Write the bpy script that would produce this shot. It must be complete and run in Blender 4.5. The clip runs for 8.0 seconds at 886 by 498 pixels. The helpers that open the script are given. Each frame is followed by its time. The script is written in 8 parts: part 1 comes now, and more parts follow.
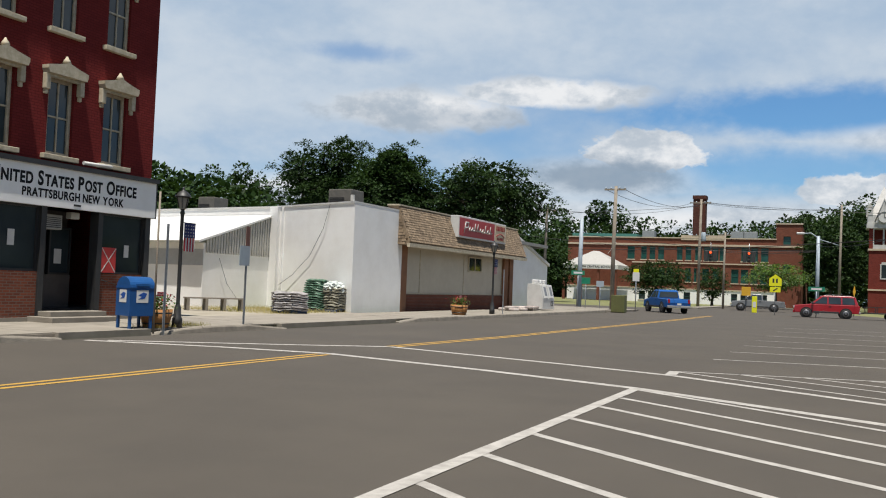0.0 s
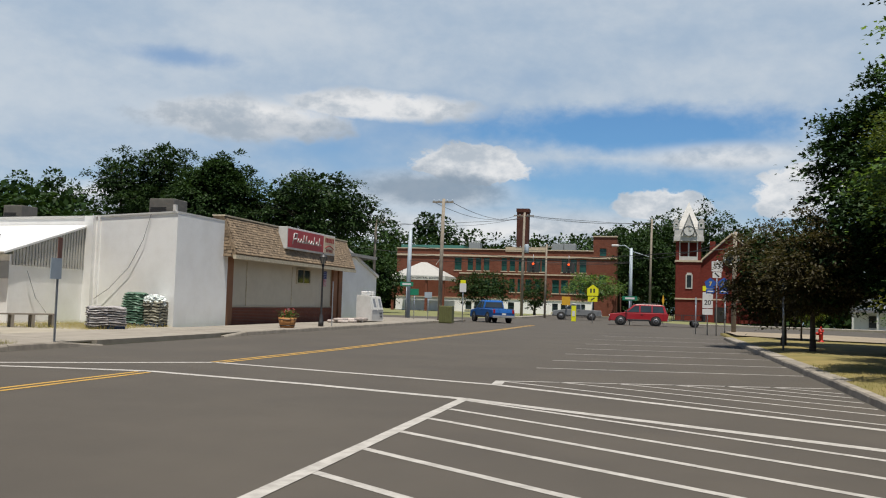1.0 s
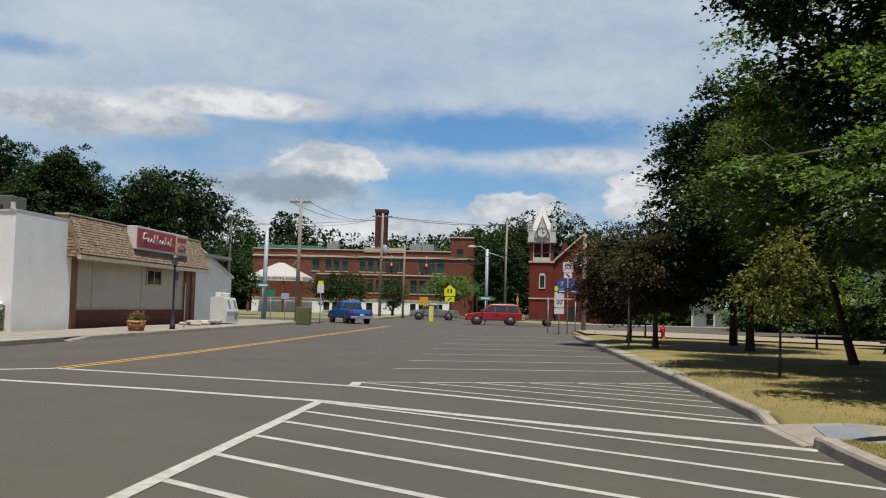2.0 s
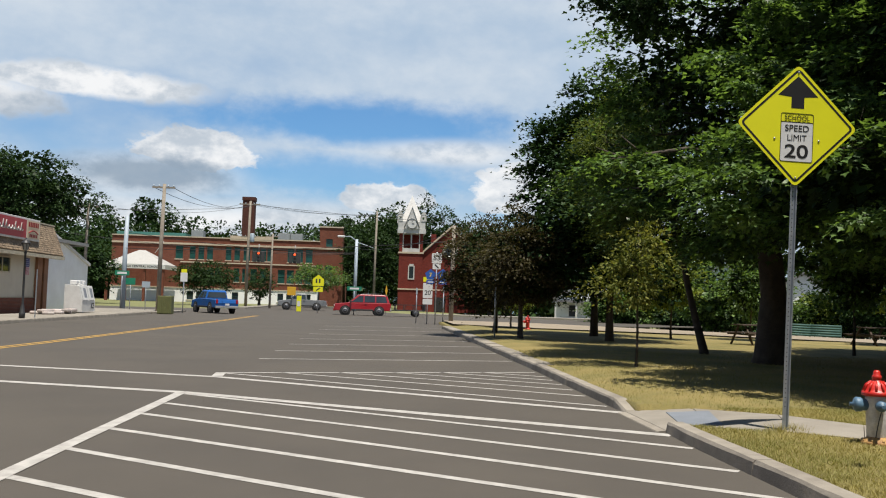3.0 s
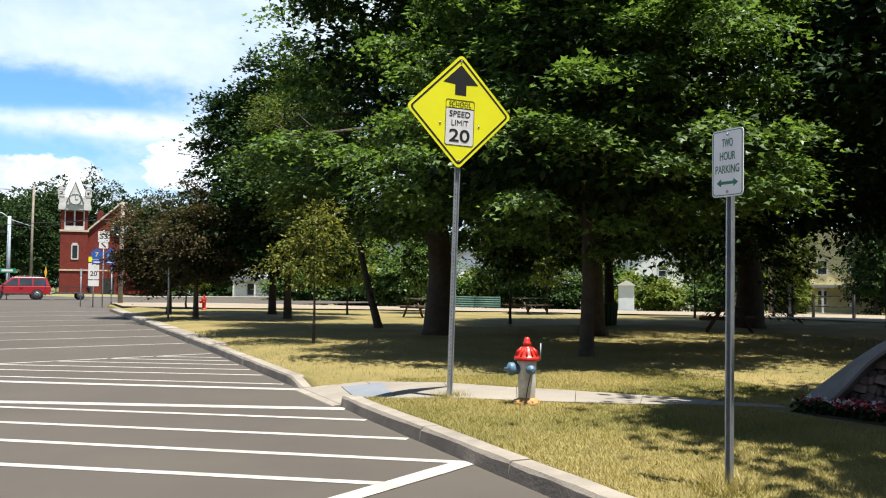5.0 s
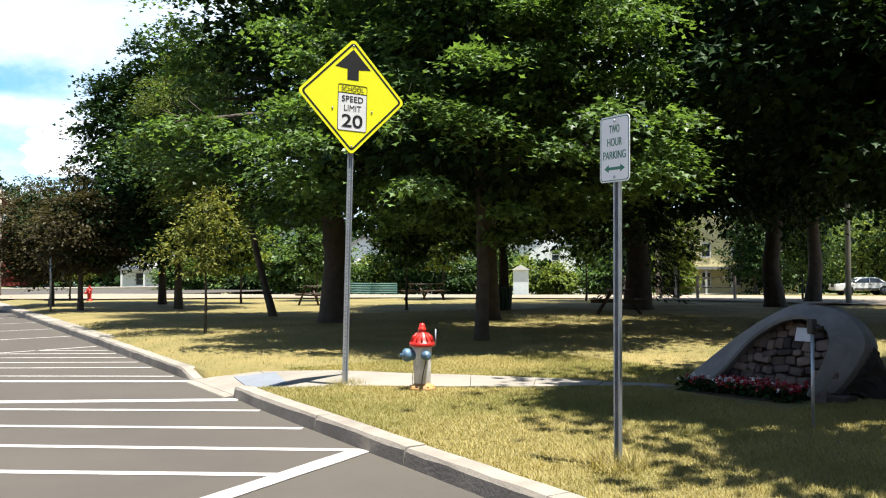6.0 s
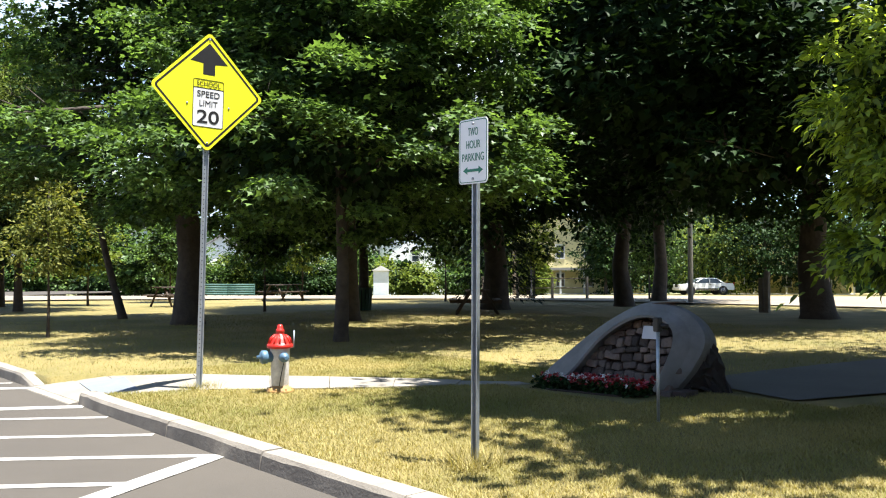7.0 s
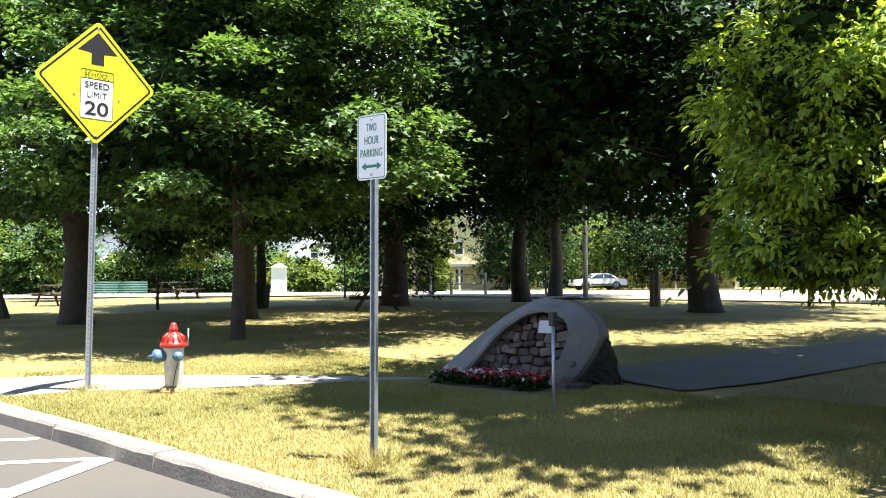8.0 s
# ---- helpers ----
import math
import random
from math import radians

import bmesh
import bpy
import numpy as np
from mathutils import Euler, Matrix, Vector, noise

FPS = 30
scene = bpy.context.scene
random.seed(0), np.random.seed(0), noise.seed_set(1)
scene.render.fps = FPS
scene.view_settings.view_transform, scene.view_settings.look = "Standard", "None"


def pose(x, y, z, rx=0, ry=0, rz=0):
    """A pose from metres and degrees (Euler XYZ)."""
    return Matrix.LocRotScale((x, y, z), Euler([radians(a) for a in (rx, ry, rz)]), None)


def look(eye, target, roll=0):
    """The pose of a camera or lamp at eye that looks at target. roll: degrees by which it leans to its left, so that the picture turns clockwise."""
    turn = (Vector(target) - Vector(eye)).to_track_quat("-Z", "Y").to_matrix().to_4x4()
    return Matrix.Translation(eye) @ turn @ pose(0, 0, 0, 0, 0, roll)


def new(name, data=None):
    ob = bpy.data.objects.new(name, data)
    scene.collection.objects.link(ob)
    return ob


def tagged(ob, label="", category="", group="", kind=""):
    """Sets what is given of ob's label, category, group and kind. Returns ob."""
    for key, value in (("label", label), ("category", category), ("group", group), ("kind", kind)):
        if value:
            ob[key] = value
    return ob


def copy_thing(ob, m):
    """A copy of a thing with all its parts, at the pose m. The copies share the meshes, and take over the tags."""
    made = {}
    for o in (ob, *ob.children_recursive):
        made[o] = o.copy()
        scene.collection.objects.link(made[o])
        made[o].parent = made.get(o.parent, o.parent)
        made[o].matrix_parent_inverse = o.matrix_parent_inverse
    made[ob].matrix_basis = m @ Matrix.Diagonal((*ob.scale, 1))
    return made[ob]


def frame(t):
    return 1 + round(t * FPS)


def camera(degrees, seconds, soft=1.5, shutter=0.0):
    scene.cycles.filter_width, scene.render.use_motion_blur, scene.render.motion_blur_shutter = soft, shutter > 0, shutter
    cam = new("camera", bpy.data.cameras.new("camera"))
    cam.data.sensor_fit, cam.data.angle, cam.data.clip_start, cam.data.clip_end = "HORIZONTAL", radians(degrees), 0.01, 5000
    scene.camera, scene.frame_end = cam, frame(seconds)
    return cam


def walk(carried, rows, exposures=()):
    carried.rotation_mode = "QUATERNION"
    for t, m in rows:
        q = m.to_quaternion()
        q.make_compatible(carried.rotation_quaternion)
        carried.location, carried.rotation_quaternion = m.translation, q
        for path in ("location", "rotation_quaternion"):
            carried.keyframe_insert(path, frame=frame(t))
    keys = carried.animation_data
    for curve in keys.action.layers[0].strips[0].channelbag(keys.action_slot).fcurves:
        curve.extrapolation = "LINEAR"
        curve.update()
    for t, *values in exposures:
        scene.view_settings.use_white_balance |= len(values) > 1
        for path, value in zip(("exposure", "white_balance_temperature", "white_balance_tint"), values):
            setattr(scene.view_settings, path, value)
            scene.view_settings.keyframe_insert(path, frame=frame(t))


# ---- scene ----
cam = camera(52.1, 8.0, 1.1)
# seconds, eye x y z, yaw, pitch, roll
ROWS = [
    (0.0, 0.000, 0.000, 1.500, 24.22, 2.22, 2.26),
    (0.5, 0.007, -0.021, 1.520, 18.12, 3.14, 1.34),
    (1.0, -0.025, 0.026, 1.528, 13.46, 3.31, 1.79),
    (1.5, 0.001, -0.037, 1.546, 8.71, 3.70, 1.53),
    (3.0, 0.014, 0.003, 1.526, -3.73, 3.23, 1.80),
    (3.5, 0.033, 0.031, 1.527, -9.19, 3.01, 1.56),
    (4.0, 0.044, 0.024, 1.528, -15.54, 2.84, 1.12),
    (4.5, 0.046, 0.014, 1.533, -20.60, 2.64, 0.95),
    (6.0, 0.101, 0.042, 1.540, -30.40, 1.38, -0.21),
    (6.5, 0.112, 0.050, 1.539, -35.69, 1.34, -0.15),
    (7.0, 0.114, 0.051, 1.537, -39.21, 1.40, -0.16),
    (7.5, 0.123, 0.053, 1.538, -41.53, 1.36, -0.35),
    (8.0, 0.112, 0.037, 1.533, -45.55, 1.15, -0.36),
]
EXPOSURES = [(0.0, 0.42, 6500, 10), (1.5, 0.28, 6550, 10), (3.5, 0.68, 6550, 10), (4.5, 1.0, 6500, 10), (6.0, 1.52, 6350, 10), (7.0, 1.86, 6200, 10), (8.0, 2.34, 6100, 9)]
walk(cam, [(t, pose(x, y, z, 90 + pitch, 0, yaw) @ pose(0, 0, 0, 0, 0, roll)) for t, x, y, z, yaw, pitch, roll in ROWS], EXPOSURES)

# ---------------------------------------------------------------- light
SUN = Vector((0.095, -0.257, 1.0)).normalized()
sun = new("sun", bpy.data.lights.new("sun", "SUN"))
sun.data.energy, sun.data.angle, sun.data.color = 5.0, radians(0.6), (1.0, 0.95, 0.86)
sun.matrix_world = look(SUN * 50, (0, 0, 0))


def node(nt, kind, **values):
    n = nt.nodes.new(kind)
    for k, v in values.items():
        n.inputs[k.replace("_", " ")].default_value = v
    return n


def math_node(nt, op, a, b=None, c=None, clamp=False):
    n = nt.nodes.new("ShaderNodeMath")
    n.operation, n.use_clamp = op, clamp
    for i, v in enumerate((a, b, c)):
        if v is None:
            continue
        if isinstance(v, (int, float)):
            n.inputs[i].default_value = v
        else:
            nt.links.new(v, n.inputs[i])
    return n.outputs[0]


def mix_rgb(nt, fac, a, b, mode="MIX"):
    n = nt.nodes.new("ShaderNodeMix")
    n.data_type, n.blend_type = "RGBA", mode
    for i, v in ((0, fac), (6, a), (7, b)):
        if isinstance(v, (int, float)):
            n.inputs[i].default_value = v
        elif isinstance(v, (tuple, list)):
            n.inputs[i].default_value = (*v[:3], 1)
        else:
            nt.links.new(v, n.inputs[i])
    return n.outputs[2]


def ramp(nt, value, lo, hi):
    n = nt.nodes.new("ShaderNodeMapRange")
    n.interpolation_type = "SMOOTHSTEP"
    nt.links.new(value, n.inputs[0])
    n.inputs[1].default_value, n.inputs[2].default_value = lo, hi
    return n.outputs[0]


def sky_world():
    world = bpy.data.worlds.new("sky")
    scene.world = world
    world.use_nodes = True
    nt = world.node_tree
    nt.nodes.clear()
    out = nt.nodes.new("ShaderNodeOutputWorld")
    bg = nt.nodes.new("ShaderNodeBackground")
    sky = nt.nodes.new("ShaderNodeTexSky")
    sky.sky_type, sky.sun_disc = "NISHITA", False
    sky.sun_elevation, sky.sun_rotation = math.asin(SUN.z), math.atan2(SUN.x, SUN.y)
    sky.air_density, sky.dust_density, sky.ozone_density = 1.0, 0.6, 1.5
    co = nt.nodes.new("ShaderNodeTexCoord")
    sep = nt.nodes.new("ShaderNodeSeparateXYZ")
    nt.links.new(co.outputs["Generated"], sep.inputs[0])
    x, y, z = sep.outputs
    az = math_node(nt, "MULTIPLY", math_node(nt, "ARCTAN2", math_node(nt, "MULTIPLY", x, -1.0), y), 57.2958)
    el = math_node(nt, "MULTIPLY", math_node(nt, "ARCSINE", z), 57.2958)
    comb = nt.nodes.new("ShaderNodeCombineXYZ")
    nt.links.new(math_node(nt, "MULTIPLY", az, 0.055), comb.inputs[0])
    nt.links.new(math_node(nt, "MULTIPLY", el, 0.14), comb.inputs[1])
    big = node(nt, "ShaderNodeTexNoise", Scale=1.0, Detail=5.0, Roughness=0.48, Distortion=0.3)
    nt.links.new(comb.outputs[0], big.inputs["Vector"])
    comb2 = nt.nodes.new("ShaderNodeCombineXYZ")
    nt.links.new(math_node(nt, "MULTIPLY", az, 0.20), comb2.inputs[0])
    nt.links.new(math_node(nt, "MULTIPLY", el, 0.34), comb2.inputs[1])
    fine = node(nt, "ShaderNodeTexNoise", Scale=1.0, Detail=6.0, Roughness=0.5, Distortion=0.2)
    nt.links.new(comb2.outputs[0], fine.inputs["Vector"])
    comb3 = nt.nodes.new("ShaderNodeCombineXYZ")
    nt.links.new(math_node(nt, "MULTIPLY", az, 0.62), comb3.inputs[0])
    nt.links.new(math_node(nt, "MULTIPLY", el, 0.95), comb3.inputs[1])
    billow = node(nt, "ShaderNodeTexNoise", Scale=1.0, Detail=8.0, Roughness=0.6, Distortion=0.1)
    nt.links.new(comb3.outputs[0], billow.inputs["Vector"])
    wob = math_node(nt, "ADD", math_node(nt, "SUBTRACT", fine.outputs[0], 0.5), math_node(nt, "MULTIPLY", math_node(nt, "SUBTRACT", billow.outputs[0], 0.5), 0.9))
    wob2 = math_node(nt, "SUBTRACT", big.outputs[0], 0.5)

    def lump(a0, e0, ra, re, edge=0.25, rough=2.2, flat=0.0):
        da = math_node(nt, "DIVIDE", math_node(nt, "SUBTRACT", az, a0), ra)
        de = math_node(nt, "DIVIDE", math_node(nt, "SUBTRACT", el, e0), re)
        if flat:
            de = math_node(nt, "MULTIPLY", de, math_node(nt, "ADD", 1.0, math_node(nt, "MULTIPLY", math_node(nt, "LESS_THAN", de, 0.0), flat)))
        d = math_node(nt, "SQRT", math_node(nt, "ADD", math_node(nt, "MULTIPLY", da, da), math_node(nt, "MULTIPLY", de, de)))
        return ramp(nt, math_node(nt, "ADD", d, math_node(nt, "MULTIPLY", wob, rough)), 1.0 + edge, 1.0 - edge)

    def most(*v):
        r = v[0]
        for o in v[1:]:
            r = math_node(nt, "MAXIMUM", r, o)
        return r

    # high thin veil, thicker towards the top and to the left; a blue gap opens ahead
    veil = ramp(nt, math_node(nt, "ADD", math_node(nt, "ADD", math_node(nt, "MULTIPLY", wob2, 1.6), math_node(nt, "MULTIPLY", el, 0.03)), math_node(nt, "MULTIPLY", wob, 0.12)), -0.32, 0.36)
    gap = lump(1.5, 10.9, 10.5, 1.35, 0.5, 0.8)
    gap2 = lump(3.5, 7.5, 8.5, 1.3, 0.6, 0.9)
    gap3 = lump(30.0, 14.2, 2.6, 0.5, 0.8, 0.9)
    veil = math_node(nt, "MULTIPLY", veil, math_node(nt, "SUBTRACT", 1.0, math_node(nt, "MULTIPLY", most(gap, math_node(nt, "MULTIPLY", gap2, 0.85), math_node(nt, "MULTIPLY", gap3, 0.6)), 0.95)))
    veil = math_node(nt, "MULTIPLY", veil, math_node(nt, "SUBTRACT", 1.0, math_node(nt, "MULTIPLY", ramp(nt, el, 18.0, 32.0), 0.92)))
    # heaped clouds
    cum = most(lump(11.6, 8.5, 3.9, 1.35, 0.09, 1.3, 0.3), lump(18.0, 12.0, 6.0, 1.1, 0.25, 1.3, 0.4), lump(25.5, 10.7, 6.0, 1.4, 0.3, 1.3, 0.3), lump(-0.2, 6.1, 2.8, 1.2, 0.10, 1.3, 0.6), lump(-8.2, 6.9, 3.0, 2.0, 0.10, 1.3, 0.4), math_node(nt, "MULTIPLY", lump(-4.0, 9.2, 4.5, 0.8, 0.5, 1.2, 0.2), 0.7), lump(33.0, 4.6, 5.0, 2.2, 0.3, 1.2, 0.4), lump(8.0, 4.2, 15.0, 1.3, 0.6, 1.1, 0.3))
    under = lump(14.6, 7.0, 4.9, 1.15, 0.5, 0.8)
    under2 = lump(23.0, 10.2, 8.0, 0.9, 0.6, 0.9)
    grey = ramp(nt, math_node(nt, "ADD", math_node(nt, "MULTIPLY", wob2, 1.5), math_node(nt, "MULTIPLY", wob, 0.45)), -0.3, 0.35)
    puff = ramp(nt, wob, -0.22, 0.2)
    white = mix_rgb(nt, puff, (6.6, 7.4, 8.3), (11.6, 11.7, 11.8))
    white = mix_rgb(nt, math_node(nt, "MULTIPLY", most(under, math_node(nt, "MULTIPLY", under2, 0.45)), 0.92), white, (3.5, 4.5, 5.7))
    veil_tone = mix_rgb(nt, grey, (5.6, 7.1, 8.9), (8.3, 9.2, 10.1))
    depth = mix_rgb(nt, ramp(nt, el, 16.0, 50.0), (0.70, 1.20, 1.60), (0.26, 0.40, 0.56))
    blue = mix_rgb(nt, 1.0, sky.outputs[0], depth, "MULTIPLY")
    c = mix_rgb(nt, math_node(nt, "MULTIPLY", veil, 0.93), blue, veil_tone)
    c = mix_rgb(nt, most(math_node(nt, "MULTIPLY", cum, 0.95), math_node(nt, "MULTIPLY", under, 0.9)), c, white)
    nt.links.new(c, bg.inputs[0])
    bg.inputs[1].default_value = 0.056
    nt.links.new(bg.outputs[0], out.inputs[0])


sky_world()

# ---------------------------------------------------------------- materials
MATS = {}


def mat(name, col, col2=None, rough=0.75, metal=0.0, scale=4.0, bump=0.15, bscale=60.0, island=0.0, piece=0.0, spec=0.5, coat=0.0):
    """Two-scale noise between two tones, fine relief, optional change from piece to piece."""
    if name in MATS:
        return MATS[name]
    m = MATS[name] = bpy.data.materials.new(name)
    m.use_nodes = True
    nt = m.node_tree
    b = nt.nodes["Principled BSDF"]
    col2 = col2 or tuple(c * 0.72 for c in col)
    co = nt.nodes.new("ShaderNodeTexCoord")
    n1 = node(nt, "ShaderNodeTexNoise", Scale=scale, Detail=6.0, Roughness=0.65)
    n2 = node(nt, "ShaderNodeTexNoise", Scale=bscale, Detail=4.0, Roughness=0.6)
    for n in (n1, n2):
        nt.links.new(co.outputs["Object"], n.inputs["Vector"])
    f = math_node(nt, "ADD", math_node(nt, "MULTIPLY", ramp(nt, n1.outputs[0], 0.3, 0.7), 0.65), math_node(nt, "MULTIPLY", n2.outputs[0], 0.35))
    c = mix_rgb(nt, f, col2, col)
    if island:
        g = nt.nodes.new("ShaderNodeNewGeometry")
        v = math_node(nt, "MULTIPLY_ADD", g.outputs["Random Per Island"], 2 * island, 1 - island)
        hs = node(nt, "ShaderNodeHueSaturation")
        nt.links.new(c, hs.inputs["Color"])
        nt.links.new(v, hs.inputs["Value"])
        c = hs.outputs[0]
    if piece:
        g = nt.nodes.new("ShaderNodeObjectInfo")
        v = math_node(nt, "MULTIPLY_ADD", g.outputs["Random"], 2 * piece, 1 - piece)
        hs = node(nt, "ShaderNodeHueSaturation")
        nt.links.new(c, hs.inputs["Color"])
        nt.links.new(v, hs.inputs["Value"])
        c = hs.outputs[0]
    nt.links.new(c, b.inputs["Base Color"])
    r = math_node(nt, "MULTIPLY_ADD", n2.outputs[0], 0.25, rough - 0.12, clamp=True)
    nt.links.new(r, b.inputs["Roughness"])
    b.inputs["Metallic"].default_value = metal
    b.inputs["Specular IOR Level"].default_value = spec
    b.inputs["Coat Weight"].default_value = coat
    if bump:
        bp = node(nt, "ShaderNodeBump", Strength=bump, Distance=0.02)
        nt.links.new(n2.outputs[0], bp.inputs["Height"])
        nt.links.new(bp.outputs[0], b.inputs["Normal"])
    return m


def brick_mat(name, c1, c2, mortar, bw=0.21, bh=0.072, gap=0.01):
    m = MATS[name] = bpy.data.materials.new(name)
    m.use_nodes = True
    nt = m.node_tree
    b = nt.nodes["Principled BSDF"]
    co = nt.nodes.new("ShaderNodeTexCoord")
    geo = nt.nodes.new("ShaderNodeNewGeometry")
    sn = nt.nodes.new("ShaderNodeSeparateXYZ")
    nt.links.new(geo.outputs["Normal"], sn.inputs[0])
    sp = nt.nodes.new("ShaderNodeSeparateXYZ")
    nt.links.new(co.outputs["Object"], sp.inputs[0])
    side = math_node(nt, "GREATER_THAN", math_node(nt, "ABSOLUTE", sn.outputs[0]), 0.6)
    u = nt.nodes.new("ShaderNodeMix")
    nt.links.new(side, u.inputs[0])
    nt.links.new(sp.outputs[0], u.inputs[2])
    nt.links.new(sp.outputs[1], u.inputs[3])
    cb = nt.nodes.new("ShaderNodeCombineXYZ")
    nt.links.new(u.outputs[0], cb.inputs[0])
    nt.links.new(sp.outputs[2], cb.inputs[1])
    br = node(nt, "ShaderNodeTexBrick", Scale=1.0, Mortar_Size=gap, Bias=0.0, Brick_Width=bw, Row_Height=bh)
    br.inputs["Color1"].default_value, br.inputs["Color2"].default_value, br.inputs["Mortar"].default_value = (*c1, 1), (*c2, 1), (*mortar, 1)
    nt.links.new(cb.outputs[0], br.inputs["Vector"])
    n = node(nt, "ShaderNodeTexNoise", Scale=0.9, Detail=7.0, Roughness=0.7)
    nt.links.new(co.outputs["Object"], n.inputs["Vector"])
    c = mix_rgb(nt, math_node(nt, "MULTIPLY", ramp(nt, n.outputs[0], 0.35, 0.75), 0.45), br.outputs[0], tuple(v * 0.55 for v in c1))
    nt.links.new(c, b.inputs["Base Color"])
    b.inputs["Roughness"].default_value = 0.92
    b.inputs["Specular IOR Level"].default_value = 0.15
    bp = node(nt, "ShaderNodeBump", Strength=0.6, Distance=0.01)
    nt.links.new(math_node(nt, "SUBTRACT", 1.0, br.outputs["Fac"]), bp.inputs["Height"])
    nt.links.new(bp.outputs[0], b.inputs["Normal"])
    return m


def leaf_mat(name, col, col2, thin=0.35, spread=0.35, drift=0.4, gloss=0.12):
    m = MATS[name] = bpy.data.materials.new(name)
    m.use_nodes = True
    nt = m.node_tree
    b = nt.nodes["Principled BSDF"]
    out = nt.nodes["Material Output"]
    g = nt.nodes.new("ShaderNodeNewGeometry")
    co = nt.nodes.new("ShaderNodeTexCoord")
    n = node(nt, "ShaderNodeTexNoise", Scale=0.6, Detail=3.0)
    nt.links.new(co.outputs["Object"], n.inputs["Vector"])
    f = math_node(nt, "ADD", math_node(nt, "MULTIPLY", g.outputs["Random Per Island"], 1 - drift), math_node(nt, "MULTIPLY", ramp(nt, n.outputs[0], 0.35, 0.65) if drift > 0.5 else n.outputs[0], drift))
    c = mix_rgb(nt, f, col, col2)
    v = math_node(nt, "MULTIPLY_ADD", g.outputs["Random Per Island"], 2 * spread, 1 - spread)
    hs = node(nt, "ShaderNodeHueSaturation")
    nt.links.new(c, hs.inputs["Color"])
    nt.links.new(v, hs.inputs["Value"])
    nt.links.new(hs.outputs[0], b.inputs["Base Color"])
    b.inputs["Roughness"].default_value = 0.55 - 0.4 * (gloss - 0.12)
    b.inputs["Specular IOR Level"].default_value = gloss
    tr = nt.nodes.new("ShaderNodeBsdfTranslucent")
    nt.links.new(mix_rgb(nt, 1.0, hs.outputs[0], (1.5, 1.45, 0.7), "MULTIPLY"), tr.inputs[0])
    mx = nt.nodes.new("ShaderNodeMixShader")
    mx.inputs[0].default_value = thin
    nt.links.new(b.outputs[0], mx.inputs[1])
    nt.links.new(tr.outputs[0], mx.inputs[2])
    nt.links.new(mx.outputs[0], out.inputs[0])
    return m


def glass_mat(name, tint=(0.03, 0.04, 0.045), rough=0.06):
    m = MATS[name] = bpy.data.materials.new(name)
    m.use_nodes = True
    nt = m.node_tree
    b = nt.nodes["Principled BSDF"]
    co = nt.nodes.new("ShaderNodeTexCoord")
    n = node(nt, "ShaderNodeTexNoise", Scale=0.8, Detail=3.0)
    nt.links.new(co.outputs["Object"], n.inputs["Vector"])
    nt.links.new(mix_rgb(nt, n.outputs[0], tuple(c * 0.5 for c in tint), tuple(c * 1.6 for c in tint)), b.inputs["Base Color"])
    b.inputs["Roughness"].default_value = rough
    b.inputs["IOR"].default_value = 1.5
    bp = node(nt, "ShaderNodeBump", Strength=0.03, Distance=0.05)
    nt.links.new(n.outputs[0], bp.inputs["Height"])
    nt.links.new(bp.outputs[0], b.inputs["Normal"])
    return m


ASPHALT = mat("asphalt", (0.077, 0.066, 0.053), (0.054, 0.047, 0.039), 0.9, scale=0.35, bump=0.35, bscale=90)
PALE_ROAD = mat("pale_road", (0.27, 0.222, 0.160), (0.20, 0.162, 0.112), 0.9, scale=0.3, bump=0.2, bscale=50)
LINE = mat("line_paint", (0.47, 0.45, 0.42), (0.25, 0.235, 0.215), 0.7, scale=5.0, bump=0.2, bscale=70)
YELLOW_LINE = mat("yellow_line_paint", (0.50, 0.29, 0.04), (0.33, 0.20, 0.05), 0.7, scale=4.0, bump=0.2, bscale=70)
CONCRETE = mat("concrete", (0.270, 0.244, 0.205), (0.180, 0.160, 0.132), 0.88, scale=1.4, bump=0.3, bscale=45, piece=0.08)
KERB = mat("kerb_concrete", (0.29, 0.26, 0.215), (0.165, 0.145, 0.120), 0.9, scale=2.5, bump=0.3, bscale=35, piece=0.1)
SLATE = mat("slate_tile", (0.185, 0.205, 0.235), (0.14, 0.155, 0.18), 0.8, scale=3, bump=0.5, bscale=50)
LAWN = mat("dry_lawn", (0.245, 0.184, 0.064), (0.106, 0.102, 0.027), 0.95, scale=0.55, bump=0.9, bscale=38)
FAR_GRASS = mat("far_grass", (0.20, 0.19, 0.08), (0.10, 0.12, 0.04), 0.95, scale=0.2, bump=0.3, bscale=8)
DIRT = mat("dirt_weeds", (0.35, 0.315, 0.255), (0.24, 0.215, 0.165), 0.95, scale=0.8, bump=0.6, bscale=20)
PO_BRICK = brick_mat("painted_red_brick", (0.185, 0.024, 0.022), (0.15, 0.019, 0.018), (0.11, 0.014, 0.014))
LOW_BRICK = brick_mat("brown_brick", (0.20, 0.060, 0.034), (0.13, 0.042, 0.027), (0.15, 0.11, 0.09))
SCHOOL_BRICK = brick_mat("school_brick", (0.215, 0.070, 0.042), (0.155, 0.050, 0.032), (0.17, 0.095, 0.07), 0.25, 0.09)
CHURCH_BRICK = brick_mat("church_brick", (0.200, 0.036, 0.026), (0.14, 0.026, 0.020), (0.15, 0.05, 0.04), 0.25, 0.09)
WHITE_WALL = mat("white_painted_block", (0.88, 0.88, 0.87), (0.76, 0.75, 0.73), 0.8, scale=0.7, bump=0.25, bscale=14)
WHITE_TRIM = mat("white_trim", (0.62, 0.62, 0.60), (0.50, 0.49, 0.47), 0.6, scale=3, bump=0.08)
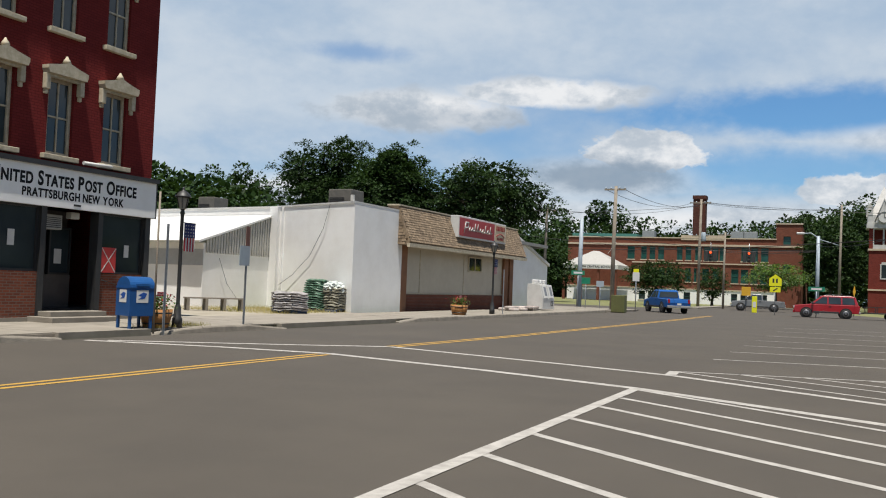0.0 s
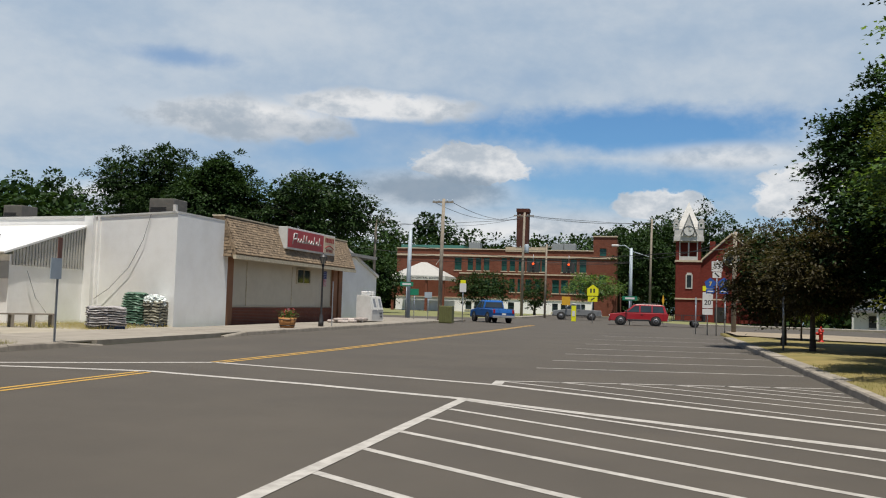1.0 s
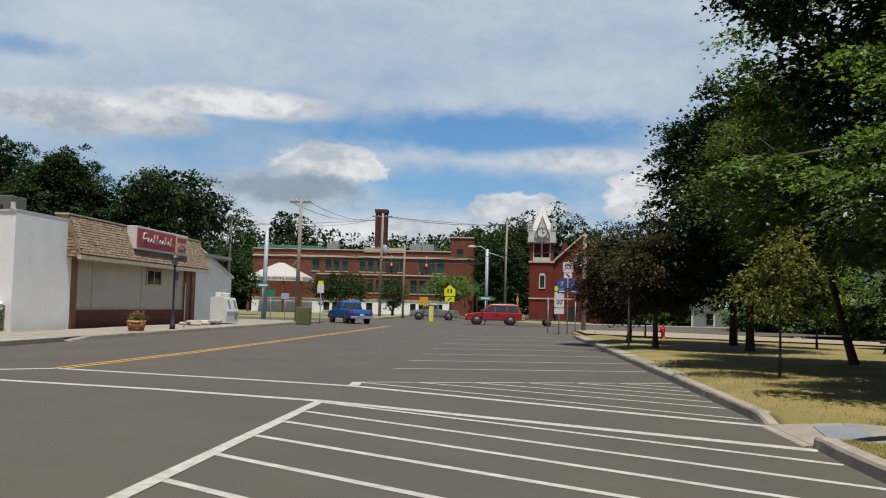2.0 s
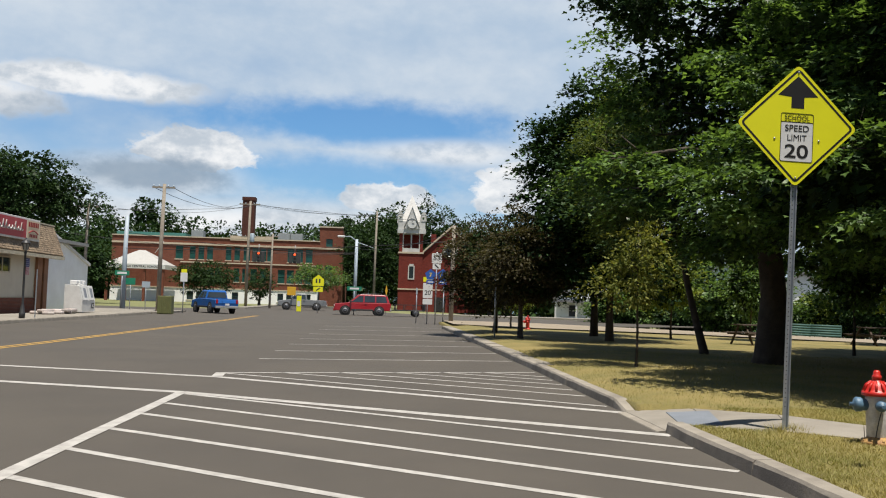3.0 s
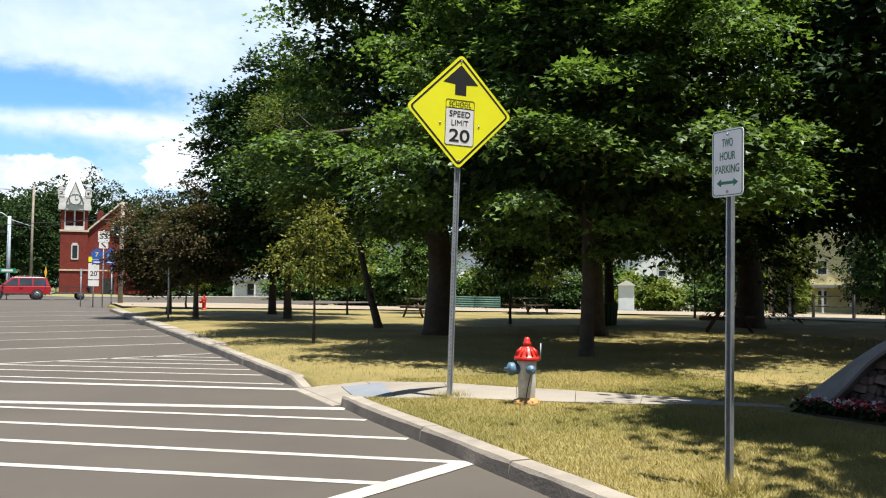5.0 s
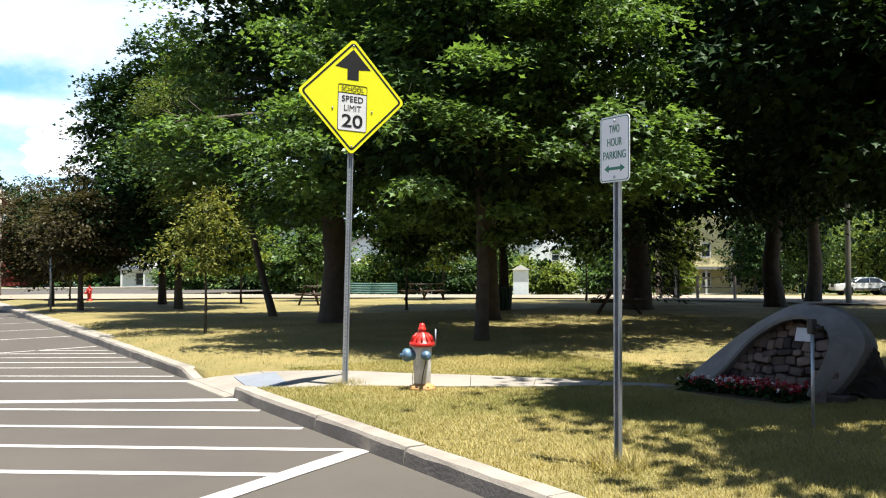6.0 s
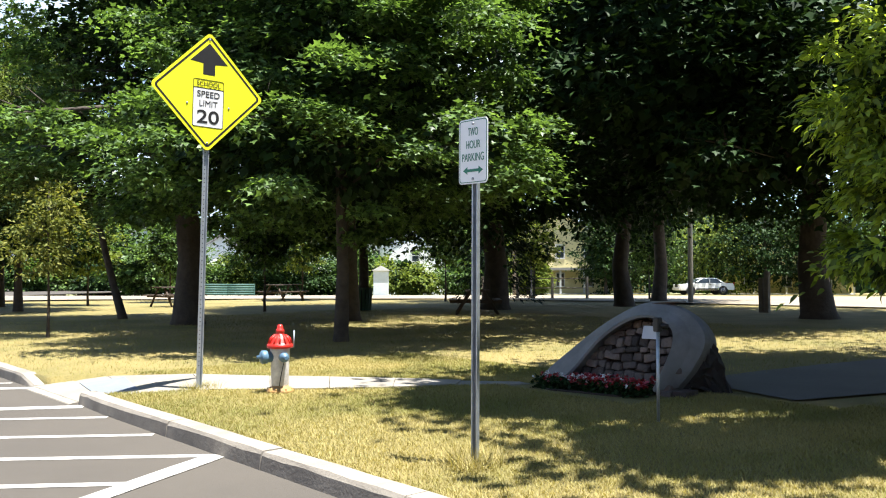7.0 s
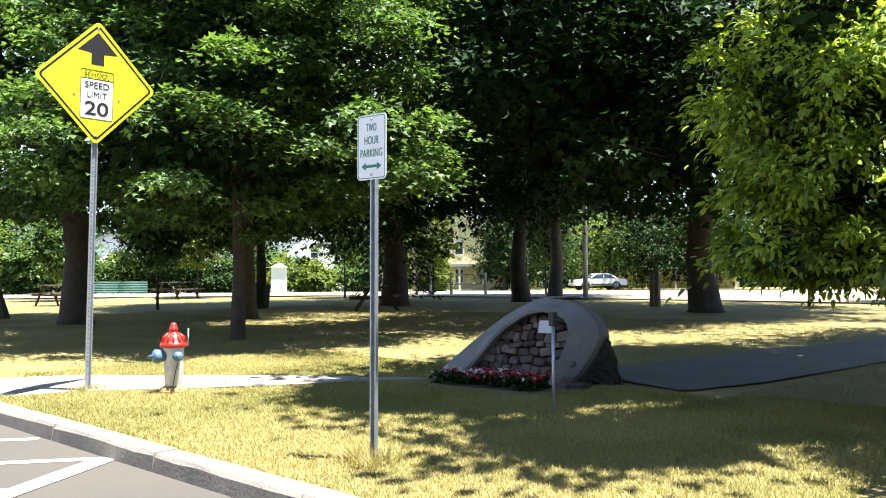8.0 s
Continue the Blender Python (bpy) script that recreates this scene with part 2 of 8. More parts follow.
CREAM = mat("cream_panel", (0.52, 0.48, 0.39), (0.43, 0.39, 0.31), 0.75, scale=0.9, bump=0.08)
CREAM_TRIM = mat("cream_trim", (0.56, 0.50, 0.38), (0.33, 0.28, 0.19), 0.75, scale=6, bump=0.3)
BROWN_WOOD = mat("brown_boards", (0.27, 0.125, 0.062), (0.19, 0.085, 0.042), 0.8, scale=2, bump=0.2)
SHINGLE = mat("wood_shingle", (0.27, 0.20, 0.13), (0.16, 0.115, 0.075), 0.9, scale=2.0, bump=0.4, island=0.28)
BLACK = mat("black_paint", (0.018, 0.018, 0.02), (0.03, 0.03, 0.03), 0.5, bump=0.05)
LETTER_BLACK = mat("letter_black", (0.012, 0.012, 0.013), (0.018, 0.018, 0.019), 0.75, bump=0.0, spec=0.2)
# Near-black; mostly stands for the dark in unlit rooms and hollows.
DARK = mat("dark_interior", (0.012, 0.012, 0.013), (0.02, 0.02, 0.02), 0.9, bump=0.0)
GLASS = glass_mat("window_glass")
GREEN_GLASS = glass_mat("green_shaded_glass", (0.018, 0.072, 0.060), 0.15)
STEEL = mat("galvanised_steel", (0.48, 0.51, 0.54), (0.33, 0.36, 0.40), 0.42, metal=0.75, scale=9, bump=0.1)
GREY_PAINT = mat("grey_blue_paint", (0.36, 0.42, 0.47), (0.28, 0.33, 0.38), 0.5, scale=3, bump=0.05)
POLE_WOOD = mat("weathered_pole", (0.29, 0.25, 0.20), (0.17, 0.145, 0.115), 0.9, scale=3, bump=0.5, bscale=25)
BARK = mat("bark", (0.088, 0.070, 0.054), (0.038, 0.030, 0.024), 0.95, scale=4, bump=1.0, bscale=16)
MAPLE = leaf_mat("maple_leaf", (0.028, 0.066, 0.017), (0.120, 0.195, 0.052), 0.42, 0.5, gloss=0.35)
# Near-black leaf green; the shade on the dark crowns is in this colour.
DEEP_SHADE = leaf_mat("deep_shade_leaf", (0.012, 0.029, 0.009), (0.028, 0.058, 0.016), 0.12)
# Darker leaf green that carries the shade inside the crowns.
INNER_SHADE = leaf_mat("inner_shade_leaf", (0.012, 0.027, 0.008), (0.026, 0.050, 0.014), 0.06)
LIGHT = leaf_mat("light_leaf", (0.095, 0.150, 0.030), (0.190, 0.225, 0.050), 0.4)
OLIVE = leaf_mat("olive_leaf", (0.046, 0.076, 0.018), (0.118, 0.145, 0.034), 0.32)
DOGWOOD = leaf_mat("dogwood_leaf", (0.080, 0.150, 0.017), (0.330, 0.410, 0.054), 0.45, 0.5, gloss=0.4)
YOUNG = leaf_mat("young_leaf", (0.085, 0.125, 0.024), (0.190, 0.180, 0.050), 0.35)
PLUM = leaf_mat("plum_leaf", (0.042, 0.031, 0.021), (0.064, 0.060, 0.025), 0.3)
WOODS = leaf_mat("woods_leaf", (0.013, 0.032, 0.010), (0.034, 0.064, 0.017), 0.15)
SPRUCE = leaf_mat("spruce_needle", (0.020, 0.035, 0.026), (0.045, 0.065, 0.050), 0.1)


# ---------------------------------------------------------------- mesh tools
def box(bm, x0, y0, z0, x1, y1, z1, bevel=0.0):
    vs = [bm.verts.new(p) for p in ((x0, y0, z0), (x1, y0, z0), (x1, y1, z0), (x0, y1, z0), (x0, y0, z1), (x1, y0, z1), (x1, y1, z1), (x0, y1, z1))]
    fs = [bm.faces.new([vs[i] for i in q]) for q in ((3, 2, 1, 0), (4, 5, 6, 7), (0, 1, 5, 4), (1, 2, 6, 5), (2, 3, 7, 6), (3, 0, 4, 7))]
    if bevel:
        es = list({e for f in fs for e in f.edges})
        bmesh.ops.bevel(bm, geom=es, offset=bevel, segments=2, profile=0.5, affect="EDGES")
    return bm


def boxes(*rows, bevel=0.0):
    bm = bmesh.new()
    for r in rows:
        box(bm, *r, bevel=bevel)
    return bm


def tube(bm, pts, radii, n=8, caps=True):
    rings = []
    for i, p in enumerate(pts):
        p = Vector(p)
        d = (Vector(pts[min(i + 1, len(pts) - 1)]) - Vector(pts[max(i - 1, 0)])).normalized()
        a = d.orthogonal().normalized() if abs(d.z) < 0.95 else Vector((1, 0, 0)) - d * d.x
        a.normalize()
        b = d.cross(a)
        r = radii[i] if isinstance(radii, (list, tuple)) else radii
        rings.append([bm.verts.new(p + (a * math.cos(k * math.tau / n) + b * math.sin(k * math.tau / n)) * r) for k in range(n)])
    for r0, r1 in zip(rings, rings[1:]):
        for k in range(n):
            f = bm.faces.new((r0[k], r0[(k + 1) % n], r1[(k + 1) % n], r1[k]))
            f.smooth = True
    if caps:
        bm.faces.new(rings[0][::-1])
        bm.faces.new(rings[-1])
    return bm


def lathe(bm, profile, n=16, at=(0, 0, 0)):
    """Turned body from (radius, z) pairs."""
    rings = [[bm.verts.new((at[0] + r * math.cos(k * math.tau / n), at[1] + r * math.sin(k * math.tau / n), at[2] + z)) for k in range(n)] for r, z in profile]
    for r0, r1 in zip(rings, rings[1:]):
        for k in range(n):
            f = bm.faces.new((r0[k], r0[(k + 1) % n], r1[(k + 1) % n], r1[k]))
            f.smooth = True
    bm.faces.new(rings[0][::-1])
    bm.faces.new(rings[-1])
    return bm


def prism(bm, poly, lift, axis="z"):
    """Polygon (2D) pushed from lift[0] to lift[1] along an axis."""
    def at(p, h):
        return {"z": (p[0], p[1], h), "x": (h, p[0], p[1]), "y": (p[0], h, p[1])}[axis]
    a = [bm.verts.new(at(p, lift[0])) for p in poly]
    b = [bm.verts.new(at(p, lift[1])) for p in poly]
    fs = [bm.faces.new(a), bm.faces.new(b)]
    for i in range(len(poly)):
        j = (i + 1) % len(poly)
        fs.append(bm.faces.new((a[i], a[j], b[j], b[i])))
    bmesh.ops.recalc_face_normals(bm, faces=fs)
    return bm


def to_mesh(name, bm, material):
    me = bpy.data.meshes.new(name)
    bm.to_mesh(me)
    bm.free()
    me.materials.append(material)
    return me


def part_each(name, rows, material, parent, label=""):
    """The same part several times: one mesh object for each box."""
    for r in rows:
        part(name, boxes(r), material, parent, label)


def structure(name, bm, material, label="", category=""):
    return tagged(new(name, to_mesh(name, bm, material)), label, category, kind="structure")


def thing(name, label, category, place=(0, 0, 0), turn=0.0, group=""):
    ob = new(name)
    ob.empty_display_size = 0.1
    ob.matrix_basis = pose(*place, 0, 0, turn)
    return tagged(ob, label, category, group)


def part(name, bm, material, parent, label=""):
    ob = new(name, to_mesh(name, bm, material) if isinstance(bm, bmesh.types.BMesh) else bm)
    ob.parent = parent
    return tagged(ob, label)


def letters(name, body, size, material, parent, m, wide=1.0, depth=0.004, bold=0.0, fit=0.0):
    """Raised or painted lettering in the built-in font, as a mesh."""
    cu = bpy.data.curves.new(name, "FONT")
    cu.body, cu.size, cu.extrude, cu.align_x, cu.align_y, cu.offset = body, size, depth, "CENTER", "CENTER", bold
    tmp = bpy.data.objects.new(name, cu)
    scene.collection.objects.link(tmp)
    me = bpy.data.meshes.new_from_object(tmp.evaluated_get(bpy.context.evaluated_depsgraph_get()))
    bpy.data.objects.remove(tmp)
    if fit:
        xs = [v.co.x for v in me.vertices]
        wide = fit / (max(xs) - min(xs))
    me.transform(m @ Matrix.Diagonal((wide, 1, 1, 1)))
    me.materials.clear()
    me.materials.append(material)
    ob = new(name, me)
    ob.parent = parent
    return ob


def capitals(parent, m, line, size, small, span, z, bold):
    """A line in large and small capitals, fitted between two ends; one mesh for each word."""
    words, x = [], 0.0
    for word in line.split():
        runs = []
        for body, sz in ((word[0], size), (word[1:], size * small)):
            cu = bpy.data.curves.new("lettering", "FONT")
            cu.body, cu.size, cu.extrude, cu.offset, cu.space_character = body, sz, 0.004, bold, 1.12
            tmp = bpy.data.objects.new("lettering", cu)
            scene.collection.objects.link(tmp)
            me = bpy.data.meshes.new_from_object(tmp.evaluated_get(bpy.context.evaluated_depsgraph_get()))
            bpy.data.objects.remove(tmp)
            xs = [v.co.x for v in me.vertices]
            me.transform(Matrix.Translation((x - min(xs), -0.36 * size, 0)))
            x += max(xs) - min(xs) + size * 0.10
            runs.append(me)
        x += size * 0.30
        words.append(runs)
    k = (span[1] - span[0]) / (x - size * 0.40)
    for runs in words:
        bm = bmesh.new()
        for me in runs:
            bm.from_mesh(me)
            bpy.data.meshes.remove(me)
        bm.transform(m @ Matrix.Translation((span[0], z, 0)) @ Matrix.Diagonal((k, 1, 1, 1)))
        part("lettering", bm, LETTER_BLACK, parent)


def ground_z(x, y):
    """The land falls gently away on the far side of the park."""
    s = min(max((x - 6) / 16, 0), 1)
    return -0.02 * s * max(0.0, 0.75 * x + 0.66 * y - 42)


# ---------------------------------------------------------------- ground
def grid_sheet(xs, ys, height):
    bm = bmesh.new()
    v = [[bm.verts.new((x, y, height(x, y))) for y in ys] for x in xs]
    for i in range(len(xs) - 1):
        for j in range(len(ys) - 1):
            f = bm.faces.new((v[i][j], v[i + 1][j], v[i + 1][j + 1], v[i][j + 1]))
            f.smooth = True
    return bm


def steps(a, b, n):
    return [a + (b - a) * i / n for i in range(n + 1)]


wide_x = [-3000, -1200, -500, -260] + steps(-160, 160, 32) + [260, 500, 1200, 3000]
structure("ground", grid_sheet(wide_x, wide_x, lambda x, y: -0.06 + ground_z(x, y)), FAR_GRASS, "dry summer grassland round the village", "ground")
structure("road", prism(bmesh.new(), [(-15.2, -60), (3.62, -60), (3.62, 50), (9, 60), (30, 74), (30, 84), (6, 86), (0, 100), (-4, 140), (-14, 140), (-14.5, 92), (-24, 88), (-60, 92), (-60, 80), (-24, 74), (-15.2, 62)], (-0.05, 0.0)), ASPHALT, "wide grey asphalt village street with painted lines", "road")


PATH_FAR = [(3.52, 12.85), (4.32, 12.32), (5.07, 11.30), (5.74, 10.45), (6.26, 9.85), (6.79, 9.17), (7.27, 8.47), (7.72, 7.92)]
PATH_NEAR = [(3.52, 10.92), (4.05, 10.30), (4.62, 9.80), (5.12, 9.30), (5.62, 8.85), (6.22, 8.45), (6.92, 8.17), (7.66, 7.68)]
PATH_OUTLINE = PATH_FAR + PATH_NEAR[::-1]


def on_path(x, y):
    """Inside the outline of the slab path."""
    if x > 7.75 or not 7.6 < y < 12.9:
        return False
    inside = False
    for (x0, y0), (x1, y1) in zip(PATH_OUTLINE, PATH_OUTLINE[1:] + PATH_OUTLINE[:1]):
        if (y0 > y) != (y1 > y) and x < x0 + (x1 - x0) * (y - y0) / (y1 - y0):
            inside = not inside
    return inside


def turf_z(x, y):
    return 0.128 + min(max((x - 3.67) / 0.9, 0), 1) * 0.075 + 0.03 * noise.noise(Vector((x * 0.35, y * 0.35, 0))) * min(max((x - 3.7), 0), 1) + ground_z(x, y)


def path_z(x, y):
    """The path falls to the road at the kerb ramp."""
    return min(0.022 + 0.150 * (x - 3.5), turf_z(x, y) + 0.012)


def lawn_z(x, y):
    if x < 3.672:
        return -0.1
    return path_z(x, y) - 0.06 if on_path(x, y) else turf_z(x, y)


structure("park_lawn", grid_sheet([3.67] + steps(3.675, 5.2, 14) + steps(5.35, 8.0, 18) + steps(8.4, 22, 32) + steps(22.5, 120, 50), steps(-30, 7.4, 68) + steps(7.5, 13.1, 50) + steps(13.4, 58, 82), lawn_z), LAWN, "sun-dried lawn of the village park", "lawn")


def ribbon(path_a, path_b, lift, height):
    """A strip between two lines, draped on the land."""
    bm = bmesh.new()
    rows = []
    for (ax, ay), (bx, by) in zip(path_a, path_b):
        rows.append([bm.verts.new((ax + (bx - ax) * k / 6, ay + (by - ay) * k / 6, height(ax + (bx - ax) * k / 6, ay + (by - ay) * k / 6) + lift)) for k in range(7)])
    for r0, r1 in zip(rows, rows[1:]):
        for k in range(6):
            bm.faces.new((r0[k], r0[k + 1], r1[k + 1], r1[k]))
    bmesh.ops.recalc_face_normals(bm, faces=bm.faces[:])
    if bm.faces[0].normal.z < 0:
        bmesh.ops.reverse_faces(bm, faces=bm.faces[:])
    return bm


structure("side_street", ribbon([(3.9, 49), (7.3, 46), (14, 43.6), (20.5, 39), (26.5, 33.5), (29, 28), (31.5, 14), (33, 0), (34, -30)],
                                [(3.9, 57.9), (10, 57.5), (22, 57), (34, 54), (46, 46), (52, 38), (56, 24), (60, 0), (62, -30)], 0.06, lambda x, y: 0.2 + ground_z(x, y)), PALE_ROAD, "pale concrete side street beyond the park", "road")


# painted lines
def stripe(name, pts, width, material=LINE, label="white painted road line", z=0.004):
    bm = bmesh.new()
    for (x0, y0), (x1, y1) in zip(pts, pts[1:]):
        d = Vector((x1 - x0, y1 - y0, 0))
        nrm = Vector((-d.y, d.x, 0)).normalized() * width / 2
        n = max(2, int(d.length / 0.5))
        prev = None
        for i in range(n + 1):
            p = Vector((x0, y0, z)) + d * i / n
            w = 1 + 0.06 * noise.noise(Vector((p.x * 3, p.y * 3, width)))
            cur = (bm.verts.new(p - nrm * w), bm.verts.new(p + nrm * w))
            if prev:
                bm.faces.new((prev[0], cur[0], cur[1], prev[1]))
            prev = cur
    bmesh.ops.recalc_face_normals(bm, faces=bm.faces[:])
    if bm.faces[0].normal.z < 0:
        bmesh.ops.reverse_faces(bm, faces=bm.faces[:])
    return structure(name, bm, material, label, "road marking")


stripe("crosswalk_line", [(-14.9, 14.65), (-12.06, 15.5), (-9.64, 15.93), (-5.97, 15.1), (-2.98, 14.16), (3.5, 10.7)], 0.23)
stripe("crosswalk_line", [(-14.6, 15.0), (-13.0, 16.16), (-11.33, 17.42), (-9.7, 18.78), (-5.14, 17.55), (-2.91, 16.85), (3.5, 12.85)], 0.21)
stripe("lane_edge_line", [(-2.98, 14.1), (-3.02, 1.0)], 0.16, z=0.007)
stripe("hatch_border_line", [(-2.95, 3.1), (3.47, 7.15)], 0.20, z=0.007)
for a, b in (((-2.9, 13.95), (3.44, 9.75)), ((-2.9, 12.73), (3.42, 8.43)), ((-2.92, 11.6), (3.45, 7.15)), ((-2.95, 10.32), (2.62, 6.55)), ((-2.97, 8.99), (1.48, 5.87)), ((-3.0, 7.64), (0.46, 5.24)), ((-3.0, 6.29), (-0.56, 4.6))):
    stripe("hatch_line", [a, b], 0.12)
stripe("hatch_border_line", [(-2.95, 16.85), (-3.02, 17.75)], 0.2, z=0.007)
stripe("hatch_border_line", [(-3.02, 17.77), (3.42, 19.88)], 0.11)
for x in (-1.9, -0.8, 0.3, 1.3, 2.2):
    y = 17.77 + 0.33 * (x + 3.02)
    stripe("hatch_line", [(x, y), (3.45, y - 0.58 * (3.45 - x))], 0.10)
stripe("hatch_line", [(-2.95, 17.7), (3.45, 13.6)], 0.10)
for y in (21.9, 25.2, 28.8, 32.6, 37.0, 42.2, 47.6):
    stripe("stall_line", [(-2.86, y), (3.42, y + 1.5)], 0.11)
for dx in (0.0, 0.24):
    stripe("centre_line", [(-9.9 + dx, -20), (-9.72 + dx, 15.7)], 0.11, YELLOW_LINE, "yellow painted centre line")
    stripe("centre_line", [(-9.8 + dx, 18.8), (-9.45 + dx, 26), (-9.0 + dx, 52), (-9.0 + dx, 66)], 0.11, YELLOW_LINE, "yellow painted centre line")


# kerbs and pavements
def kerb_run(xa, ya, xb, yb, inward, height=0.16, width=0.21, piece_len=1.9, ends=0):
    """Kerb stones end to end along a line."""
    run = tagged(new("kerb"), "worn concrete kerb along the street", "kerb", kind="structure")
    d = Vector((xb - xa, yb - ya, 0))
    n = max(1, round(d.length / piece_len))
    u, w = d.normalized(), Vector((inward, 0, 0)) if abs(d.y) > abs(d.x) else Vector((0, inward, 0))
    rnd = random.Random(int(xa * 7 + ya * 13))
    for i in range(n):
        p0, p1 = Vector((xa, ya, 0)) + d * (i / n) + u * 0.006, Vector((xa, ya, 0)) + d * ((i + 1) / n) - u * 0.006
        h0 = height * (0.25 if ends & 1 and i == 0 else 1) + rnd.uniform(-0.004, 0.004)
        h1 = height * (0.25 if ends & 2 and i == n - 1 else 1) + rnd.uniform(-0.008, 0.008)
        bm = bmesh.new()
        off = w * rnd.uniform(-0.005, 0.005)
        m = 7
        rows = []
        for k in range(m):
            q = p0 + (p1 - p0) * (k / (m - 1)) + off
            h = h0 + (h1 - h0) * k / (m - 1) + rnd.uniform(-0.003, 0.003)
            c = rnd.uniform(0.014, 0.03)
            rows.append([bm.verts.new(q + w * a + Vector((0, 0, z))) for a, z in ((-0.02, -0.04), (0.0, h - c - 0.01), (c, h), (width, h + 0.004), (width, -0.04))])
        for r0, r1 in zip(rows, rows[1:]):
            for k in range(4):
                bm.faces.new((r0[k], r0[k + 1], r1[k + 1], r1[k]))
        bm.faces.new(rows[0]), bm.faces.new(rows[-1])
        bmesh.ops.recalc_face_normals(bm, faces=bm.faces[:])
        part("kerb_stone", bm, KERB, run)
    return run


kerb_run(3.47, -12, 3.49, 10.1, 1, height=0.148, width=0.19)
kerb_run(3.49, 10.1, 3.52, 10.93, 1, height=0.138, width=0.19, piece_len=0.9)
kerb_run(3.52, 12.82, 3.52, 13.5, 1, height=0.138, width=0.19, piece_len=0.7, ends=1)
kerb_run(3.52, 13.5, 3.52, 20.4, 1, height=0.148, width=0.19)
kerb_run(3.52, 20.4, 3.28, 49, 1, height=0.148, width=0.42)
kerb_run(-15.2, -20, -15.2, 14.3, -1, ends=2)
kerb_run(-15.3, 17.1, -15.1, 22.6, -1, ends=3)
kerb_run(-15.15, 30.0, -15.3, 61.5, -1, ends=1)
ramp_bm = bmesh.new()
prism(ramp_bm, [(3.40, -0.02), (3.42, 0.010), (3.525, 0.024), (3.525, -0.02)], (10.96, 12.81), "y")
structure("kerb_ramp", ramp_bm, KERB, "low concrete kerb ramp at the crossing", "kerb ramp")


def slab_path(name, edge_a, edge_b, label):
    """Single slabs between two edge lines, laid to the fall of the ground."""
    root = tagged(new(name), label, "pavement", kind="structure")
    rnd = random.Random(5)
    for a0, a1, b0, b1 in zip(edge_a, edge_a[1:], edge_b, edge_b[1:]):
        bm = bmesh.new()
        cx, cy = (a0[0] + a1[0] + b0[0] + b1[0]) / 4, (a0[1] + a1[1] + b0[1] + b1[1]) / 4
        pts = [(cx + (p[0] - cx) * 0.99, cy + (p[1] - cy) * 0.99) for p in (a0, a1, b1, b0)]
        lift = rnd.uniform(-0.004, 0.006)
        top = [bm.verts.new((x, y, path_z(x, y) + lift)) for x, y in pts]
        low = [bm.verts.new((x, y, path_z(x, y) - 0.1)) for x, y in pts]
        bm.faces.new(top), bm.faces.new(low)
        for i in range(4):
            bm.faces.new((top[i], top[(i + 1) % 4], low[(i + 1) % 4], low[i]))
        bmesh.ops.recalc_face_normals(bm, faces=bm.faces[:])
        part("slab", bm, CONCRETE, root)
    return root


slab_path("park_path", PATH_FAR, PATH_NEAR, "pale concrete slab path into the park")
PATH_ASPHALT = mat("path_asphalt", (0.115, 0.108, 0.096), (0.08, 0.075, 0.067), 0.9, scale=0.8, bump=0.3)
structure("asphalt_path", ribbon([(8.7, 4.95), (9.9, 4.62), (11.6, 4.45), (13.3, 4.4), (15.2, 4.4), (17, 4.5), (21, 4.8), (26, 5.2)], [(9.2, 6.6), (10.9, 6.67), (12.2, 6.5), (13.5, 6.3), (15.4, 6.05), (17.3, 5.85), (21, 6.1), (26, 6.6)], 0.02, lawn_z), PATH_ASPHALT, "dark asphalt path behind the monument", "path")
tile = bmesh.new()
tile_pts = [(3.76, 11.02), (4.17, 10.78), (4.40, 11.90), (3.93, 12.24)]
tops = [tile.verts.new((x, y, path_z(x, y) + 0.012)) for x, y in tile_pts]
lows = [tile.verts.new((x, y, path_z(x, y) - 0.03)) for x, y in tile_pts]
tile.faces.new(tops), tile.faces.new(lows)
for i in range(4):
    tile.faces.new((tops[i], tops[(i + 1) % 4], lows[(i + 1) % 4], lows[i]))
bmesh.ops.recalc_face_normals(tile, faces=tile.faces[:])
structure("tactile_tile", tile, SLATE, "blue-grey warning tile in the ramp", "tile")
structure("pavement_bed", boxes((-18.9, -20, -0.05, -15.41, 14.3, 0.12), (-18.9, 17.1, -0.05, -15.51, 22.6, 0.12), (-18.9, 30.0, -0.05, -15.53, 61.5, 0.12)), KERB, "concrete bed under the pavement slabs", "pavement")
pave = tagged(new("pavement"), "pale worn concrete pavement before the shops", "pavement", kind="structure")
slab_mesh = to_mesh("slab", boxes((0, 0, 0.10, 1.72, 1.49, 0.152), bevel=0.008), CONCRETE)
slab_rnd = random.Random(21)
for y0, y1 in ((2.3, 14.3), (17.1, 22.6), (30.0, 61.5)):
    count = round((y1 - y0) / 1.5)
    for k in range(count):
        for x in (-18.89, -17.15):
            slab = part("slab", slab_mesh, CONCRETE, pave)
            slab.location = (x, y0 + (y1 - y0) * k / count, slab_rnd.uniform(-0.008, 0.004))
            slab.scale = (0.98 if x > -18 else 1.0, (y1 - y0) / count / 1.5, 1)
structure("driveway", boxes((-18.9, 14.3, -0.05, -15.3, 17.1, 0.148), (-19.2, 22.6, -0.05, -15.3, 30.0, 0.147)), CONCRETE, "worn concrete driveway apron", "driveway")
structure("side_yard", boxes((-34, 20.8, -0.05, -18.9, 33.6, 0.14)), DIRT, "dry weedy yard beside the market", "yard")
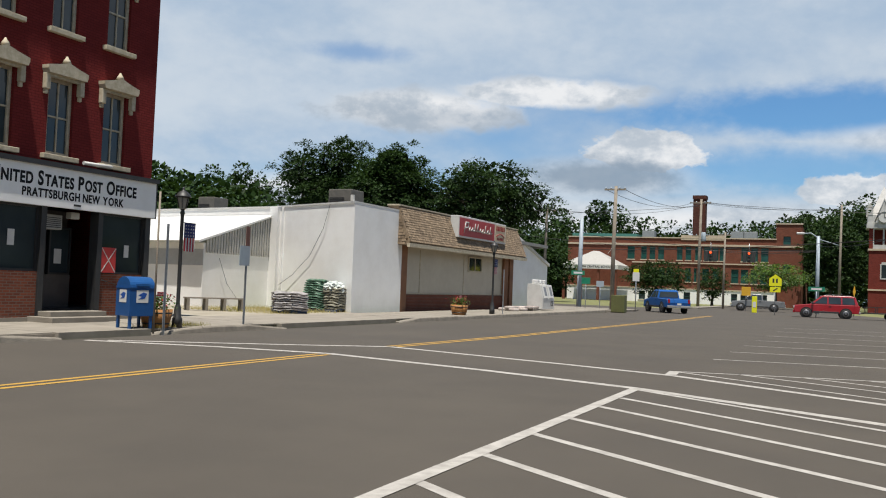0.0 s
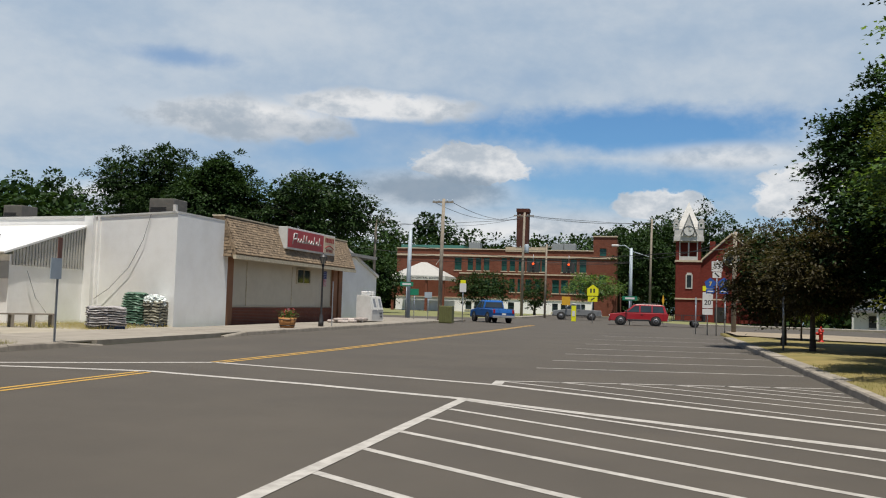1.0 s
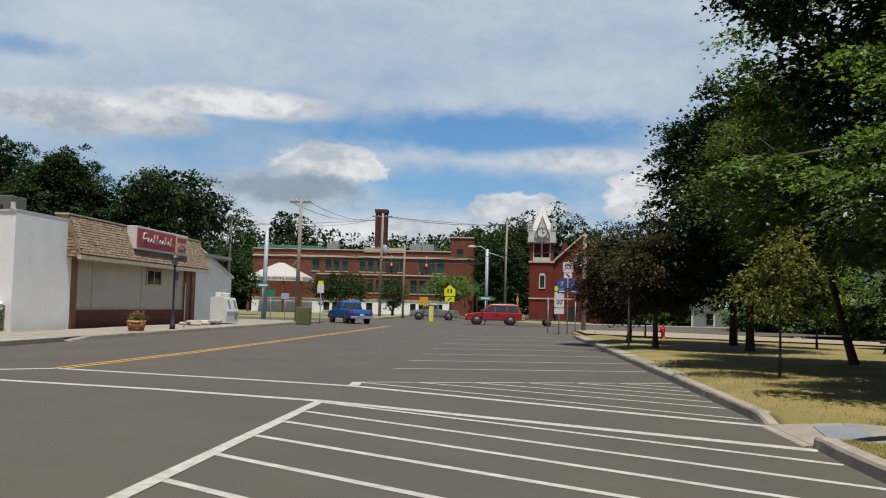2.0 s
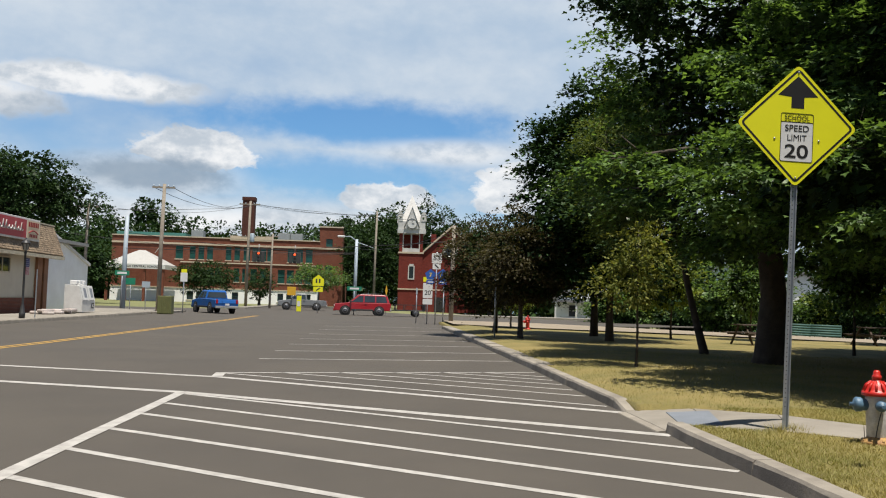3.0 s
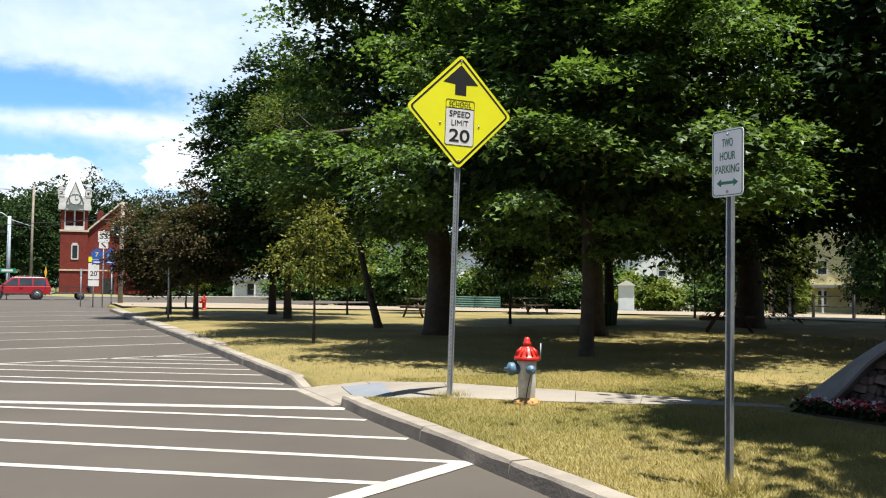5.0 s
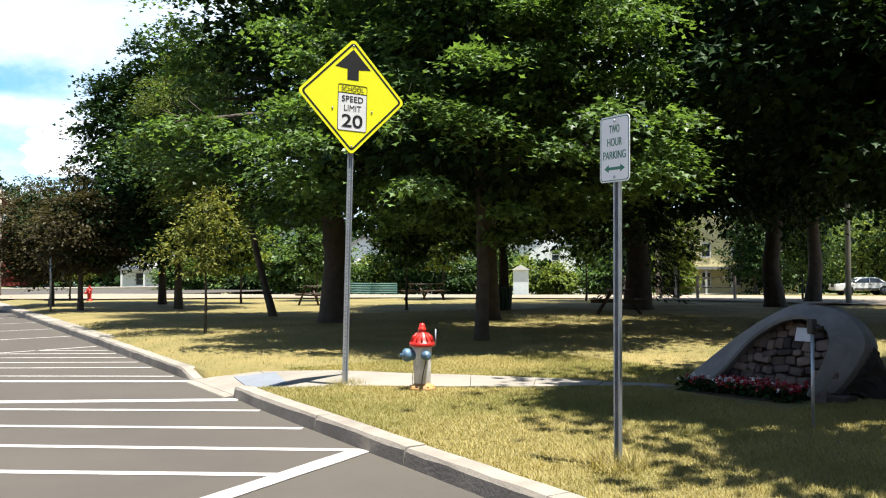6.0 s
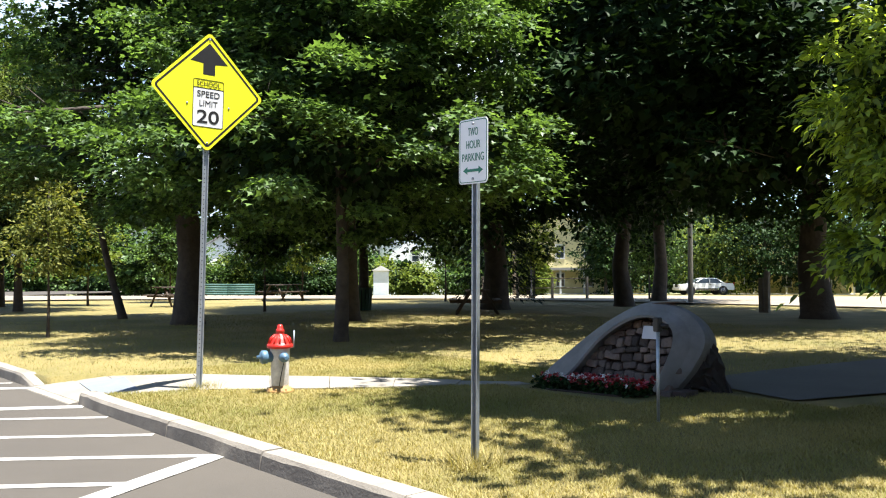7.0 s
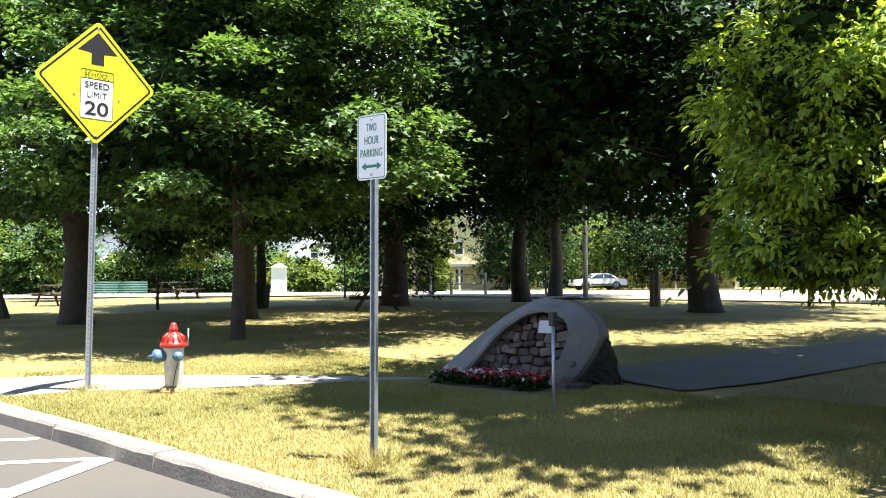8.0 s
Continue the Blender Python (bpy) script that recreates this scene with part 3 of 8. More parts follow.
structure("far_pavement", boxes((-40, 63.0, -0.05, -15.0, 71, 0.12), (3.0, 88, -0.05, 40, 92, 0.12), (-15.6, 96, -0.05, -14.2, 145, 0.12)), CONCRETE, "pale pavement at the far corner", "pavement")


# ---------------------------------------------------------------- buildings
def window_unit(parent, origin, along_v, w, h, depth_v, glass, frame_mat, bars=(1, 1), frame_w=0.06, name="window", label=""):
    """A window: frame, panes and glazing bars, set on a wall. along_v: unit along the wall, depth_v: unit outwards."""
    u, d = Vector(along_v), Vector(depth_v)
    m = Matrix((( u.x, d.x, 0, origin[0]), (u.y, d.y, 0, origin[1]), (0, 0, 1, origin[2]), (0, 0, 0, 1)))
    bm = boxes((0, -0.05, 0, frame_w, 0.05, h), (w - frame_w, -0.05, 0, w, 0.05, h), (frame_w, -0.05, 0, w - frame_w, 0.05, frame_w), (frame_w, -0.05, h - frame_w, w - frame_w, 0.05, h))
    nx, nz = bars
    for i in range(1, nx):
        x = w * i / nx
        box(bm, x - 0.018, -0.03, frame_w, x + 0.018, 0.035, h - frame_w)
    for j in range(1, nz):
        z = h * j / nz
        box(bm, frame_w, -0.03, z - 0.022, w - frame_w, 0.045, z + 0.022)
    bm.transform(m)
    win = part(name, bm, frame_mat, parent, label)
    g = boxes((frame_w, -0.02, frame_w, w - frame_w, 0.0, h - frame_w))
    g.transform(m)
    part("pane", g, glass, win)
    return win


def wall_with_holes(x0, x1, z0, z1, holes, thick):
    """Wall in local (along, out, up): a grid of boxes that leaves the holes open."""
    us = sorted({x0, x1, *[h[0] for h in holes], *[h[1] for h in holes]})
    zs = sorted({z0, z1, *[h[2] for h in holes], *[h[3] for h in holes]})
    bm = bmesh.new()
    for a, b in zip(us, us[1:]):
        run = None
        for c, d in zip(zs, zs[1:]):
            mid = ((a + b) / 2, (c + d) / 2)
            solid = not any(h[0] < mid[0] < h[1] and h[2] < mid[1] < h[3] for h in holes)
            if solid and run is None:
                run = c
            if not solid and run is not None:
                box(bm, a, -thick, run, b, 0, c)
                run = None
        if run is not None:
            box(bm, a, -thick, run, b, 0, zs[-1])
    return bm


def post_office():
    X = -18.9
    root = thing("post_office", "three-storey red brick post office with cream window hoods", "building", (X, 0, 0.15))
    ft = Matrix(((0, 1, 0, 0), (1, 0, 0, 0), (0, 0, 1, 0), (0, 0, 0, 1)))  # along -> +y, out -> +x
    base = 0.15
    holes = []
    centres = [19.22 - 1.9 * k for k in range(11)]
    for c in centres:
        holes.append((c - 0.42, c + 0.42, 4.45 - base, 6.45 - base))
        holes.append((c - 0.42, c + 0.42, 7.72 - base, 9.7 - base))
    bm = wall_with_holes(-2, 20.8, 4.05 - base, 12.4 - base, holes, 0.35)
    bm.transform(ft)
    part("wall", bm, PO_BRICK, root, "dark red painted brick wall")
    part("side_wall", boxes((-16, 20.45, -0.1, -0.35, 20.8, 12.25), (-16, -2, -0.1, -15.6, 20.45, 12.25), (-15.6, -2, -0.1, -0.35, -1.7, 12.25)), PO_BRICK, root)
    part("roof", boxes((-16.2, -2.2, 12.26, 0.5, 20.95, 12.6)), CREAM_TRIM, root)
    # Black slabs; the dark of the unlit rooms is put into their colour.
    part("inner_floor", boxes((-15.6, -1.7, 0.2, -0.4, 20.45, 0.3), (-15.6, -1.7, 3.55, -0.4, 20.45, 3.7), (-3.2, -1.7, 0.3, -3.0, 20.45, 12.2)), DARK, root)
    for c in centres:
        for z in (4.45, 7.72):
            w = window_unit(root, (-0.14, c - 0.42, z - base), (0, 1, 0), 0.84, 2.0, (1, 0, 0), GLASS, CREAM_TRIM, (2, 2), 0.09, label="tall cream-framed sash window")
            part("sill", boxes((-0.1, c - 0.58, z - base - 0.13, 0.14, c + 0.58, z - base - 0.002), bevel=0.015), CREAM_TRIM, w)
            # hood: raised head with two scrolled brackets and a crest
            hood = bmesh.new()
            zt = z - base + 2.0
            prism(hood, [(c - 0.66, zt + 0.16), (c - 0.62, zt + 0.06), (c + 0.62, zt + 0.06), (c + 0.66, zt + 0.16), (c + 0.66, zt + 0.25), (c + 0.3, zt + 0.33), (c, zt + 0.42), (c - 0.3, zt + 0.33), (c - 0.66, zt + 0.25)], (0.002, 0.24), "x")
            box(hood, 0.002, c - 0.55, zt - 0.02, 0.12, c + 0.55, zt + 0.06)
            for s in (-1, 1):
                box(hood, 0.002, c + s * 0.56 - 0.075, zt - 0.36, 0.15, c + s * 0.56 + 0.075, zt + 0.06, bevel=0.02)
                box(hood, 0.002, c + s * 0.56 - 0.05, zt - 0.48, 0.09, c + s * 0.56 + 0.05, zt - 0.36, bevel=0.02)
            lathe(hood, [(0.05, 0), (0.11, 0.05), (0.08, 0.12), (0.05, 0.16), (0.02, 0.22)], 8, (0.13, c, zt + 0.38))
            part("hood", hood, CREAM_TRIM, w, "cream carved window hood")
    # sign board
    board = part("sign_board", boxes((0.0, -2, 3.10 - base, 0.16, 20.86, 4.12 - base)), mat("board_white", (0.87, 0.87, 0.86), (0.78, 0.78, 0.76), 0.6, scale=1.5, bump=0.04), root, "white lettered sign board")
    part("cornice", boxes((0.0, -2, 4.122 - base, 0.24, 20.9, 4.24 - base)), BLACK, board)
    part("board_end", boxes((0.0, 20.862, 3.08 - base, 0.17, 20.9, 4.12 - base)), BLACK, board)
    face = Matrix.Translation((0.162, 0, 0)) @ Matrix(((0, 0, 1, 0), (1, 0, 0, 0), (0, 1, 0, 0), (0, 0, 0, 1)))
    capitals(board, face, "UNITED STATES POST OFFICE", 0.50, 0.80, (15.20, 20.05), 3.80 - base, 0.016)
    capitals(board, face, "PRATTSBURGH NEW YORK", 0.30, 1.0, (16.12, 19.57), 3.42 - base, 0.010)
    part("small_bar", boxes((0.16, 17.78, 3.17 - base, 0.168, 18.02, 3.225 - base)), BLACK, board)
    # shop front
    low = [(-2, 16.85), (18.95, 20.6)]
    part_each("stall_riser", [(-0.3, -2, 0.0, 0.0, 16.85, 1.27), (-0.3, 18.95, 0.0, 0.0, 20.8, 1.27)], LOW_BRICK, root, "brown brick below the shop window")
    part("plinth", boxes((-0.32, -2, -0.12, 0.05, 20.82, 0.1)), CONCRETE, root)
    for y0, y1 in low:
        window_unit(root, (-0.08, y0, 1.27), (0, 1, 0), y1 - y0, 1.68, (1, 0, 0), GLASS, BLACK, (1, 1) if y1 > 20 else (4, 1), 0.06, "shop_window", "large shop window in a black frame")
    part_each("pilaster", [(-0.25, 16.85, 0.0, 0.06, 17.02, 2.95), (-0.25, 18.78, 0.0, 0.06, 18.95, 2.95), (-0.25, 20.6, 0.0, 0.06, 20.8, 2.95)], BLACK, root)
    # recessed entrance
    part("entrance_wall", boxes((-1.2, 17.02, 0.0, -1.1, 18.78, 2.95), (-1.1, 17.9, 0.0, -0.9, 18.78, 1.2)), mat("grey_brown_paint", (0.10, 0.085, 0.08), (0.07, 0.06, 0.055), 0.6, bump=0.1), root)
    door = part("door", boxes((-1.09, 17.05, 0.12, -1.03, 17.85, 2.25)), BLACK, root, "black door with a glazed upper half")
    part("pane", boxes((-1.028, 17.18, 1.0, -1.02, 17.72, 2.1)), GLASS, door)
    part("notice", boxes((-1.018, 17.35, 1.35, -1.012, 17.58, 1.7)), WHITE_TRIM, door)
    part("handle", boxes((-1.03, 17.74, 1.0, -0.97, 17.78, 1.2)), STEEL, door)
    window_unit(root, (-0.88, 17.95, 1.2), (0, 1, 0), 0.75, 1.3, (1, 0, 0), GLASS, BLACK, (1, 1), 0.05, "side_light")
    part("notice", boxes((-0.86, 18.15, 1.5, -0.855, 18.4, 1.9)), WHITE_TRIM, root)
    part_each("notice", [(-0.058, 15.95, 1.9, -0.05, 16.15, 2.3), (-0.058, 19.9, 1.75, -0.05, 20.08, 2.1)], WHITE_TRIM, root)
    ac = part("air_conditioner", boxes((-1.08, 17.3, 2.4, -0.45, 18.0, 2.8), bevel=0.02), mat("ac_grey", (0.42, 0.42, 0.40), (0.3, 0.3, 0.29), 0.6), root, "grey air conditioner over the door")
    part("grille", boxes(*[(-0.45, 17.35, 2.45 + 0.05 * k, -0.44, 17.95, 2.47 + 0.05 * k) for k in range(6)]), BLACK, ac)
    part("entrance_light", boxes((-0.5, 18.15, 2.72, -0.3, 18.45, 2.9), bevel=0.02), WHITE_TRIM, root)
    red = part("red_square", boxes((0.03, 18.96, 1.3, 0.045, 19.5, 2.0)), mat("red_sheet", (0.55, 0.035, 0.03), (0.42, 0.03, 0.03), 0.6), root, "red square with a white cross")
    for s in (-1, 1):
        bm = boxes((0.046, -0.42, -0.012, 0.05, 0.42, 0.012))
        bm.transform(Matrix.Translation((0, 19.23, 1.65)) @ Matrix.Rotation(radians(52 * s), 4, "X"))
        part("cross_bar", bm, WHITE_TRIM, red)
    part("step", boxes((0.02, 16.6, -0.02, 0.9, 18.85, 0.13), (0.02, 16.9, 0.13, 0.5, 18.8, 0.26), bevel=0.01), CONCRETE, root, "worn concrete doorstep")
    rail = bmesh.new()
    tube(rail, [(0.75, 18.95, 0.0), (0.75, 18.95, 0.95), (0.1, 18.95, 1.1)], 0.02, 6)
    part("handrail", rail, BLACK, root)
    pipe = bmesh.new()
    tube(pipe, [(0.2, 18.0, 4.2), (0.2, 19.0, 4.22)], 0.05, 8)
    part("pipe", pipe, WHITE_TRIM, root)
    return root


post_office()


# Added block out of view that cuts sky light from down the street.
def row_block():
    root = thing("shop_row", "unseen brick block added to shut off sky down the street", "building", (-18.95, -2.6, 0.15))
    part("wall", boxes((-14, -46, -0.2, 0, 0, 10.8)), PO_BRICK, root)
    part("roof", boxes((-14.2, -46.2, 10.8, 0.3, 0.0, 11.1)), CREAM_TRIM, root)


row_block()


def shingled_slope(y0, y1, lower, upper, rows, skew=0.0):
    """Overlapping shingles on a slope that faces +x; lower and upper are (x, z)."""
    rnd = random.Random(3)
    lo, up = Vector((lower[0], 0, lower[1])), Vector((upper[0], 0, upper[1]))
    d = (up - lo) / rows
    out = Vector((-(d.z), 0, d.x)).normalized() * -1
    bm = bmesh.new()
    for r in range(rows):
        y = y0 + skew * r + rnd.uniform(0, 0.12)
        while y < y1 - 0.02:
            w = min(rnd.uniform(0.13, 0.26), y1 - y)
            a = lo + d * r - d * rnd.uniform(0.0, 0.14)
            b = lo + d * (r + 1.25)
            t = rnd.uniform(0.018, 0.034)
            q = [(a, y, t), (a, y + w - 0.012, t), (b, y + w - 0.012, 0.004), (b, y, 0.004)]
            top = [bm.verts.new((p + out * h) + Vector((0, yy, 0))) for p, yy, h in q]
            bot = [bm.verts.new(p + Vector((0, yy, 0))) for p, yy, h in q[:2]]
            bm.faces.new(top)
            bm.faces.new((bot[0], bot[1], top[1], top[0]))
            bm.faces.new((top[1], bot[1], top[2]))
            bm.faces.new((top[0], top[3], bot[0]))
            y += w
    return bm


def market():
    X = -19.3
    root = thing("market_store", "white one-storey market with a shingled mansard front", "building", (0, 0, 0.15))
    b = 0.15
    H = 4.82 - b
    part_each("wall", [(-24.0, 33.6, -0.1, X, 33.9, H), (X - 0.3, 33.9, -0.1, X, 38.2, H), (-40, 33.6, -0.1, -24.0, 33.9, H), (-40, 33.9, -0.1, -39.7, 62, H), (-39.7, 61.7, -0.1, X - 6, 62, H)], WHITE_WALL, root, "white painted block wall")
    part("flat_roof", boxes((-39.7, 33.9, H - 0.5, -24.0, 61.7, H - 0.3), (-24.0, 33.9, H - 0.5, X - 0.3, 61.7, H - 0.3)), mat("roof_membrane", (0.3, 0.3, 0.29), (0.2, 0.2, 0.19), 0.9), root)
    part_each("coping", [(-40.02, 33.56, H + 0.002, -24.0, 33.96, H + 0.08), (-24.0, 33.56, H + 0.002, X + 0.008, 33.96, H + 0.08), (X - 0.34, 33.96, H + 0.002, X + 0.008, 38.2, H + 0.08)], WHITE_TRIM, root)
    part_each("pilaster", [(-24.05, 33.35, -0.1, -23.55, 33.6, H + 0.03), (-23.4, 33.5, -0.1, -23.3, 33.6, H)], WHITE_WALL, root)
    part("chimney_pipe", boxes((X - 0.25, 33.62, H + 0.08, X - 0.12, 33.75, H + 0.35)), WHITE_TRIM, root)
    # shop front under the mansard
    part("shop_wall", boxes((X - 0.5, 38.9, 0.82, X - 0.2, 52.3, 3.2)), CREAM, root, "cream panelled shop wall")
    part("panel_batten", boxes(*[(X - 0.2, y, 0.85, X - 0.175, y + 0.05, 3.0) for y in (38.95, 40.6, 46.2, 52.2)], (X - 0.2, 38.9, 0.80, X - 0.15, 52.3, 0.86)), CREAM_TRIM, root)
    part("brick_base", boxes((X - 0.5, 38.9, -0.1, X - 0.12, 52.3, 0.8)), LOW_BRICK, root, "brown brick base course")
    part_each("brown_pier", [(X - 0.5, 38.22, -0.1, X - 0.04, 38.9, 3.2), (X - 0.5, 52.3, -0.1, X - 0.04, 53.0, 3.2), (X - 0.5, 53.3, -0.1, X - 0.04, 53.9, 3.2)], BROWN_WOOD, root, "brown boarded pier")
    window_unit(root, (X - 0.17, 46.8, 2.1), (0, 1, 0), 2.0, 0.85, (1, 0, 0), GLASS, CREAM_TRIM, (2, 1), 0.07, label="small dark shop window")
    # mansard
    mans = bmesh.new()
    prism(mans, [(X + 0.55, 3.12), (X - 0.6, 3.12), (X - 0.6, 4.95), (X - 0.05, 4.95), (X + 0.6, 3.3)], (37.75, 54.4), "y")
    mansard = part("mansard", mans, SHINGLE, root, "brown wooden shingle mansard")
    part("shingles", shingled_slope(37.8, 54.35, (X + 0.62, 3.28), (X - 0.03, 4.93), 14), SHINGLE, mansard)
    part("fascia", boxes((X + 0.5, 37.7, 3.02, X + 0.66, 54.45, 3.2), (X - 0.62, 37.7, 4.952, X + 0.02, 54.45, 5.02)), CREAM_TRIM, mansard)
    side = shingled_slope(-0.55, 0.6, (0, 3.15), (-0.02, 4.9), 12)
    side.transform(Matrix.Translation((X, 37.75, 0)) @ Matrix.Rotation(radians(-90), 4, "Z"))
    bmesh.ops.delete(side, geom=[v for v in side.verts if v.co.x > X + 0.58 - (v.co.z - 3.3) * 0.36], context="VERTS")
    part("shingles", side, SHINGLE, mansard)
    # north wing with a falling parapet
    wing = bmesh.new()
    prism(wing, [(53.9, -0.1), (63.0, -0.1), (63.0, 2.95), (54.5, 4.95), (53.9, 4.95)], (X - 1.1, X - 0.7), "x")
    part("north_wing", wing, WHITE_WALL, root)
    cop = bmesh.new()
    prism(cop, [(63.1, 2.93), (63.1, 3.1), (54.5, 5.1), (54.5, 4.952)], (X - 1.2, X - 0.55), "x")
    part("parapet_coping", cop, WHITE_TRIM, root)
    part("north_wall", boxes((-39, 62.0, -0.1, X - 1.1, 62.3, 2.9)), WHITE_WALL, root)
    # lean-to
    lean = bmesh.new()
    part_each("lean_to_wall", [(-36, 28.6, -0.1, -24.0, 28.8, 2.72), (-24.2, 28.8, -0.1, -24.0, 33.6, 2.45)], WHITE_WALL, root)
    prism(lean, [(28.2, 2.72), (33.58, 4.25), (33.58, 4.33), (28.15, 2.80)], (-36.3, -23.9), "x")
    part("lean_to_roof", lean, mat("white_metal_roof", (0.78, 0.78, 0.77), (0.66, 0.66, 0.64), 0.45, scale=0.8, bump=0.05), root, "white metal lean-to roof")
    y = 28.75
    while y < 33.45:
        t0, t1 = 2.72 + (y - 28.2) / 5.38 * 1.53 - 0.03, 2.72 + (y + 0.09 - 28.2) / 5.38 * 1.53 - 0.03
        gable = bmesh.new()
        prism(gable, [(y, 2.3), (y + 0.10, 2.3), (y + 0.10, t1), (y, t0)], (-24.0, -23.95), "x")
        part("corrugated_rib", gable, mat("corrugated_sheet", (0.47, 0.46, 0.43), (0.38, 0.37, 0.34), 0.5, bump=0.05), root)
        y += 0.19
    gp = bmesh.new()
    prism(gp, [(28.8, 2.4), (33.5, 2.4), (33.5, 4.2), (28.8, 2.85)], (-24.05, -24.0), "x")
    part("gable_board", gp, WHITE_WALL, root)
    # Even grey strip along the lean-to front, below the eave.
    part("grey_band", boxes((-36, 28.57, 1.75, -24.0, 28.6, 2.45)), mat("grey_band_tone", (0.42, 0.43, 0.44), (0.36, 0.37, 0.38), 0.7), root)
    # cables on the side wall
    cb = bmesh.new()
    tube(cb, [(-20.6, 33.55, H), (-20.9, 33.5, 3.6), (-21.6, 33.5, 2.4), (-22.6, 33.5, 1.5), (-23.4, 33.45, 1.0)], 0.011, 5)
    part("cable", cb, BLACK, root)
    cb = bmesh.new()
    tube(cb, [(-23.93, 29.6, 2.1), (-23.93, 30.2, 1.0), (-23.93, 31.0, 0.3)], 0.011, 5)
    part("cable", cb, BLACK, root)
    # the side wall and the lean-to run back at an angle from the street corner
    for ob in root.children_recursive:
        if ob.type == "MESH":
            for v in ob.data.vertices:
                d = -19.3 - v.co.x
                if d > 1.2 and v.co.y < 63:
                    v.co.x -= 0.25 * d if d < 6 else 1.5
                    v.co.y += 0.53 * d if d < 4.7 else 2.5 + 0.2 * (d - 4.7)
    # roof sign
    sign = thing("shop_sign", "long red and white lit shop sign box", "sign", (X + 0.35, 47.1, 4.55))
    part("case", boxes((-0.28, -3.55, -0.55, 0.22, 3.55, 0.6), bevel=0.02), WHITE_TRIM, sign)
    part("red_face", boxes((0.222, -3.45, -0.45, 0.235, 1.65, 0.5)), mat("sign_red", (0.42, 0.018, 0.025), (0.36, 0.015, 0.02), 0.35, bump=0.0), sign, "dark red sign face")
    part("cream_face", boxes((0.222, 1.75, -0.45, 0.235, 3.45, 0.5)), mat("sign_cream", (0.62, 0.50, 0.33), (0.55, 0.44, 0.29), 0.4, bump=0.0), sign)
    scr = bmesh.new()
    rnd = random.Random(8)
    y = -2.9
    tube(scr, [(0.245, y, -0.25), (0.245, y + 0.25, 0.3), (0.245, y + 0.6, 0.3), (0.245, y + 0.55, 0.05), (0.245, y + 0.2, 0.0)], 0.045, 5)
    for k in range(9):
        yy = -2.2 + k * 0.38
        up = 0.28 if k in (2, 3, 6, 8) else 0.06
        tube(scr, [(0.245, yy, -0.14), (0.245, yy + 0.12, up), (0.245, yy + 0.22, -0.12), (0.245, yy + 0.38, -0.06)], 0.04, 5)
    part("script_mark", scr, WHITE_TRIM, sign, "white flowing script shapes")
    arc = bmesh.new()
    tube(arc, [(0.245, 1.95 + 0.13 * k, -0.18 + 0.16 * math.sin(k / 10 * math.pi)) for k in range(11)], 0.03, 5)
    for k in range(6):
        box(arc, 0.236, 1.92 + k * 0.24, 0.16, 0.25, 2.08 + k * 0.24, 0.42)
        if k < 5:
            box(arc, 0.236, 2.1 + k * 0.22, -0.38, 0.25, 2.22 + k * 0.22, -0.22)
    part("dark_mark", arc, mat("sign_dark_red", (0.3, 0.02, 0.02)), sign)
    # rooftop units
    for x, y, s in ((-21.4, 36.4, 0.85), (-31.5, 39.5, 0.75)):
        ac = thing("rooftop_unit", "grey rooftop cooling unit on the market roof", "cooling unit", (x, y, H + 0.15), group="rooftop units")
        part("case", boxes((-0.7 * s, -0.6, -0.55, 0.7 * s, 0.6, 0.85), bevel=0.03), mat("unit_grey", (0.13, 0.12, 0.105), (0.085, 0.08, 0.07), 0.6), ac)
        part("grille", boxes(*[(-0.62 * s, -0.615, -0.1 + 0.075 * k, 0.3 * s, -0.602, -0.06 + 0.075 * k) for k in range(8)]), DARK, ac)


market()


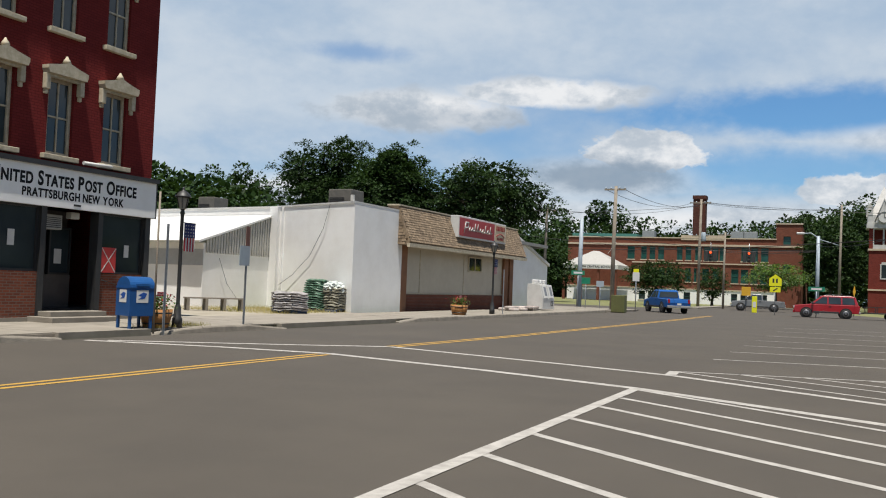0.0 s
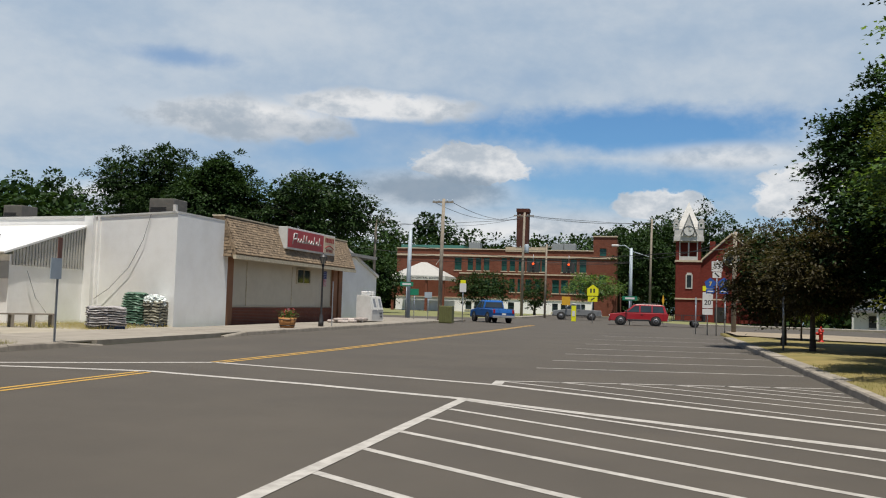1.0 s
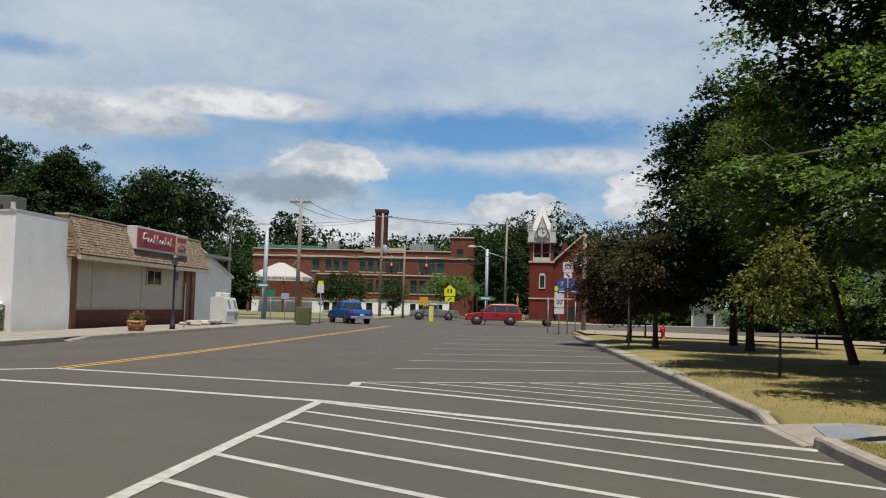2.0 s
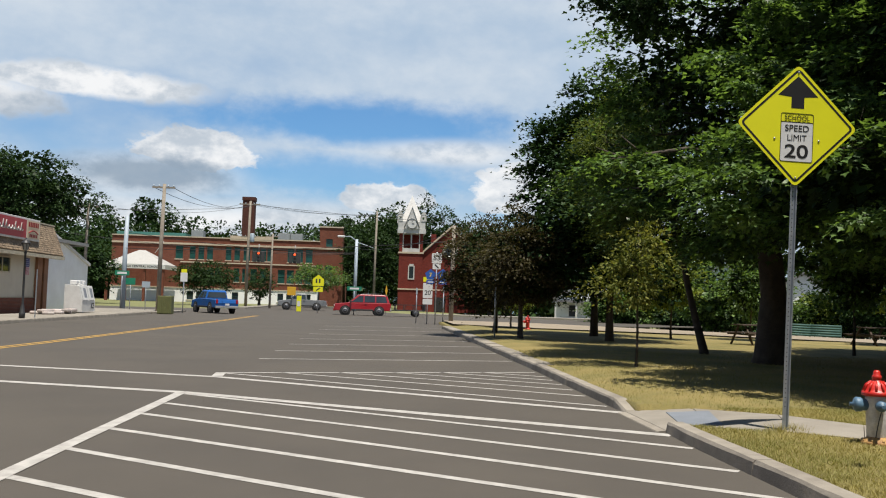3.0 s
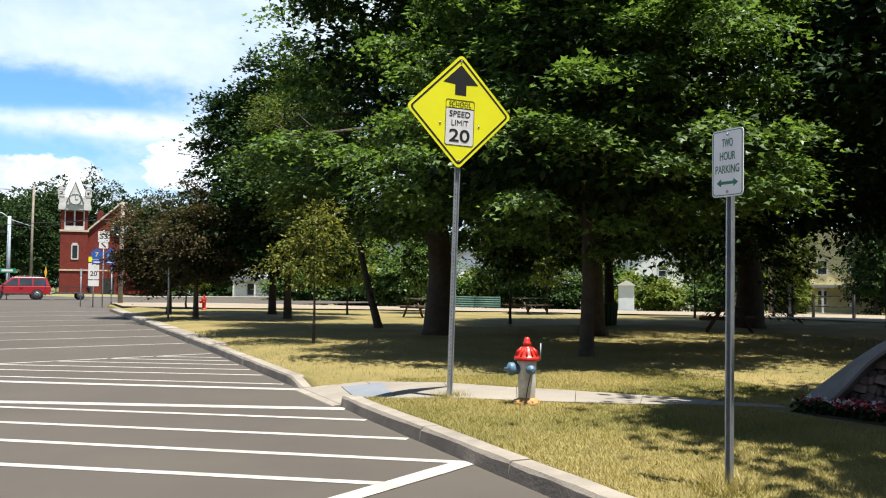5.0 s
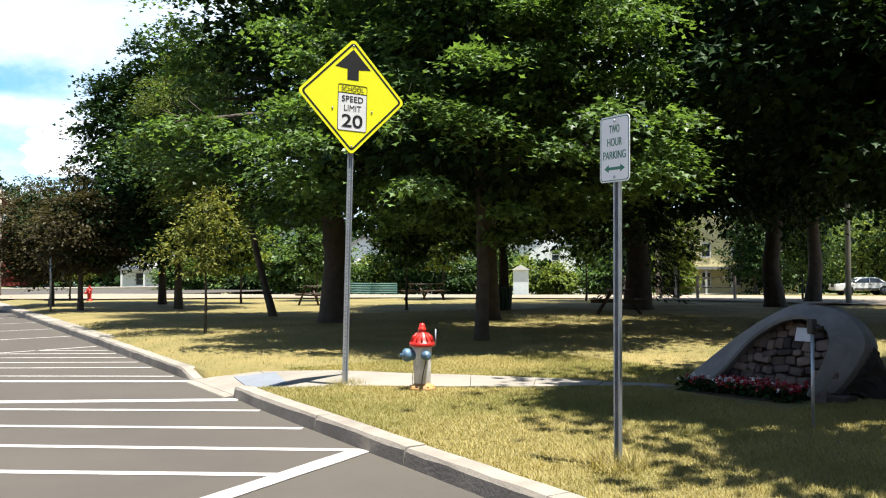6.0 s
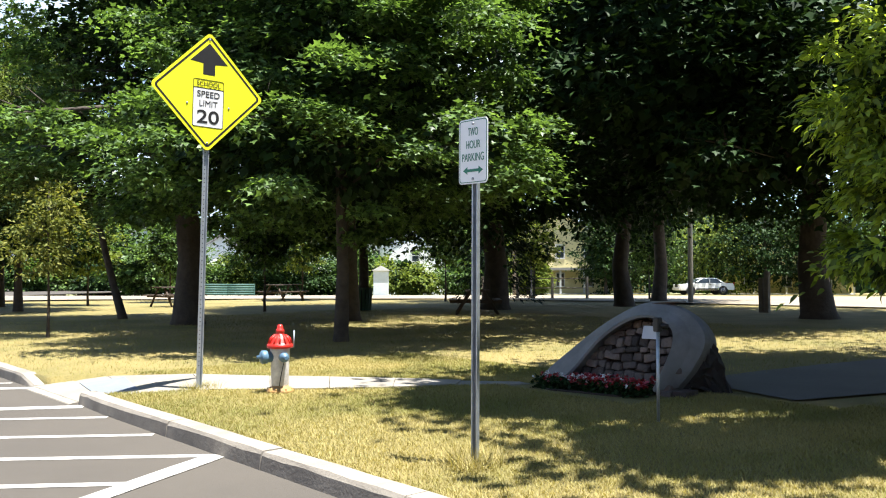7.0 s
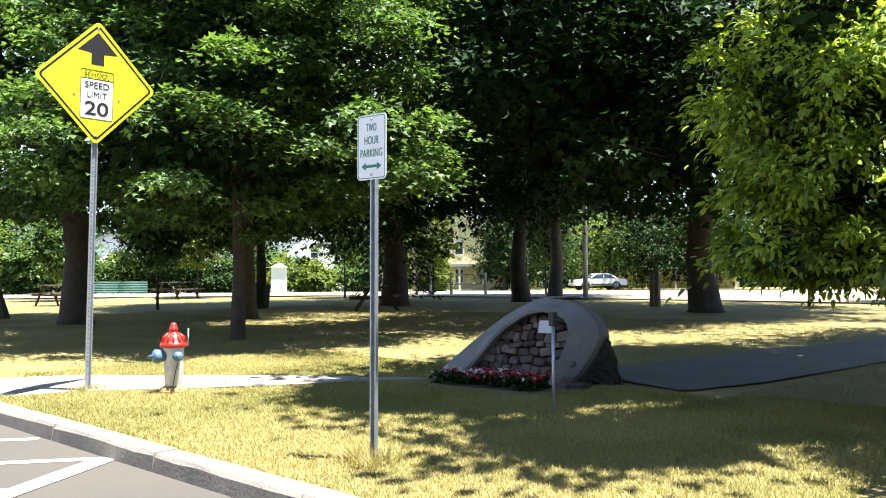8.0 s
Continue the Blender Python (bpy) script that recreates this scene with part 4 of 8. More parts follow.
def school():
    Y = 150.0
    root = thing("school", "two-storey red brick school with green window blinds", "building", (0, Y, 0))
    px = lambda z: -31.71 + (560 + z / 2.75 - 693) * 0.0957
    up = [(305, 340), (370, 397), (410, 437), (450, 478), (537, 563), (577, 603), (620, 650), (660, 690), (697, 725), (730, 752), (825, 855), (867, 897), (910, 942)]
    mid = [(455, 482), (490, 520), (577, 603), (617, 630), (655, 685), (700, 728), (783, 815), (825, 857), (868, 898), (908, 938)]
    low = [(365, 395), (408, 436), (448, 476), (490, 518), (573, 603), (785, 812), (826, 856), (868, 897), (910, 940)]
    rows = [(up, 6.95, 9.1), (mid, 3.45, 5.65), (low, 0.35, 1.75)]
    holes = [(px(a), px(b), z0, z1) for wins, z0, z1 in rows for a, b in wins]
    t0, t1 = px(1003), px(1034)
    holes += [(t0, t1, 9.7, 11.0), (t0, t1, 5.2, 6.6)]
    flip = Matrix(((1, 0, 0, 0), (0, -1, 0, 0), (0, 0, 1, 0), (0, 0, 0, 1)))

    def wall(x0, x1, z0, z1, material, name, y=0.0):
        bm = wall_with_holes(x0, x1, z0, z1, [h for h in holes if h[0] > x0 and h[1] < x1 and h[2] >= z0 and h[3] <= z1], 0.4)
        bm.transform(flip)
        bmesh.ops.reverse_faces(bm, faces=bm.faces[:])
        return part(name, bm, material, root)

    wall(-44, -10.6, 2.3, 10.5, SCHOOL_BRICK, "wall")
    wall(-44, -10.6, -0.3, 2.28, WHITE_WALL, "basement_wall")
    wall(-10.6, -6.8, -0.3, 12.9, SCHOOL_BRICK, "stair_tower")
    part("side_wall", boxes((-7.2, 0.4, -0.3, -6.8, 22, 12.6), (-44, 0.4, -0.3, -43.6, 22, 10.3), (-43.6, 21.6, -0.3, -7.2, 22, 10.3)), SCHOOL_BRICK, root)
    part("roof", boxes((-43.6, 0.4, 10.0, -7.2, 21.6, 10.2), (-10.2, 0.4, 12.4, -7.2, 6, 12.6)), mat("dark_roof", (0.10, 0.12, 0.11), (0.07, 0.08, 0.08)), root)
    # Black sheet whose colour stands for unlit classrooms.
    part("inner_wall", boxes((-43.5, 1.6, -0.3, -7.3, 1.8, 10.0)), DARK, root)
    part("green_roof", boxes((-44.2, 3, 10.2, -33, 20, 11.3)), mat("copper_green", (0.08, 0.25, 0.20), (0.05, 0.17, 0.14)), root, "green metal roof edge")
    band = mat("limestone", (0.55, 0.45, 0.33), (0.42, 0.34, 0.25))
    part("string_course", boxes((-44.05, -0.14, 9.25, -6.7, -0.002, 9.55), (-33, -0.12, 6.35, -10.7, -0.002, 6.55), (-44.05, -0.1, 2.2, -10.7, -0.002, 2.35), (-44.1, -0.12, 10.45, -10.5, 0.45, 10.62), (-10.7, -0.12, 12.85, -6.7, 0.45, 13.05)), band, root, "pale limestone courses")
    part("name_panel", boxes((px(555), -0.1, 10.2, px(748), 0.2, 11.0)), band, root)
    for wins, z0, z1 in rows:
        for a, b in wins:
            w = window_unit(root, (px(a), 0.2, z0), (1, 0, 0), px(b) - px(a), z1 - z0, (0, -1, 0), GREEN_GLASS if z0 > 1 else GLASS, mat("dark_green_frame", (0.03, 0.10, 0.08), (0.02, 0.07, 0.06)), (1, 2), 0.07, label="green-framed school window")
            part("sill", boxes((px(a) - 0.1, -0.08, z0 - 0.16, px(b) + 0.1, 0.1, z0 - 0.01)), band, w)
    for z0, z1 in ((9.7, 11.0), (5.2, 6.6)):
        window_unit(root, (t0, 0.2, z0), (1, 0, 0), t1 - t0, z1 - z0, (0, -1, 0), GREEN_GLASS, MATS["dark_green_frame"], (1, 2), 0.07)
    for x in (-31.5, -17.0, -14.9):
        part("roof_unit", boxes((x - 1.0, 5, 10.2, x + 1.0, 7, 12.0), bevel=0.05), mat("vent_grey", (0.3, 0.32, 0.32), (0.22, 0.23, 0.23)), root)
    # chimney
    stack = boxes((-24.3, 6, 10.0, -22.3, 8, 18.0), (-24.4, 5.9, 17.5, -22.2, 8.1, 18.1))
    part("chimney", stack, brick_mat("sooty_brick", (0.115, 0.040, 0.028), (0.075, 0.028, 0.021), (0.08, 0.05, 0.04), 0.25, 0.09), root, "tall square brick chimney")
    # entrance canopy with a hipped roof
    can = bmesh.new()
    vs = [can.verts.new(p) for p in ((-42.3, -9, 5.6), (-33.3, -9, 5.6), (-33.3, -1, 5.6), (-42.3, -1, 5.6), (-38.2, -5.4, 7.9), (-37.4, -4.6, 7.9))]
    for q in ((0, 1, 4), (1, 5, 4), (1, 2, 5), (2, 3, 5), (3, 4, 5), (3, 0, 4), (3, 2, 1, 0)):
        can.faces.new([vs[i] for i in q])
    canopy = part("canopy_roof", can, mat("pale_shingles", (0.40, 0.39, 0.37), (0.32, 0.31, 0.29), 0.8), root, "pale hipped entrance canopy")
    part("fascia", boxes((-42.3, -9.05, 4.9, -33.3, -8.95, 5.6), (-42.35, -9, 4.9, -42.25, -1, 5.6), (-33.35, -9, 4.9, -33.25, -1, 5.6)), WHITE_TRIM, canopy)
    capitals(canopy, Matrix(((1, 0, 0, 0), (0, 0, -1, -9.056), (0, 1, 0, 0), (0, 0, 0, 1))), "PRATTSBURGH CENTRAL SCHOOL", 0.46, 1.0, (-41.6, -34.0), 5.25, 0.012)
    for x in (-42.0, -39.2, -36.4, -33.6):
        part("post", boxes((x - 0.18, -8.9, -0.3, x + 0.18, -8.5, 4.9)), SCHOOL_BRICK, canopy)
    # flag
    fl = bmesh.new()
    tube(fl, [(-35.6, -6, 7.5), (-34.0, -7.5, 9.2)], 0.05, 6)
    part("flag_pole", fl, WHITE_TRIM, root)
    return root


school()


def church():
    Y = 135.0
    root = thing("church", "dark red brick church with a white clock steeple", "church", (0, Y, 0))
    slate = mat("white_steeple", (0.55, 0.54, 0.52), (0.42, 0.41, 0.39), 0.7, scale=2)
    # tower shaft
    part("tower", boxes((2.3, 0, -0.3, 5.8, 3.5, 8.55), (2.3, 0, 8.55, 2.75, 0.45, 11.3), (5.35, 0, 8.55, 5.8, 0.45, 11.3), (2.3, 3.05, 8.55, 2.75, 3.5, 11.3), (5.35, 3.05, 8.55, 5.8, 3.5, 11.3), (2.75, 2.9, 8.55, 5.35, 3.0, 11.3)), CHURCH_BRICK, root)
    part("belfry_rail", boxes((2.76, 0.05, 8.55, 5.34, 0.15, 9.1), (3.95, 0.05, 9.1, 4.15, 0.2, 11.3), (2.76, 0.05, 9.1, 2.9, 0.2, 11.3), (5.2, 0.05, 9.1, 5.34, 0.2, 11.3)), slate, root, "white belfry railing")
    part("tower_band", boxes((2.15, -0.12, 8.3, 5.95, 3.6, 8.55)), mat("limestone", (0.55, 0.45, 0.33)), root)
    part("steeple_base", boxes((1.95, -0.35, 11.3, 6.15, 3.85, 12.0), (2.05, -0.25, 12.0, 6.05, 3.75, 13.1)), slate, root)
    sp = bmesh.new()
    apex = (4.05, 1.75, 17.2)
    b = [sp.verts.new(p) for p in ((2.35, 0.0, 13.1), (5.75, 0.0, 13.1), (5.75, 3.5, 13.1), (2.35, 3.5, 13.1))]
    a = sp.verts.new(apex)
    for i in range(4):
        sp.faces.new((b[i], b[(i + 1) % 4], a))
    part("spire", sp, slate, root, "pointed white spire")
    for x in (2.3, 5.8):
        for y in (0.0, 3.4):
            bm = boxes((x - 0.4, y - 0.3, 13.1, x + 0.4, y + 0.4, 13.4), (x - 0.38, y - 0.28, 13.4, x - 0.22, y + 0.38, 14.1), (x + 0.22, y - 0.28, 13.4, x + 0.38, y + 0.38, 14.1))
            prism(bm, [(x - 0.45, 14.1), (x + 0.45, 14.1), (x, 14.7)], (y - 0.32, y + 0.42), "y")
            part("pinnacle", bm, slate, root)
    gab = bmesh.new()
    prism(gab, [(2.9, 12.0), (5.2, 12.0), (4.05, 15.4)], (-0.5, 0.5), "y")
    part("clock_gable", gab, slate, root)
    trim = bmesh.new()
    for s in (-1, 1):
        tube(trim, [(4.05 + s * 1.15, -0.55, 12.1), (4.05, -0.55, 15.3)], 0.05, 6)
    part("gable_trim", trim, mat("grey_trim", (0.34, 0.34, 0.33)), root)
    cl = bmesh.new()
    lathe(cl, [(0.78, 0), (0.78, 0.1), (0.7, 0.14)], 24)
    cl.transform(Matrix.Translation((4.05, -0.5, 12.75)) @ Matrix.Rotation(radians(90), 4, "X"))
    clock = part("clock", cl, WHITE_TRIM, root, "white round clock face")
    ring = bmesh.new()
    pts = [(4.05 + 0.74 * math.cos(k * math.tau / 24), -0.66, 12.75 + 0.74 * math.sin(k * math.tau / 24)) for k in range(25)]
    tube(ring, pts, 0.035, 5, caps=False)
    part("rim", ring, BLACK, clock)
    part("clock_hand", boxes((4.02, -0.68, 12.75, 4.08, -0.66, 13.3), (4.05, -0.68, 12.72, 4.4, -0.66, 12.78)), BLACK, clock)
    # nave gable
    nav = bmesh.new()
    prism(nav, [(5.8, -0.3), (14.2, -0.3), (14.2, 8.3), (10.0, 12.2), (5.8, 8.3)], (0.6, 1.0), "y")
    prism(nav, [(5.8, -0.3), (6.2, -0.3), (6.2, 8.3), (5.8, 8.3)], (1.0, 20), "y")
    part("nave_wall", nav, CHURCH_BRICK, root)
    rf = bmesh.new()
    for s in (-1, 1):
        prism(rf, [(10.0, 12.2), (10.0, 12.5), (10.0 + s * 4.6, 8.2), (10.0 + s * 4.6, 7.9)], (0.45, 20), "y")
    part("roof", rf, mat("church_roof", (0.16, 0.13, 0.12), (0.1, 0.09, 0.08)), root)
    cop = bmesh.new()
    for s in (-1, 1):
        prism(cop, [(10.0, 12.35), (10.0, 12.65), (10.0 + s * 4.7, 8.3), (10.0 + s * 4.7, 8.0)], (0.3, 0.62), "y")
    part("gable_coping", cop, mat("limestone", (0.55, 0.45, 0.33)), root)
    rose = bmesh.new()
    tube(rose, [(10.0 + 1.0 * math.cos(k * math.tau / 20), 0.5, 8.9 + 1.0 * math.sin(k * math.tau / 20)) for k in range(21)], 0.22, 6, caps=False)
    rw = part("rose_window", rose, slate, root, "round window with a pale stone ring")
    g = bmesh.new()
    lathe(g, [(0.85, 0), (0.85, 0.03)], 20)
    g.transform(Matrix.Translation((10.0, 0.58, 8.9)) @ Matrix.Rotation(radians(90), 4, "X"))
    part("pane", g, GLASS, rw)
    lw = boxes((3.7, -0.08, 4.6, 3.85, -0.002, 6.5), (4.5, -0.08, 4.6, 4.65, -0.002, 6.5), (3.7, -0.08, 4.45, 4.65, -0.002, 4.6), (3.85, -0.08, 6.4, 4.5, -0.002, 6.75))
    lan = part("lancet_window", lw, slate, root)
    part("pane", boxes((3.86, -0.03, 4.6, 4.49, -0.001, 6.4)), GLASS, lan)
    part("lower_band", boxes((2.2, -0.1, 2.9, 14.3, -0.002, 3.1)), mat("limestone", (0.55, 0.45, 0.33)), root)
    part("porch", boxes((6.2, -2.5, -0.3, 11, 0.5, 2.2)), CHURCH_BRICK, root)
    part("porch_door", boxes((7.6, -2.56, -0.2, 9.2, -2.505, 1.9)), DARK, root)
    part("chimney", boxes((7.2, 4, 9, 8.0, 4.8, 11.6)), CHURCH_BRICK, root)
    return root


church()


def house(place, turn, w, d, h, wall_col, roof_col, label, porch=True):
    root = thing("house", label, "house", place, turn)
    nm = "house_wall_%d" % int(wall_col[0] * 1000)
    wm = mat(nm, wall_col, tuple(c * 0.88 for c in wall_col), 0.7, scale=1.0, bump=0.1)
    rm = mat("house_roof_%d" % int(roof_col[0] * 1000), roof_col, tuple(c * 0.7 for c in roof_col), 0.85, scale=1.0, bump=0.3, bscale=12)
    bm = bmesh.new()
    prism(bm, [(-w / 2, -0.5), (w / 2, -0.5), (w / 2, h), (0, h + w * 0.32), (-w / 2, h)], (0, d), "y")
    part("wall", bm, wm, root)
    rf = bmesh.new()
    for s in (-1, 1):
        prism(rf, [(0, h + w * 0.32 + 0.02), (0, h + w * 0.32 + 0.22), (s * (w / 2 + 0.4), h - 0.05), (s * (w / 2 + 0.4), h - 0.25)], (-0.4, d + 0.4), "y")
    part("roof", rf, rm, root)
    for z in ([0.9, 3.6] if h > 4 else [0.9]):
        for x in (-w * 0.3, 0, w * 0.3):
            window_unit(root, (x - 0.45, -0.02, z), (1, 0, 0), 0.9, 1.4, (0, -1, 0), GLASS, WHITE_TRIM, (1, 2), 0.1)
    if porch:
        part("porch_roof", boxes((-w / 2 - 0.2, -2.2, 2.5, w / 2 + 0.2, -0.02, 2.75)), rm, root)
        for k in range(5):
            x = -w / 2 + 0.1 + (w - 0.2) * k / 4
            part("porch_post", boxes((x - 0.09, -2.1, -0.4, x + 0.09, -1.92, 2.5)), WHITE_TRIM, root)
        part("porch_floor", boxes((-w / 2, -2.2, -0.5, w / 2, -0.02, 0.3)), WHITE_TRIM, root)
    return root


def at_bearing(yaw, dist, z=None):
    x, y = -math.sin(radians(yaw)) * dist, math.cos(radians(yaw)) * dist
    return (x, y, ground_z(x, y) if z is None else z)


house(at_bearing(-21, 88), -24, 11, 9, 2.8, (0.62, 0.70, 0.68), (0.20, 0.20, 0.20), "pale green house with a white porch")
house(at_bearing(-25.5, 92), -26, 9, 8, 3.0, (0.78, 0.78, 0.76), (0.22, 0.21, 0.20), "white house behind the park")
house(at_bearing(-31.5, 100), -32, 12, 9, 2.8, (0.76, 0.77, 0.75), (0.18, 0.19, 0.20), "low white house with a grey roof", False)
house(at_bearing(-37.5, 98), -38, 14, 9, 4.2, (0.74, 0.75, 0.72), (0.30, 0.31, 0.31), "long white house with a grey roof", False)
house(at_bearing(-46.6, 88), -46, 9, 9, 5.2, (0.66, 0.58, 0.30), (0.33, 0.32, 0.30), "pale yellow two-storey house with a porch")
house(at_bearing(-49.5, 100), -50, 8, 8, 3.0, (0.72, 0.62, 0.25), (0.22, 0.2, 0.18), "small yellow house behind the trees")
house(at_bearing(-60, 95), -62, 12, 9, 3.4, (0.72, 0.70, 0.64), (0.25, 0.23, 0.21), "pale house beyond the street")
house(at_bearing(-13.5, 100), -14, 9, 8, 3.0, (0.74, 0.74, 0.72), (0.2, 0.2, 0.2), "white house at the far corner")


# ---------------------------------------------------------------- trees
# outlines of one leaf as (along the midrib, half width), from the stalk to the tip
LEAF_FORMS = {
    "plain": ((0.45, 0.5),),
    "lobed": ((0.34, 0.60), (0.52, 0.20)),
    "oval": ((0.28, 0.40), (0.66, 0.36)),
}


def leaf_cloud(centres, directions, sizes, seed, droop=0.35, fold=0.25, slim=0.62, tilt=0.4, form="plain", curl=0.0):
    """Folded single leaves at given places; each is its own island."""
    rng = np.random.default_rng(seed)
    n = len(centres)
    d = directions + rng.normal(0, 0.4, (n, 3))
    d[:, 2] -= droop
    d /= np.linalg.norm(d, axis=1, keepdims=True) + 1e-9
    up = np.tile([0, 0, 1.0], (n, 1)) + rng.normal(0, tilt, (n, 3))
    side = np.cross(d, up)
    side /= np.linalg.norm(side, axis=1, keepdims=True) + 1e-9
    nrm = np.cross(side, d)
    s = sizes[:, None]
    rows = LEAF_FORMS[form]
    left, right = [], []
    for f, w in rows:
        mid = centres + d * s * f - nrm * s * (curl * f * f - fold * 0.1)
        left.append(mid + side * s * slim * w + nrm * s * fold * 0.5 * w)
        right.append(mid - side * s * slim * w + nrm * s * fold * 0.5 * w)
    tip = centres + d * s - nrm * s * curl
    m = len(rows)
    v = np.stack([centres] + left + [tip] + right, 1).reshape(-1, 3)
    k = 2 + 2 * m
    t = m + 1
    tris = []
    if form == "lobed":
        tris = [(0, 1, 2), (0, 2, t), (0, t, t + 2), (0, t + 2, t + 1)]
    elif m == 1:
        tris = [(0, 1, 2), (0, 2, 3)]
    else:
        tris = [(0, 1, t + 1), (1, 2, t + 2), (1, t + 2, t + 1), (2, t, t + 2)]
    idx = np.arange(n)[:, None] * k
    loops = (idx + np.array(tris).ravel()[None]).ravel()
    faces = n * len(tris)
    me = bpy.data.meshes.new("leaves")
    me.vertices.add(n * k)
    me.vertices.foreach_set("co", v.astype(np.float32).ravel())
    me.loops.add(faces * 3)
    me.loops.foreach_set("vertex_index", loops.astype(np.int32))
    me.polygons.add(faces)
    me.polygons.foreach_set("loop_start", np.arange(0, faces * 3, 3, dtype=np.int32))
    me.polygons.foreach_set("loop_total", np.full(faces, 3, dtype=np.int32))
    me.update(calc_edges=True)
    return me


def crown_points(blobs, clumps, per, clump_r, seed, shell=0.45, flat=0.3):
    """Clumps of leaves through ellipsoids, denser towards the outside."""
    rng = np.random.default_rng(seed)
    vol = np.array([b[3] * b[4] * b[5] for b in blobs]) ** 0.67
    pick = rng.choice(len(blobs), clumps, p=vol / vol.sum())
    b = np.array(blobs)[pick]
    u = rng.normal(size=(clumps, 3))
    u /= np.linalg.norm(u, axis=1, keepdims=True)
    r = rng.random(clumps) ** shell
    lump = 1 + 0.16 * np.sin(u[:, 0] * 5 + seed) * np.cos(u[:, 2] * 6 + seed * 2) + rng.normal(0, 0.05, clumps)
    c = b[:, :3] + u * b[:, 3:6] * (r * lump)[:, None]
    k = np.repeat(np.arange(clumps), per)
    off = rng.normal(size=(len(k), 3)) * 0.5
    off[:, 2] *= flat
    cr = clump_r * rng.uniform(0.6, 1.35, clumps)
    pts = c[k] + off * cr[k][:, None]
    pts[:, 2] -= (off[:, 0] ** 2 + off[:, 1] ** 2) * cr[k] * 0.35
    out = u[k] * 0.6 + off * 0.9
    return c, pts, out


def tree(name, label, base, trunk, limbs_from, blobs, clumps, per, clump_r, leaf, material, seed, lean=(0, 0), limbs=14, shell=0.4, flat=0.3, slim=0.62, bark=None, category="tree", group="", top=None, core=0, tilt=0.4, form="plain", curl=0.0, droop=0.35):
    """Tapered trunk with limbs that reach into a crown of single leaves. Blobs are relative to the base."""
    rnd = random.Random(seed)
    root = thing(name, label, category, base, group=group)
    c, pts, out = crown_points(blobs, clumps, per, clump_r, seed, shell, flat)
    bm = bmesh.new()
    ztop = top or max(b[2] + 0.45 * b[5] for b in blobs)
    spine = []
    n = 7
    for i in range(n + 1):
        f = i / n
        spine.append(Vector((lean[0] * f + rnd.uniform(-1, 1) * trunk * 0.35 * (0 < i < n), lean[1] * f + rnd.uniform(-1, 1) * trunk * 0.35 * (0 < i < n), -0.15 + f * (ztop + 0.15))))
    tube(bm, [spine[0], spine[0] + (spine[1] - spine[0]) * 0.12 + Vector((0, 0, 0.12))] + spine[1:], [trunk * 1.45, trunk * 1.12] + [trunk * (1.0 - 0.82 * (i / n)) for i in range(1, n + 1)], 12)
    part("trunk", bm, bark or BARK, root)
    lb = bmesh.new()
    order = sorted(range(len(c)), key=lambda i: rnd.random())[:limbs]
    for i in order:
        end = Vector(c[i])
        z0 = limbs_from + (ztop - limbs_from) * min(max((end.z - limbs_from) / max(ztop - limbs_from, 0.1) * 0.8, 0.02), 0.92)
        f = (z0 + 0.15) / (ztop + 0.15) * n
        a = spine[min(int(f), n - 1)].lerp(spine[min(int(f) + 1, n)], f - int(f))
        mid = a.lerp(end, 0.5) + Vector((rnd.uniform(-.1, .1), rnd.uniform(-.1, .1), 0.12)) * (end - a).length
        r = trunk * rnd.uniform(0.22, 0.38) * (1 - 0.5 * f / n)
        tube(lb, [a, a.lerp(mid, 0.5) + Vector((0, 0, 0.03)), mid, end], [r, r * 0.75, r * 0.5, r * 0.15], 6)
        for _ in range(3):
            q = end.lerp(mid, rnd.uniform(0.1, 0.7))
            tube(lb, [q, q + Vector((rnd.uniform(-1, 1), rnd.uniform(-1, 1), rnd.uniform(-0.2, 0.8))) * clump_r * 1.3], [r * 0.25, r * 0.06], 4)
    part("limb_system", lb, bark or BARK, root)
    rng = np.random.default_rng(seed + 77)
    me = leaf_cloud(pts, out, leaf * rng.uniform(0.65, 1.3, len(pts)), seed, slim=slim, tilt=tilt, form=form, curl=curl, droop=droop)
    me.materials.append(material)
    part("crown", me, material, root)
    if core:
        # dense leaves inside the crown, with its shade put into their dark colour
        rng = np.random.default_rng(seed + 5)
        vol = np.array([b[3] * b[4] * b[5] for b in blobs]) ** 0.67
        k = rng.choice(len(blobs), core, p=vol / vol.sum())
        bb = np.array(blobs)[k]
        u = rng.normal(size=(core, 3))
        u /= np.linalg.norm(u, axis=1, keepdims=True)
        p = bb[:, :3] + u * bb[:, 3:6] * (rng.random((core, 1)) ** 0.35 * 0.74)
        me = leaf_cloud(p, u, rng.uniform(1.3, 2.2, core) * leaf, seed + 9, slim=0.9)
        me.materials.append(INNER_SHADE)
        part("inner_foliage", me, INNER_SHADE, root)
    return root


def gz(x, y):
    return (x, y, lawn_z(x, y))


